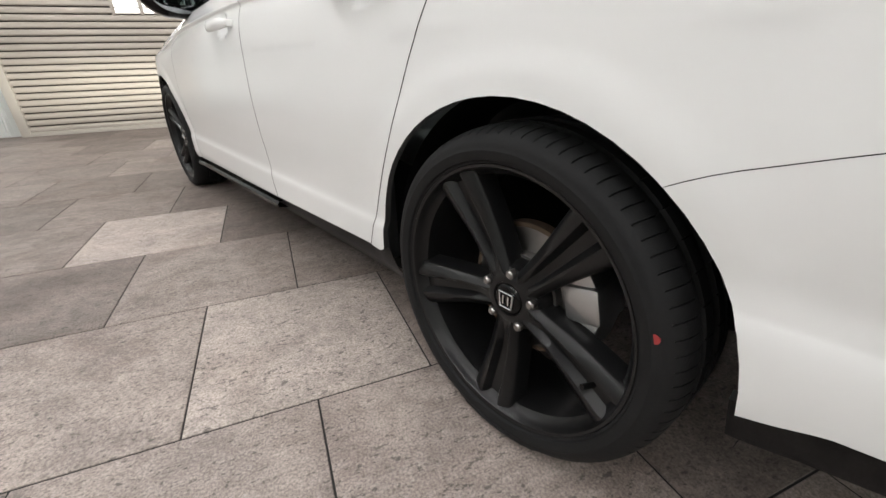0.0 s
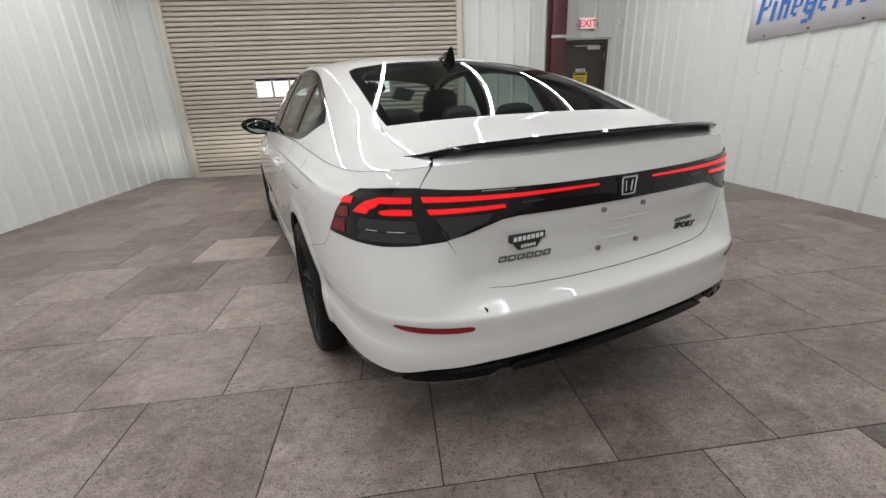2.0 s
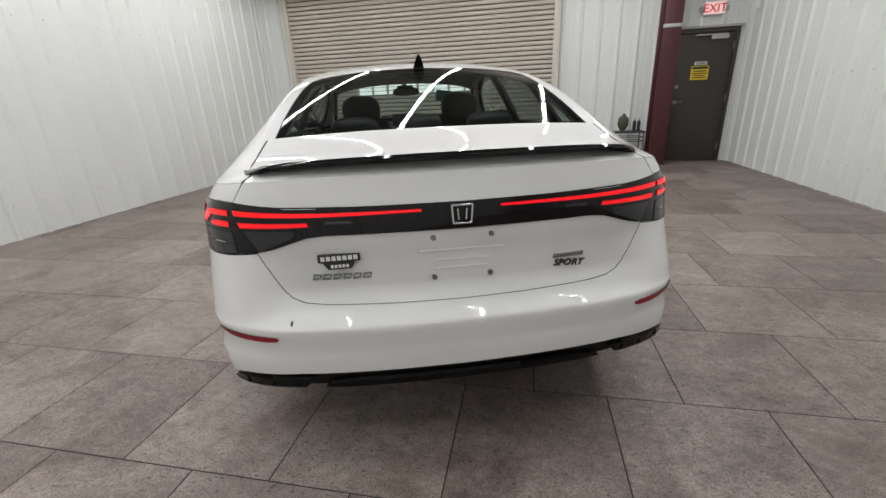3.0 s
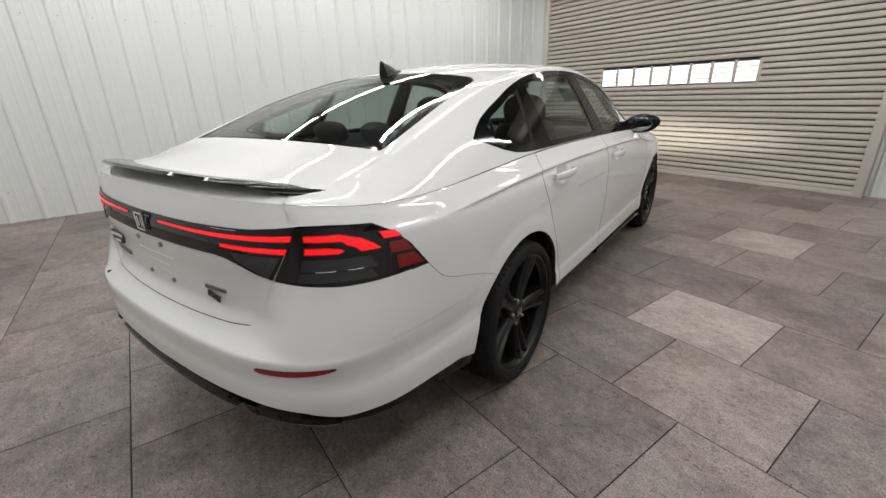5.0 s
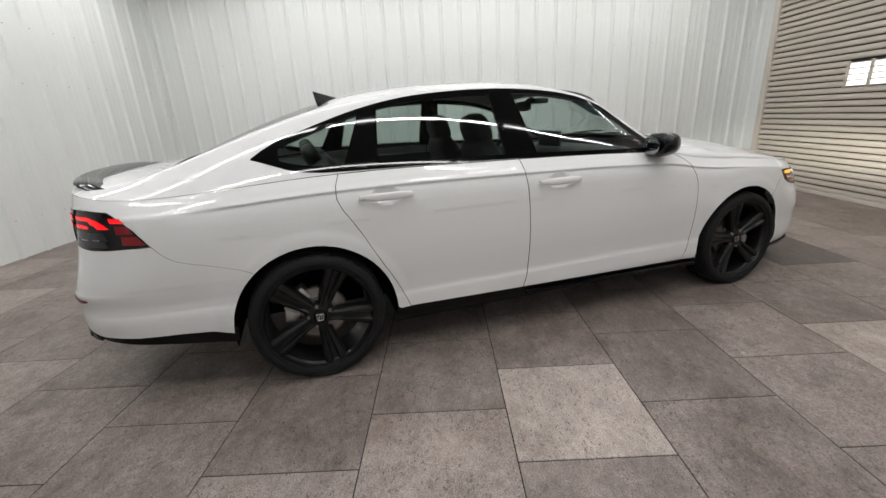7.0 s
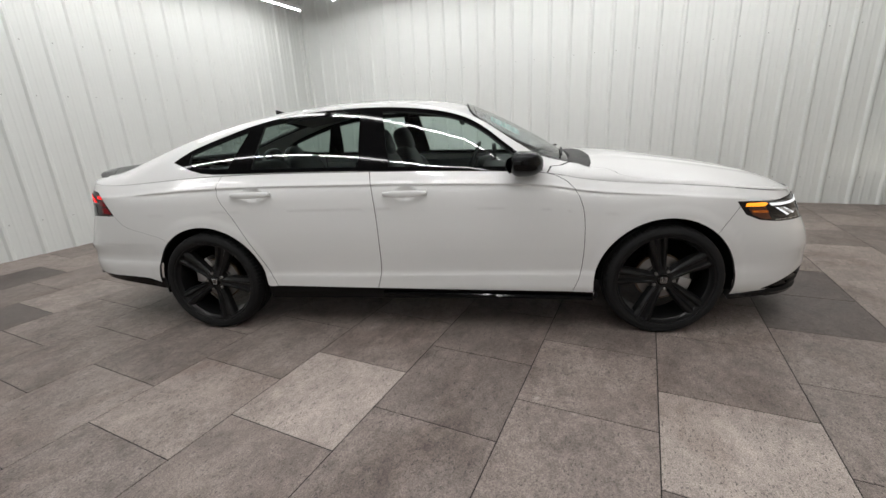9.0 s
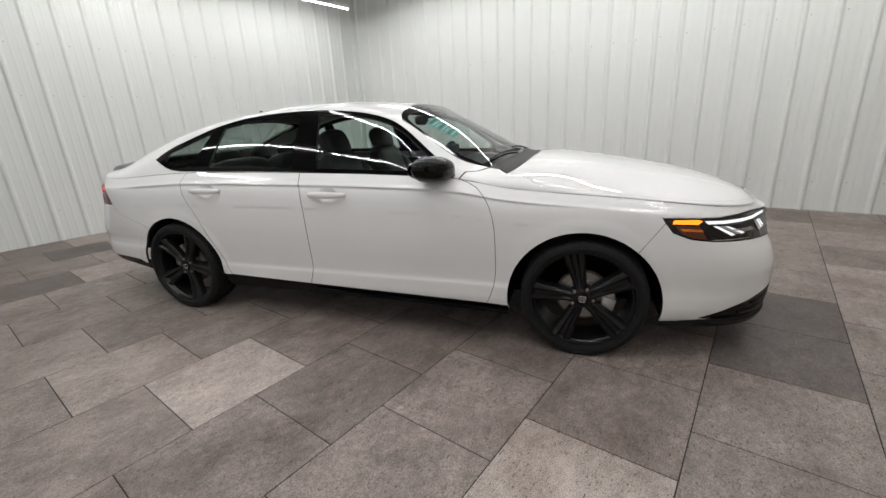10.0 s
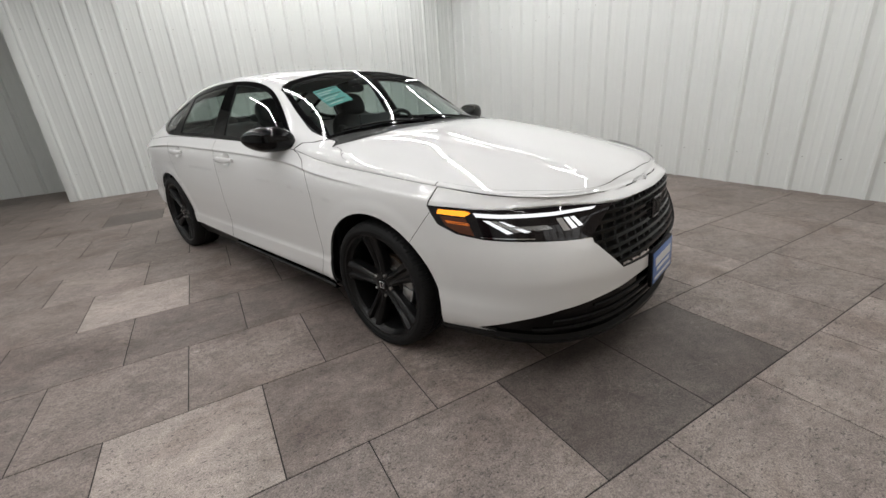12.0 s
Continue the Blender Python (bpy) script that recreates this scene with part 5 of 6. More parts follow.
def wheel(cx, cy, cz, first, caliper_at):
    m = pose(cx, cy, cz, 0, 0, 0 if cy > 0 else 180)
    w = empty("wheel", m)
    w.parent = CAR
    t = new("tyre", TYRE)
    t.parent = w
    t["label"] = "black low-profile tyre"
    lathe("rim", [(0.260, 0.086), (0.270, 0.103), (0.2715, 0.1065), (0.2695, 0.1085), (0.264, 0.107), (0.2605, 0.100), (0.258, 0.089), (0.247, 0.078), (0.243, 0.02), (0.245, -0.09), (0.262, -0.1)], 96, WHEEL_BLACK, w)
    for k in range(5):
        bm = spoke_bm()
        a = radians(first + 72 * k) * (1 if cy > 0 else -1)
        bmesh.ops.rotate(bm, verts=bm.verts, cent=(0, 0, 0), matrix=Matrix.Rotation(-a, 3, "Y"))
        part("spoke", bm, WHEEL_BLACK, w, smooth=38)
    lathe("hub", [(0.0, 0.074), (0.034, 0.074), (0.036, 0.079), (0.046, 0.079), (0.066, 0.070), (0.074, 0.052), (0.078, 0.02)], 60, WHEEL_BLACK, w)
    lathe("centre_cap", [(0.0, 0.0835), (0.026, 0.0825), (0.031, 0.080), (0.033, 0.076)], 48, GLOSS_BLACK, w)
    bm = bmesh.new()
    pts = [(-0.017, 0.016), (0.017, 0.016), (0.014, -0.016), (-0.014, -0.016)]
    for i in range(4):
        a, b = pts[i], pts[(i + 1) % 4]
        add_cyl(bm, (a[0], 0.0845, a[1]), (b[0], 0.0845, b[1]), 0.0022, 8)
    add_box(bm, -0.008, 0.0835, -0.010, -0.0045, 0.086, 0.010)
    add_box(bm, 0.0045, 0.0835, -0.010, 0.008, 0.086, 0.010)
    part("emblem", bm, CHROME, w, "chrome emblem outline", smooth=40)
    for k in range(5):
        a = radians(first + 36 + 72 * k) * (1 if cy > 0 else -1)
        x, z = -0.0575 * math.sin(a), 0.0575 * math.cos(a)
        bm = bmesh.new()
        add_cyl(bm, (x, 0.055, z), (x, 0.082, z), 0.0098, 6)
        add_cyl(bm, (x, 0.082, z), (x, 0.086, z), 0.0088, 16, 0.006)
        part("lug_nut", bm, STEEL, w, "bright steel lug nut", smooth=35)
    lathe("brake_disc", [(0.07, 0.036), (0.082, 0.036), (0.084, 0.018), (0.092, 0.016), (0.140, 0.016), (0.1405, -0.006), (0.09, -0.008)], 72, STEEL, w)
    lathe("disc_rim", [(0.132, 0.0165), (0.1412, 0.0165), (0.1414, -0.007), (0.132, -0.0075)], 72, RUST, w, label="lightly rusted disc edge")
    bm = bmesh.new()
    ca = radians(caliper_at) * (1 if cy > 0 else -1)
    for da, r0, r1, y0, y1 in ((-0.42, 0.095, 0.165, -0.05, 0.032), (0.0, 0.10, 0.172, -0.05, 0.040), (0.42, 0.095, 0.165, -0.05, 0.032)):
        b2 = bmesh.new()
        add_box(b2, -0.036, y0, r0, 0.036, y1, r1, bevel=0.008)
        bmesh.ops.rotate(b2, verts=b2.verts, cent=(0, 0, 0), matrix=Matrix.Rotation(ca + da, 3, "Y"))
        tmpm = bpy.data.meshes.new("c")
        b2.to_mesh(tmpm)
        b2.free()
        bm.from_mesh(tmpm)
        bpy.data.meshes.remove(tmpm)
    part("brake_caliper", bm, ALLOY, w, "bare cast brake caliper", smooth=40)
    bm = bmesh.new()
    va = radians(first + 205) * (1 if cy > 0 else -1)
    add_cyl(bm, (0.214 * math.sin(va), 0.072, 0.214 * math.cos(va)), (0.204 * math.sin(va), 0.098, 0.204 * math.cos(va)), 0.0055, 12)
    part("valve", bm, SATIN_BLACK, w, smooth=40)
    return w


WY = 0.808
wheel(-0.010, WY, HUB_Z, 41, -78)
wheel(-0.010, -WY, HUB_Z, -25, -60)
wheel(WB - 0.002, WY, HUB_Z, 12, 100)
wheel(WB - 0.002, -WY, HUB_Z, 12, 105)
dot = lathe("paint_dot", [(0.0, 0.0), (0.0075, 0.0), (0.0075, -0.002)], 14, plain("red_marker", (0.30, 0.03, 0.03), 0.6), CAR, label="faded red balance dot on the tyre")
dot.matrix_basis = pose(-0.297, WY + 0.1175, HUB_Z + 0.083)

for cx, cz in ((ARCH_RX, ARCH_Z), (ARCH_FX, ARCH_Z)):
    for sd in (1, -1):
        bm = bmesh.new()
        ring = [[], []]
        for i in range(41):
            a = radians(-12 + 204 * i / 40)
            for j, y in enumerate((0.52, 0.845)):
                ring[j].append(bm.verts.new((cx + 0.406 * math.cos(a), sd * y, cz + 0.406 * math.sin(a))))
        for i in range(40):
            bm.faces.new((ring[0][i], ring[0][i + 1], ring[1][i + 1], ring[1][i]))
        bm.faces.new(ring[0])
        part("wheel_liner", bm, LINER, CAR, smooth=50)
        bm = bmesh.new()
        add_cyl(bm, (cx, sd * 0.54, HUB_Z), (cx, sd * 0.80, HUB_Z), 0.045, 20)
        part("axle_stub", bm, SATIN_BLACK, CAR, smooth=40)

# ---- underbody and cabin ----
bm = bmesh.new()
add_box(bm, 0.43, -0.80, 0.175, 2.38, 0.80, 0.21)
add_box(bm, -0.86, -0.50, 0.33, 0.43, 0.50, 0.38)
add_box(bm, 2.38, -0.50, 0.18, 3.55, 0.50, 0.22)
part("underbody", bm, LINER, CAR)
# inner door trim, placed also to keep the door gaps dark
for sd in (1, -1):
    bm = bmesh.new()
    add_box(bm, 0.47, sd * 0.825 - 0.02, 0.22, 2.14, sd * 0.825 + 0.02, 0.945, 0.01)
    part("door_trim", bm, CABIN, CAR, smooth=40)
# plates closing off the cabin and boot, added to stop light leaks
for nm, bx in (("parcel_shelf", (-0.52, -0.60, 0.985, 0.12, 0.60, 1.0, 0.004)), ("rear_bulkhead", (-0.96, -0.56, 0.30, -0.93, 0.56, 0.98)), ("firewall", (2.28, -0.76, 0.22, 2.32, 0.76, 0.88))):
    bm = bmesh.new()
    add_box(bm, *bx)
    part(nm, bm, CABIN, CAR)
hl = patch(T, [(0.16, -0.93), (1.70, -0.93), (1.70, 0.93), (0.16, 0.93)], res=(0.08, 0.12), gap=0, skirt=0, out=-0.03)
panel("headliner", [hl], HEADLINER, CAR)


def cushion(bm, c, s, rx=0.0, p=3.2, n=18):
    """A rounded pad: a superellipsoid."""
    g = bmesh.ops.create_uvsphere(bm, u_segments=n * 2, v_segments=n, radius=1)
    m = Matrix.Translation(c) @ Matrix.Rotation(rx, 4, "Y")
    for v in g["verts"]:
        q = [math.copysign(abs(a) ** (2 / p), a) for a in v.co]
        v.co = m @ Vector((q[0] * s[0], q[1] * s[1], q[2] * s[2]))


def seat(x, y, tilt=0.35):
    sname = empty("seat", pose(x, y, 0))
    sname.parent = CAR
    bm = bmesh.new()
    cushion(bm, (0.02, 0, 0.50), (0.27, 0.25, 0.09), -0.15)
    part("seat_cushion", bm, SEAT, sname, smooth=70)
    bm = bmesh.new()
    cushion(bm, (-0.34, 0, 0.81), (0.085, 0.245, 0.32), -tilt)
    cushion(bm, (-0.29, 0.19, 0.76), (0.085, 0.06, 0.25), -tilt)
    cushion(bm, (-0.29, -0.19, 0.76), (0.085, 0.06, 0.25), -tilt)
    part("seat_back", bm, SEAT, sname, smooth=70)
    bm = bmesh.new()
    cushion(bm, (-0.440, 0, 1.150), (0.072, 0.140, 0.105), -tilt, 2.8)
    part("head_restraint", bm, SEAT, sname, smooth=70)
    bm = bmesh.new()
    for dy in (-0.055, 0.055):
        add_cyl(bm, (-0.43, dy, 1.03), (-0.455, dy, 1.15), 0.007, 10)
    part("head_restraint_post", bm, STEEL, sname, smooth=40)


seat(1.52, 0.37)
seat(1.52, -0.37)
rs = empty("rear_seat", pose(0.50, 0, 0))
rs.parent = CAR
bm = bmesh.new()
cushion(bm, (0.10, 0, 0.50), (0.28, 0.66, 0.10), -0.12, 4)
part("seat_cushion", bm, SEAT, rs, smooth=70)
bm = bmesh.new()
cushion(bm, (-0.28, 0.33, 0.79), (0.09, 0.34, 0.29), -0.42, 4)
cushion(bm, (-0.28, -0.33, 0.79), (0.09, 0.34, 0.29), -0.42, 4)
part("seat_back", bm, SEAT, rs, smooth=70)
for y in (-0.36, 0.0, 0.36):
    bm = bmesh.new()
    cushion(bm, (-0.43, y, 1.075), (0.045, 0.125 if y else 0.10, 0.065), -0.4, 2.8)
    part("head_restraint", bm, SEAT, rs, smooth=70)
bm = bmesh.new()
cushion(bm, (2.03, 0, 0.86), (0.27, 0.74, 0.13), 0.05, 4)
cushion(bm, (1.83, 0.37, 0.93), (0.12, 0.18, 0.06), 0, 3)
add_box(bm, 1.84, -0.14, 0.96, 1.87, 0.13, 1.10, 0.008)
part("dashboard", bm, CABIN, CAR, smooth=50)
bm = bmesh.new()
add_box(bm, 1.1, -0.11, 0.3, 1.9, 0.11, 0.62, 0.03)
part("centre_console", bm, CABIN, CAR, smooth=50)
bm = bmesh.new()
R0 = Matrix.Translation((1.66, 0.37, 0.93)) @ Matrix.Rotation(radians(-66), 4, "Y")
pr = []
for i in range(40):
    a = 2 * math.pi * i / 40
    rr = []
    for j in range(10):
        b = 2 * math.pi * j / 10
        q = Vector(((0.18 + 0.016 * math.cos(b)) * math.cos(a), (0.18 + 0.016 * math.cos(b)) * math.sin(a), 0.016 * math.sin(b)))
        rr.append(bm.verts.new(R0 @ q))
    pr.append(rr)
for i in range(40):
    for j in range(10):
        bm.faces.new((pr[i][j], pr[(i + 1) % 40][j], pr[(i + 1) % 40][(j + 1) % 10], pr[i][(j + 1) % 10]))
part("steering_wheel", bm, SEAT, CAR, smooth=60)
bm = bmesh.new()
cushion(bm, (1.66, 0.37, 0.93), (0.03, 0.17, 0.05), radians(24), 2.6, 12)
part("steering_hub", bm, CABIN, CAR, smooth=60)
bm = bmesh.new()
cushion(bm, (1.62, 0, 1.285), (0.022, 0.115, 0.035), 0, 3, 12)
add_cyl(bm, (1.63, 0, 1.30), (1.70, 0, 1.345), 0.012, 10)
add_box(bm, 1.68, -0.07, 1.30, 1.80, 0.07, 1.338, 0.012)
part("rear_view_mirror", bm, CABIN, CAR, smooth=60)

# ---- outside details ----
# door handles: a bar across each recess
for door_pair, (hx, hz) in zip((FD, RD), HANDLES):
    for d, sd in zip(door_pair, (1, -1)):
        base = B(sx(hx), hz).y
        bm = bmesh.new()
        rows = []
        for i in range(17):
            u = -1 + 2 * i / 16
            yo = base + 0.012 + 0.020 * (1 - abs(u) ** 3.5)
            hh = 0.0195 * (1 - 0.45 * abs(u) ** 3)
            rows.append([bm.verts.new((hx + u * 0.128, sd * (yo + 0.008 * math.cos(b)), hz + 0.006 + hh * math.sin(b))) for b in [2 * math.pi * k / 12 for k in range(12)]])
        for a, b in zip(rows, rows[1:]):
            for k in range(12):
                bm.faces.new((a[k], a[(k + 1) % 12], b[(k + 1) % 12], b[k]))
        bm.faces.new(rows[0])
        bm.faces.new(rows[-1])
        part("handle", bm, PAINT, d, "white pull handle", smooth=60)
        for e in (-1, 1):
            bm = bmesh.new()
            add_box(bm, hx + e * 0.118 - 0.012, sd * (base - 0.004) - 0.008, hz - 0.006, hx + e * 0.118 + 0.012, sd * (base + 0.014) + 0.008, hz + 0.016, 0.003)
            part("handle_foot", bm, PAINT, d, smooth=50)

# mirrors
for d, sd in zip(FD, (1, -1)):
    mr = empty("door_mirror")
    mr.parent = CAR
    bm = bmesh.new()
    g = bmesh.ops.create_uvsphere(bm, u_segments=36, v_segments=24, radius=1)
    for v in g["verts"]:
        q = v.co.copy()
        fx = 0.120 if q.x > 0 else 0.058
        taper = 1 - 0.42 * max(0, q.y) ** 1.5
        q.z = q.z * (1.0 if q.z > 0 else 0.85)
        v.co = Vector((2.003 + math.copysign(abs(q.x) ** 0.75, q.x) * fx * taper - 0.035 * q.y, sd * (0.925 + math.copysign(abs(q.y) ** 0.68, q.y) * 0.130), 1.022 + math.copysign(abs(q.z) ** 0.75, q.z) * 0.074 * taper + 0.016 * q.y))
    part("mirror_housing", bm, GLOSS_BLACK, mr, smooth=70)
    bm = bmesh.new()
    g = bmesh.ops.create_uvsphere(bm, u_segments=28, v_segments=16, radius=1)
    for v in g["verts"]:
        q = v.co
        v.co = Vector((1.944 + q.x * 0.006 - 0.03 * q.y, sd * (0.922 + math.copysign(abs(q.y) ** 0.7, q.y) * 0.090), 1.022 + math.copysign(abs(q.z) ** 0.7, q.z) * 0.050 * (1 - 0.3 * max(0, q.y)) + 0.008 * q.y))
    part("mirror_glass", bm, MIRROR, mr, "silvered mirror glass", smooth=60)
    bm = bmesh.new()
    rows = []
    for i in range(7):
        u = i / 6
        c = Vector((2.105 - 0.055 * u, 0.80 + 0.10 * u, 0.966 + 0.022 * u))
        rows.append([bm.verts.new((c.x + 0.055 * (1 - 0.2 * u) * math.cos(b), sd * c.y, c.z + 0.018 * math.sin(b) + 0.004)) for b in [2 * math.pi * k / 12 for k in range(12)]])
    for a, b in zip(rows, rows[1:]):
        for k in range(12):
            bm.faces.new((a[k], a[(k + 1) % 12], b[(k + 1) % 12], b[k]))
    bm.faces.new(rows[0])
    bm.faces.new(rows[-1])
    part("mirror_arm", bm, GLOSS_BLACK, mr, smooth=60)

# roof fin
bm = bmesh.new()
rows = []
zb = ZC(0.25) - 0.012
for i in range(13):
    u = i / 12
    x = 0.355 - 0.195 * u
    top = zb + 0.010 + 0.058 * u**1.2
    wd = 0.033 * math.sin(math.pi * min(1, 0.12 + 0.50 * u)) + 0.004
    rows.append([bm.verts.new((x - 0.018 * t * u, wd * (1 - t) ** 0.55 * sgn, zb - 0.03 * u * (1 - t) + (top - zb) * t)) for sgn, t in ((1, 0), (1, 0.25), (1, 0.5), (1, 0.75), (1, 0.93), (0, 1), (-1, 0.93), (-1, 0.75), (-1, 0.5), (-1, 0.25), (-1, 0))])
for a, b in zip(rows, rows[1:]):
    for k in range(len(a) - 1):
        bm.faces.new((a[k], a[k + 1], b[k + 1], b[k]))
bm.faces.new(rows[-1])
bm.faces.new(rows[0])
part("roof_fin", bm, GLOSS_BLACK, CAR, "gloss black roof antenna fin", smooth=50)

# boot spoiler
bm = bmesh.new()
rows = []
NS = 41
for i in range(NS):
    u = -1 + 2 * i / (NS - 1)
    a = abs(u)
    y = 0.662 * u
    xr = -1.052 + 0.125 * a**2.6
    tip = max(0.0, (a - 0.86) / 0.14)
    xr += 0.075 * tip**1.5
    xf = xr + 0.105 * (1 - 0.55 * tip) * (1 + 0.35 * max(0, a - 0.6))
    zf = ZC(xf) - (ZC(xf) - P3Z(xf)) * min(1.05, a * 0.672 / P3Y(xf)) ** 2.6
    fall = max(0.0, (a - 0.7) / 0.3) ** 2
    zf -= 0.008 * fall
    zr = zf + 0.022 * (1 - 0.8 * tip) - 0.010 * a**3
    rows.append([bm.verts.new(p) for p in ((xf, y, zf + 0.002), ((xf + xr) / 2, y, (zf + zr) / 2 + 0.007), (xr + 0.012, y, zr + 0.003), (xr, y, zr - 0.003), (xr + 0.004, y, zr - 0.007), (xr + 0.03, y, zr - 0.009 - 0.004 * (1 - tip) - 0.016 * fall), (xf - 0.01, y, zf - 0.012))])
for a, b in zip(rows, rows[1:]):
    for k in range(7):
        bm.faces.new((a[k], a[(k + 1) % 7], b[(k + 1) % 7], b[k]))
bm.faces.new(rows[0])
bm.faces.new(rows[-1])
part("boot_spoiler", bm, GLOSS_BLACK, LID, "gloss black lip spoiler", smooth=35)


def on_body(name, poly, mat, parent, out=0.003, res=0.015, label="", skirt=0.006, two=True, rnd=True):
    pl = rounded([(*p,) for p in poly]) if rnd else poly
    d = patch(B, pl, gap=0, res=(res, res), out=out, skirt=skirt)
    a = panel(name, [d], mat, parent, label)
    if two:
        b = panel(name, [mirrored(d)], mat, parent, label)
        return a, b
    return a


# rear lamp details
lamps = [o for o in CAR.children if o.name.startswith("rear_lamp")]
q0 = SPL_T + 0.012


def bar_on(sd, name, poly, mat, parent, lab="", out=0.0015, skirt=0.003):
    d = patch(B, poly, gap=0, res=(0.012, 0.012), out=out, skirt=skirt)
    return panel(name, [d if sd > 0 else mirrored(d)], mat, parent, lab)


HOOK = [(q0, 0.902), (q0 + 0.10, 0.8985), (sx(-0.868), 0.889), (sx(-0.848), 0.879), (sx(-0.838), 0.866), (sx(-0.785), 0.867), (sx(-0.805), 0.886), (sx(-0.832), 0.904), (sx(-0.862), 0.914), (q0 + 0.10, 0.919), (q0, 0.920)]
LOWER = [(q0 - 0.004, 0.868), (sx(-0.884), 0.866), (sx(-0.872), 0.873), (sx(-0.880), 0.881), (q0 + 0.06, 0.886), (q0 - 0.001, 0.887)]
OUTER = [(sx(-0.778), 0.890), (sx(-0.722), 0.888), (sx(-0.741), 0.909), (sx(-0.786), 0.912)]
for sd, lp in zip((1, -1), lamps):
    # glow fall-off is built in: a dim band under a bright core
    for nm, poly, lab in (("light_bar", HOOK, "lit red light bar with dimmer glow rim"), ("light_bar", LOWER, "lit red light bar with dimmer glow rim"), ("light_block", OUTER, "lit red side light")):
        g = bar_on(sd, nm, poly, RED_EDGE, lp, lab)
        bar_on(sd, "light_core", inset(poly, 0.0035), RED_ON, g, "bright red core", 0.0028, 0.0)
    for poly in ([(sx(-0.762), 0.846), (sx(-0.694), 0.842), (sx(-0.716), 0.876), (sx(-0.764), 0.879)], [(sx(-0.742), 0.797), (sx(-0.655), 0.793), (sx(-0.688), 0.833), (sx(-0.746), 0.835)]):
        bar_on(sd, "dark_red_block", poly, RED_DIM, lp, "dark red lens block")
    for z0, z1 in ((0.792, 0.818), (0.822, 0.8545)):
        bar_on(sd, "grey_block", [(q0 - 0.03 + (z0 - 0.79) * 0.3, z0), (sx(-0.800), z0 - 0.004), (sx(-0.816), z1 - 0.002), (q0 - 0.03 + (z1 - 0.79) * 0.3, z1)], LENS_GREY, lp, "smoky grey lens")
    for a, b in ((q0 + 0.02, q0 + 0.075), (sx(-0.87), sx(-0.835))):
        bar_on(sd, "bright_line", [(a, 0.8195), (b, 0.8190), (b, 0.8212), (a, 0.8217)], CHROME, lp, "thin bright reflector line", 0.002, 0.0)
band_ob = [o for o in LID.children if o.name.startswith("rear_light_band")][0]
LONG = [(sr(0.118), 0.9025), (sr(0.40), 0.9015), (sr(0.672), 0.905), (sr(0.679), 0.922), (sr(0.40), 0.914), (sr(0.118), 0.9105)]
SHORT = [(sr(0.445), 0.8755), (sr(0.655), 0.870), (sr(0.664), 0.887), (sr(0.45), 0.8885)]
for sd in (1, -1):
    # same layered glow on the lid: dim band below, bright core above
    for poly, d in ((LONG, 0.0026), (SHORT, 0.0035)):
        bar_on(sd, "light_bar", poly, RED_EDGE, band_ob, "lit red light bar with dimmer glow rim", 0.006, 0.002)
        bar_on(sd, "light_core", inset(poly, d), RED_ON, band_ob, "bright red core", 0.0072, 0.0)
    bar_on(sd, "grey_block", [(sr(0.50), 0.842), (sr(0.60), 0.800), (sr(0.642), 0.862), (sr(0.485), 0.864)], LENS_GREY, band_ob, "smoky grey lens", 0.006, 0.002)
    bar_on(sd, "plate_lamp", [(sr(0.32), 0.882), (sr(0.40), 0.882), (sr(0.395), 0.890), (sr(0.325), 0.890)], DARK_CHROME, band_ob, "", 0.006, 0.002)
    bar_on(sd, "chrome_line", [(sr(0.42), 0.9262), (sr(0.52), 0.9280), (sr(0.52), 0.9296), (sr(0.42), 0.9278)], CHROME, band_ob, "", 0.0062, 0.0)

# emblem frame on the tail: a plain chrome outline
bm = bmesh.new()
ex0 = B(0.0, 0.89).x - 0.012
fr = [(-0.031, 0.918), (0.031, 0.918), (0.027, 0.864), (-0.027, 0.864)]
for i in range(4):
    a, b = fr[i], fr[(i + 1) % 4]
    add_cyl(bm, (ex0, a[0], a[1]), (ex0, b[0], b[1]), 0.0035, 10)
add_cyl(bm, (ex0, -0.014, 0.908), (ex0, -0.011, 0.874), 0.003, 8)
add_cyl(bm, (ex0, 0.014, 0.908), (ex0, 0.011, 0.874), 0.003, 8)
part("emblem", bm, CHROME, LID, "chrome emblem outline", smooth=50)

# plate fixings, pressed plate area, badges as plain bars
for y in (-0.088, 0.088):
    for z in (0.822, 0.690):
        bm = bmesh.new()
        x = B(sr(abs(y)), z).x
        add_cyl(bm, (x, y, z), (x - 0.008, y, z), 0.0085, 14)
        part("plate_screw", bm, STEEL, LID, smooth=40)
for y0, y1, z0, z1 in ((-0.13, 0.13, 0.775, 0.779), (-0.08, 0.08, 0.742, 0.746), (-0.08, 0.08, 0.715, 0.719)):
    bm = bmesh.new()
    x = B(sr(0.05), (z0 + z1) / 2).x
    add_box(bm, x - 0.0025, y0, z0, x + 0.004, y1, z1, 0.001)
    part("pressed_ridge", bm, PAINT, LID, smooth=40)


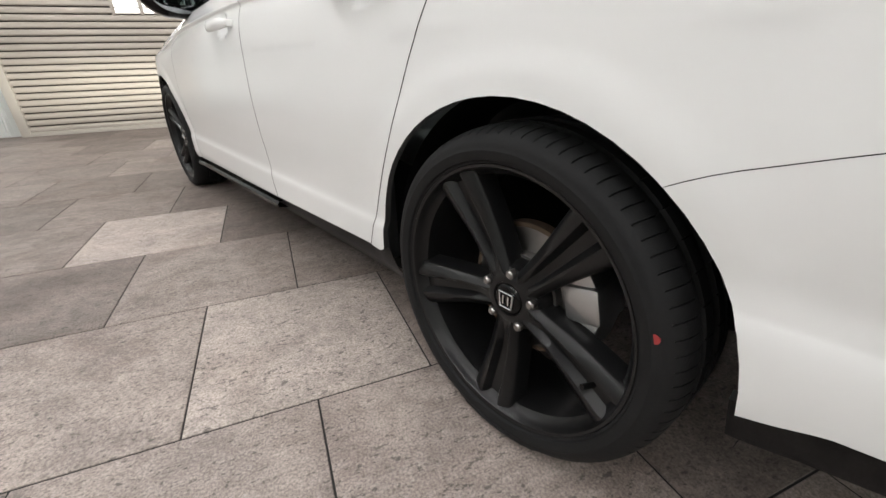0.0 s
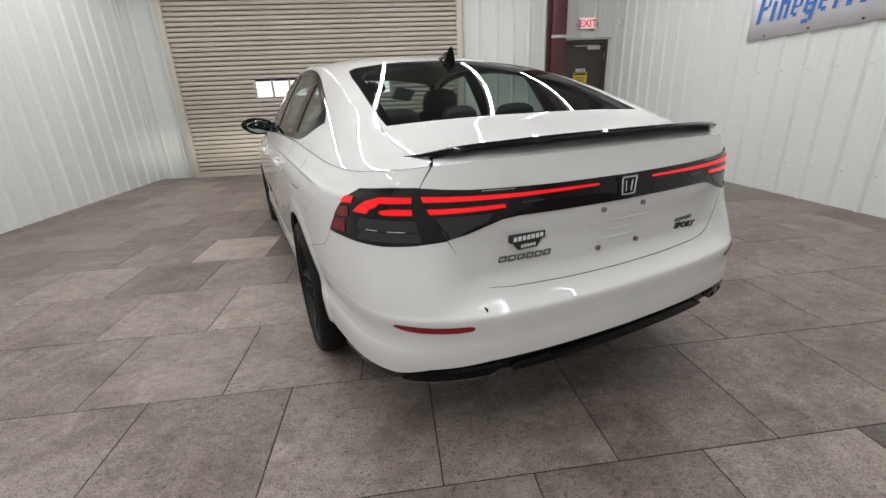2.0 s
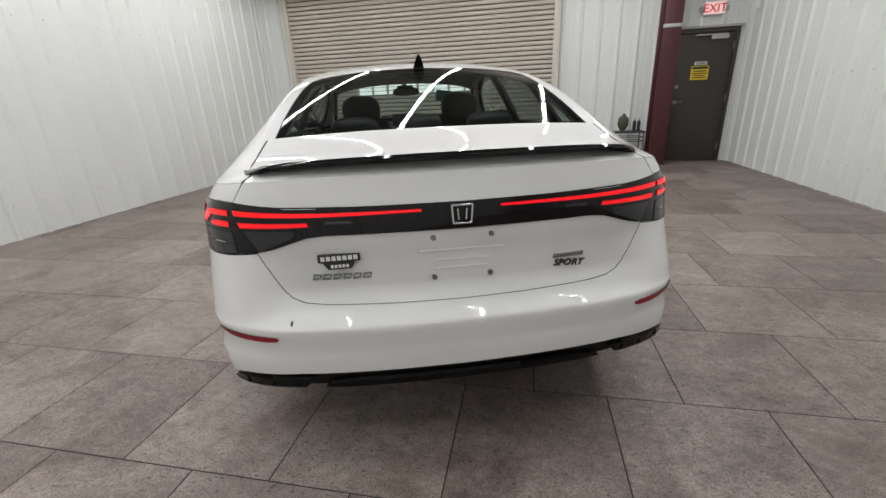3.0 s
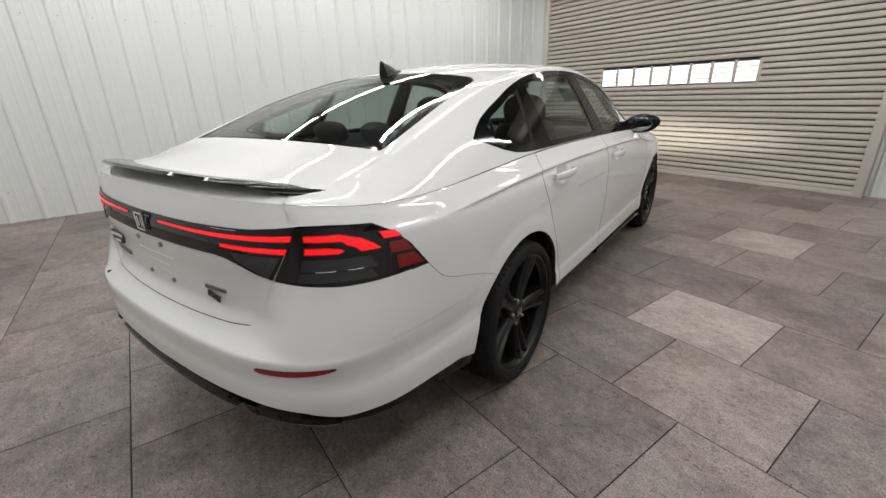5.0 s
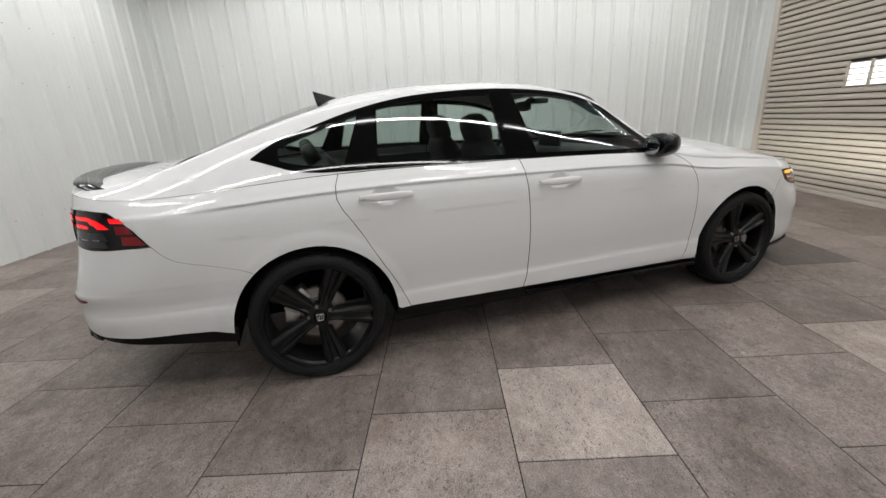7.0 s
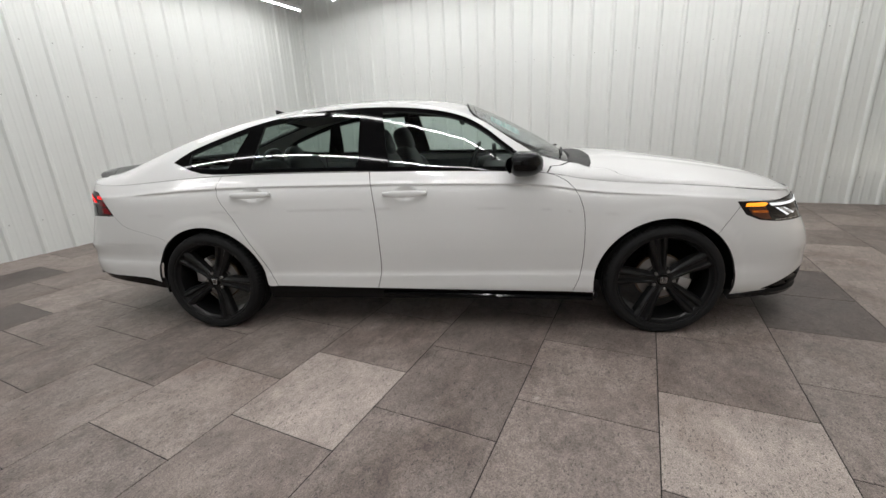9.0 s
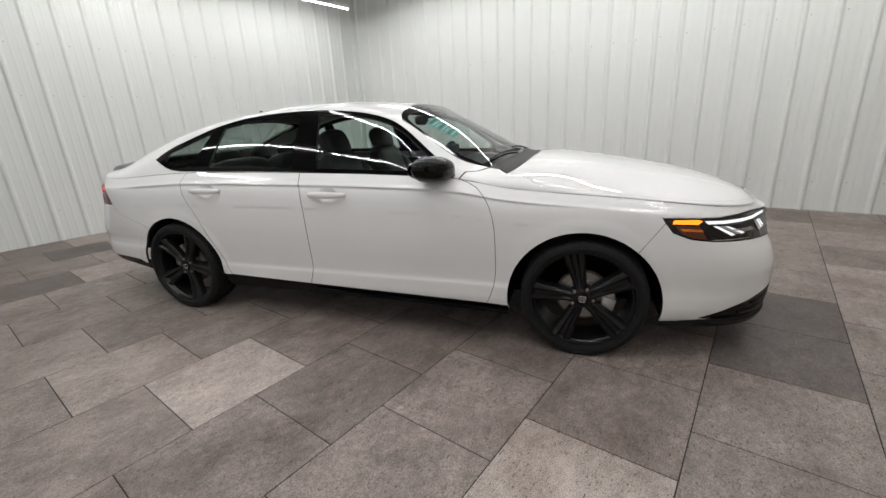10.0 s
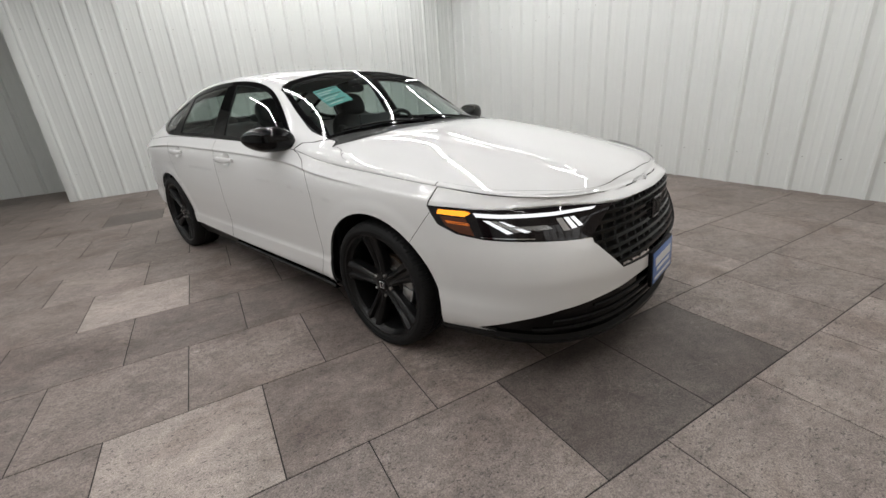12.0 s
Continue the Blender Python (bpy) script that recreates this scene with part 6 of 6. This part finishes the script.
def badge(name, y0, y1, z0, z1, mat, n, label, stroke=0.24, lean=0.25, solid=False):
    """A row of small raised slanted blocks in place of a badge's letters."""
    bm = bmesh.new()
    wdt, hgt = (y1 - y0) / n, z1 - z0
    for i in range(n):
        ya, yb = y0 + wdt * (i + 0.08), y0 + wdt * (i + 0.92)
        tw = stroke * hgt
        bars = [(ya, yb, z0, z1)] if solid else [(ya, yb, z0, z0 + tw), (ya, yb, z1 - tw, z1), (ya, ya + tw, z0 + tw, z1 - tw), (yb - tw, yb, z0 + tw, z1 - tw)]
        for a, b, c, d in bars:
            x = min(B(sr(abs(v)), w).x for v in (a, b) for w in (c, d))
            g = bmesh.ops.create_cube(bm, size=1.0)
            for v in g["verts"]:
                z = c if v.co.z < 0 else d
                v.co = Vector((x + (0.004 if v.co.x > 0 else -0.0035), (a if v.co.y < 0 else b) - lean * (z - z0), z))
    part(name, bm, mat, LID, label, smooth=30)


badge("model_badge", 0.280, 0.462, 0.704, 0.722, GREY_BADGE, 6, "silver badge blocks")
badge("hybrid_badge", -0.400, -0.294, 0.714, 0.726, GREY_BADGE, 7, "grey badge blocks", 0.3)
plate_bm = bmesh.new()
xk = min(B(sr(v), w).x for v in (0.305, 0.435) for w in (0.742, 0.79))
outline = [(0.432, 0.788), (0.308, 0.788), (0.308, 0.766), (0.322, 0.764), (0.336, 0.742), (0.404, 0.742), (0.418, 0.764), (0.432, 0.766)]
fr0 = [plate_bm.verts.new((xk - 0.003, y, z)) for y, z in outline]
bk0 = [plate_bm.verts.new((xk + 0.012, y, z)) for y, z in outline]
plate_bm.faces.new(fr0)
plate_bm.faces.new(list(reversed(bk0)))
for k in range(len(outline)):
    plate_bm.faces.new((fr0[k], fr0[(k + 1) % len(outline)], bk0[(k + 1) % len(outline)], bk0[k]))
DEALER = part("dealer_sticker", plate_bm, INK, LID, "black dealer sticker with pale bars", smooth=30)
bm = bmesh.new()
for n, y0, y1, z0, z1 in ((7, 0.314, 0.426, 0.770, 0.784), (5, 0.342, 0.398, 0.747, 0.757)):
    for k in range(n):
        w = (y1 - y0) / n
        add_box(bm, xk - 0.0036, y0 + w * (k + 0.1), z0, xk - 0.0022, y0 + w * (k + 0.85), z1)
part("print_bar", bm, PAPER, DEALER)
cu = bpy.data.curves.new("letters", "FONT")
cu.body, cu.size, cu.extrude, cu.align_x, cu.shear, cu.space_character = "SPORT", 0.029, 0.002, "CENTER", 0.3, 1.12
cu.offset = 0.0012
tmp = new("letters_src", cu)
lm = bpy.data.meshes.new_from_object(tmp.evaluated_get(bpy.context.evaluated_depsgraph_get()))
bpy.data.objects.remove(tmp)
lm.materials.clear()
lm.materials.append(INK)
lt = new("trim_badge", lm)
lt.parent = LID
lt["label"] = "black trim badge letters"
pa, pb = B(sr(0.29), 0.70), B(sr(0.40), 0.70)
lt.matrix_basis = pose((pa.x + pb.x) / 2 - 0.010, -0.346, 0.687, 90, 0, -90 - math.degrees(math.atan2(pb.x - pa.x, pb.y - pa.y)))

# reflectors, bumper step
on_body("rear_reflector", [(sr(0.558), 0.531), (sr(0.64), 0.532), (sr(0.74), 0.541), (sr(0.768), 0.553), (sr(0.72), 0.557), (sr(0.62), 0.550), (sr(0.548), 0.549)], REFLECTOR, CAR, 0.003, label="dark red bumper reflector")
bm = bmesh.new()
xd = B(sr(0.50), 0.585).x
add_box(bm, xd - 0.003, 0.528, 0.578, xd + 0.02, 0.533, 0.592, 0.0008)
part("tow_cover_mark", bm, INK, CAR)

# diffuser strakes and lower blade
blade = patch(B, whole([(0.0, 0.386), (sr(0.34), 0.386), (sr(0.42), 0.380), (sr(0.44), 0.367), (sr(0.38), 0.364), (0.0, 0.364)], 0.0), gap=0, res=(0.02, 0.02), out=0.003, skirt=0.02)
panel("diffuser_blade", [blade], GLOSS_BLACK, CAR, edge=GLOSS_BLACK)
# corner outlets: a recessed tray with a highlight painted on its lower edge and two fins
for sd in (1, -1):
    tray = patch(B, [(sr(0.47), 0.398), (sr(0.60), 0.396), (sr(0.73), 0.382), (sr(0.755), 0.356), (sr(0.60), 0.362), (sr(0.50), 0.366)], gap=0, res=(0.02, 0.02), out=0.002, skirt=0.015)
    tr_ob = panel("diffuser_outlet", [tray if sd > 0 else mirrored(tray)], GLOSS_BLACK, CAR, "gloss black outlet trim", edge=GLOSS_BLACK)
    rim = patch(B, [(sr(0.492), 0.3725), (sr(0.50), 0.3665), (sr(0.60), 0.3625), (sr(0.755), 0.3565), (sr(0.752), 0.3595), (sr(0.60), 0.3655), (sr(0.505), 0.3695)], gap=0, res=(0.012, 0.012), out=0.004, skirt=0.002)
    panel("bright_edge", [rim if sd > 0 else mirrored(rim)], GREY_BADGE, tr_ob, "grey strip drawn as the lower edge's highlight")
    for y in (0.525, 0.60, 0.685):
        p = B(sr(y), 0.37)
        bm = bmesh.new()
        add_box(bm, p.x - 0.007, sd * p.y - 0.003, 0.368 - 0.006 * (y > 0.6), p.x + 0.03, sd * p.y + 0.003, 0.386, 0.001)
        part("diffuser_fin", bm, GLOSS_BLACK, tr_ob, smooth=40)

# side skirt blade
bm = bmesh.new()
for sd in (1, -1):
    rows = []
    for i in range(13):
        x = 1.15 + (WB - 0.40 - 1.15) * i / 12
        yb = B(sx(x), 0.24).y
        zz = SILL(x) - 0.045
        rows.append([bm.verts.new((x, sd * (yb + dy), zz + dz)) for dy, dz in ((-0.03, 0.02), (0.004, 0.018), (0.012, 0.008), (0.010, -0.004), (-0.03, -0.012))])
    for a, b in zip(rows, rows[1:]):
        for k in range(4):
            bm.faces.new((a[k], a[k + 1], b[k + 1], b[k]))
    part("side_blade", bm, GLOSS_BLACK, CAR, smooth=40)
    bm = bmesh.new()
bm.free()

# front: lamp details
heads = [o for o in CAR.children if o.name.startswith("headlight")]
for sd, hd in zip((1, -1), heads):
    for nm, poly, mat, lab in (
        ("daytime_light", [(sx(3.372), 0.737), (sx(3.45), 0.732), (sf(0.62), 0.728), (sf(0.47), 0.729), (sf(0.452), 0.738), (sf(0.6), 0.740), (sx(3.45), 0.746), (sx(3.36), 0.753)], DRL, "lit white daytime light bar"),
        ("turn_light", [(sx(3.215), 0.746), (sx(3.33), 0.738), (sx(3.352), 0.752), (sx(3.33), 0.760), (sx(3.22), 0.764)], AMBER_ON, "lit amber marker"),
        ("amber_lens", [(sx(3.228), 0.738), (sx(3.335), 0.731), (sx(3.368), 0.664), (sx(3.31), 0.673), (sx(3.255), 0.700)], AMBER_OFF, "amber side marker lens"),
        ("amber_stripe", [(sx(3.252), 0.722), (sx(3.345), 0.714), (sx(3.352), 0.703), (sx(3.262), 0.711)], AMBER_DIM, "dim amber stripe"),
        ("lamp_cell", [(sx(3.395), 0.726), (sx(3.418), 0.724), (sf(0.735), 0.676), (sf(0.75), 0.672)], DRL, "bright reflector cell"),
        ("lamp_cell", [(sx(3.424), 0.723), (sx(3.440), 0.722), (sf(0.715), 0.680), (sf(0.73), 0.677)], ALLOY, "silver reflector cell"),
        ("lamp_cell", [(sx(3.448), 0.721), (sx(3.462), 0.720), (sf(0.69), 0.678), (sf(0.708), 0.675)], DRL, "bright reflector cell"),
        ("lamp_cell", [(sx(3.468), 0.700), (sf(0.645), 0.698), (sf(0.625), 0.682), (sf(0.672), 0.680)], GREY_BADGE, "grey reflector cell"),
        ("lamp_cell", [(sf(0.612), 0.717), (sf(0.592), 0.717), (sf(0.566), 0.668), (sf(0.590), 0.668)], ALLOY, "silver reflector cell"),
        ("lamp_cell", [(sf(0.586), 0.717), (sf(0.568), 0.716), (sf(0.540), 0.673), (sf(0.560), 0.671)], DRL, "bright reflector cell"),
        ("lamp_cell", [(sf(0.562), 0.716), (sf(0.546), 0.716), (sf(0.516), 0.678), (sf(0.534), 0.676)], DRL, "bright reflector cell"),
        ("chrome_line", [(sx(3.39), 0.658), (sf(0.68), 0.649), (sf(0.68), 0.652), (sx(3.39), 0.661)], CHROME, ""),
    ):
        d = patch(B, poly, gap=0, res=(0.012, 0.012), out=0.0005, skirt=0.002)
        panel(nm, [d if sd > 0 else mirrored(d)], mat, hd, lab)

# grille: bars across, uprights, frame
GRL = empty("grille")
GRL.parent = CAR
for k in range(7):
    z = 0.492 + k * 0.0355
    ymax = min(0.375 + (z - 0.472) * 0.80, 0.375 + (0.742 - z) * 1.09) - 0.006
    poly = [(SLEN, z - 0.006), (SLEN, z + 0.006), (sf(ymax * 0.5), z + 0.006), (sf(ymax), z + 0.006), (sf(ymax), z - 0.006), (sf(ymax * 0.5), z - 0.006)]
    d = patch(B, whole(poly, SLEN), gap=0, res=(0.03, 0.03), out=-0.006, skirt=0.02)
    panel("grille_bar", [d], GLOSS_BLACK, GRL)
for k in range(1, 7):
    for sd in (1, -1):
        y = 0.07 * k + 0.01
        z0 = 0.466 if y < 0.37 else 0.472 + (y - 0.375) * 1.25
        z1 = 0.735 if y < 0.38 else 0.742 - (y - 0.375) * 0.92
        poly = [(sf(y) - 0.004, z0), (sf(y) + 0.004, z0), (sf(y) + 0.004, z1), (sf(y) - 0.004, z1)]
        d = patch(B, poly, gap=0, res=(0.02, 0.02), out=-0.014, skirt=0.012)
        panel("grille_upright", [d if sd > 0 else mirrored(d)], GLOSS_BLACK, GRL)
bm = bmesh.new()
gx = B(SLEN, 0.63).x + 0.004
fr = [(-0.055, 0.685), (0.055, 0.685), (0.045, 0.595), (-0.045, 0.595)]
for i in range(4):
    a, b = fr[i], fr[(i + 1) % 4]
    add_cyl(bm, (gx, a[0], a[1]), (gx, b[0], b[1]), 0.006, 10)
add_cyl(bm, (gx, -0.024, 0.668), (gx, -0.018, 0.612), 0.006, 8)
add_cyl(bm, (gx, 0.024, 0.668), (gx, 0.018, 0.612), 0.006, 8)
part("emblem", bm, DARK_CHROME, GRL, "dark chrome emblem outline", smooth=50)

# lower intake: vanes, splitter
for k in range(3):
    z = 0.245 + k * 0.042
    ym = (0.70, 0.64, 0.50)[k]
    d = patch(B, whole([(SLEN, z), (SLEN, z + 0.011), (sf(ym * 0.5), z + 0.011), (sf(ym), z + 0.011), (sf(ym), z), (sf(ym * 0.5), z)], SLEN), gap=0, res=(0.03, 0.03), out=-0.002, skirt=0.02)
    panel("intake_vane", [d], GLOSS_BLACK, CAR)
spl = patch(B, whole([(sx(WB + 0.365), 0.228), (sx(3.32), 0.231), (sx(3.42), 0.237), (sf(0.80), 0.226), (sf(0.6), 0.206), (sf(0.3), 0.198), (SLEN, 0.197), (SLEN, 0.172), (sf(0.3), 0.174), (sf(0.6), 0.180), (sf(0.8), 0.196), (sx(3.42), 0.203), (sx(3.3), 0.202), (sx(WB + 0.37), 0.200)], SLEN), gap=0, res=(0.03, 0.02), out=0.012, skirt=0.05)
panel("front_splitter", [spl], GLOSS_BLACK, CAR)

# front dealer plate
pl = empty("front_plate", pose(3.876, 0, 0.30, 0, -4, 0))
pl.parent = CAR
box("plate_holder", (-0.012, -0.165, -0.005), (0.006, 0.165, 0.165), SATIN_BLACK, pl, bevel=0.004)
box("plate_sheet", (0.0065, -0.152, 0.005), (0.009, 0.152, 0.155), PLATE, pl, bevel=0.002)
for y0, y1, z0, z1 in ((-0.12, 0.12, 0.085, 0.125), (-0.10, 0.10, 0.055, 0.072), (-0.13, 0.13, 0.018, 0.032)):
    box("print_bar", (0.0092, y0, z0), (0.0102, y1, z1), PAPER, pl, bevel=0)

# windscreen sticker, wipers, fuel flap
st_poly = [(1.84, -0.70), (2.02, -0.66), (2.02, -0.41), (1.84, -0.43)]
stk = panel("window_sticker", [patch(FRONT_PANE, st_poly, gap=0, res=(0.05, 0.05), out=-0.008, skirt=0)], TEAL, CAR, "teal price sheet behind the windscreen")
for k in range(8):
    x = 1.855 + k * 0.02
    d = patch(FRONT_PANE, [(x, -0.68 + k * 0.004), (x + 0.006, -0.68 + k * 0.004), (x + 0.006, -0.45 - 0.05 * (k % 3)), (x, -0.45 - 0.05 * (k % 3))], gap=0, res=(0.05, 0.05), out=-0.005, skirt=0)
    panel("print_bar", [d], PAPER if k % 3 else INK, stk)
for y0, y1, x0, x1 in ((0.58, -0.04, 2.34, 2.31), (0.0, -0.58, 2.35, 2.27)):
    bm = bmesh.new()
    n = 14
    prev = None
    for i in range(n + 1):
        u = i / n
        x, y = x0 + (x1 - x0) * u, y0 + (y1 - y0) * u
        p = FRONT_PANE(x, y / P3Y(x)) + Vector((0, 0, 0.014))
        if prev:
            add_cyl(bm, prev, p, 0.006, 8)
        prev = p
    part("wiper", bm, SATIN_BLACK, CAR, smooth=40)


def ribbon(name, surf, pts, width, mat, parent, sd=1, out=0.0008, label=""):
    """A thin band along a line of the body, painting a shut line's shade."""
    fine = []
    for a, b in zip(pts, pts[1:]):
        n = max(1, int(math.dist(a, b) / 0.012))
        fine += [(a[0] + (b[0] - a[0]) * k / n, a[1] + (b[1] - a[1]) * k / n) for k in range(n)]
    fine.append(tuple(pts[-1]))
    V, F = [], []
    for i, p in enumerate(fine):
        a = Vector(fine[max(0, i - 1)])
        b = Vector(fine[min(len(fine) - 1, i + 1)])
        d = b - a
        if d.length < 1e-9:
            d = Vector((1, 0))
        d.normalize()
        for k in (-1, 1):
            q = (p[0] - d.y * k * width / 2, p[1] + d.x * k * width / 2)
            c = surf(*q)
            e = 0.006
            n = (surf(q[0] + e, q[1]) - surf(q[0] - e, q[1])).cross(surf(q[0], q[1] + e) - surf(q[0], q[1] - e)).normalized()
            if n.dot(c - Vector((1.3, 0, 0.6))) < 0:
                n = -n
            c = c + n * out
            V.append((c.x, sd * c.y, c.z))
    for i in range(len(fine) - 1):
        F.append((2 * i, 2 * i + 1, 2 * i + 3, 2 * i + 2))
    return mesh_ob(name, V, F, mat, parent, True, label)


# fuel flap outline on the left rear quarter, gap shade painted as a band
flap = curve_pts([(-0.236, 0.978), (-0.234, 0.934), (-0.226, 0.90), (-0.214, 0.868), (-0.190, 0.852), (-0.150, 0.847), (-0.07, 0.846), (0.0, 0.849), (0.018, 0.858), (0.022, 0.88), (0.012, 0.93)], 50)
ribbon("fuel_flap_seal", B, [(sx(x), z) for x, z in flap], 0.0032, GAP_SHADE, CAR, 1)
flap_t = [(-0.236, 1.998), (-0.238, 1.96), (-0.222, 1.925), (-0.19, 1.91), (-0.13, 1.91), (-0.07, 1.935), (-0.03, 1.985)]
ribbon("fuel_flap_seal", lambda a, b: T(a, b), curve_pts(flap_t, 30), 0.0032, GAP_SHADE, CAR, 1)

# bonnet seam, with the shade of its gap painted as a dark band
edge = [(2.40, 0.955)] + HOOD_EDGE + [(3.704, 0.0)]
for sd in (1, -1):
    ribbon("bonnet_seam", T, curve_pts(edge, 60), 0.0036, GAP_SHADE, CAR, sd, 0.0012)

# headlight beams: a small lamp under a shutter plate, one on each side
for sd in (1, -1):
    li = bpy.data.lights.new("low_beam", "SPOT")
    li.energy, li.color, li.spot_size, li.spot_blend, li.shadow_soft_size = BEAM_POWER, (1.0, 0.97, 0.86), radians(96), 1.0, 0.02
    lo = new("low_beam", li)
    lo.parent = CAR
    # a low beam is a flat fan: the cone is squeezed in height
    lo.matrix_basis = look((3.72, sd * 0.60, 0.690), (6.70, sd * 0.60, 0.560)) @ Matrix.Diagonal((1.0, 0.16, 1.0, 1.0))

# ---- floor ----
floor = box("floor", (LEFT - 0.2, BACK2 - 0.2, -0.12), (RIGHT + 0.2, FRONT + 0.3, -0.0025), GROUT, bevel=0)
tagged(floor, "grey stone-look floor tiles in running bond", "floor", kind="structure")
PT, TX0, TY0 = 0.600, 2.4066, 1.4272
GRT = 0.0048
bm = bmesh.new()
add_box(bm, GRT / 2, GRT / 2, -0.012, PT - GRT / 2, PT - GRT / 2, 0.0, bevel=0.0012, seg=1)
tm = bpy.data.meshes.new("tile")
bm.to_mesh(tm)
bm.free()
tile_meshes = []
for m in TILES:
    c = tm.copy()
    c.materials.append(m)
    tile_meshes.append(c)
rnd = random.Random(7)
KNOWN = {(1, 0): 1, (4, -1): 1, (1, -5): 1, (0, -7): 3, (-1, -4): 1, (-2, -4): 3, (-2, -5): 3, (-3, -3): 3, (-3, -2): 3, (-2, -1): 0, (2, -1): 0, (0, 1): 3, (6, -4): 3, (2, -2): 0, (4, -3): 0, (-1, -5): 3, (0, 0): 3, (0, -1): 3, (-1, 1): 3, (5, -2): 3, (5, -3): 2, (5, -4): 2, (5, -5): 3, (-6, -1): 2, (-4, 0): 2, (4, -2): 0, (3, 0): 0, (5, -1): 3, (2, 1): 3, (3, -1): 0, (2, 0): 0, (1, 1): 0, (-1, 0): 0}
for row in range(-10, 10):
    y = TY0 + PT * row
    if y > FRONT or y + PT < BACK2:
        continue
    x0 = TX0 if row % 2 == 0 else TX0 - PT / 2
    for n in range(-11, 7):
        x = x0 + PT * n
        if x > RIGHT or x + PT < LEFT:
            continue
        kind = KNOWN.get((row, n), rnd.choice((0, 0, 0, 3, 3)))
        t = new("tile", tile_meshes[kind])
        t.parent = floor
        t.location = (x, y, rnd.uniform(-0.0006, 0.0))
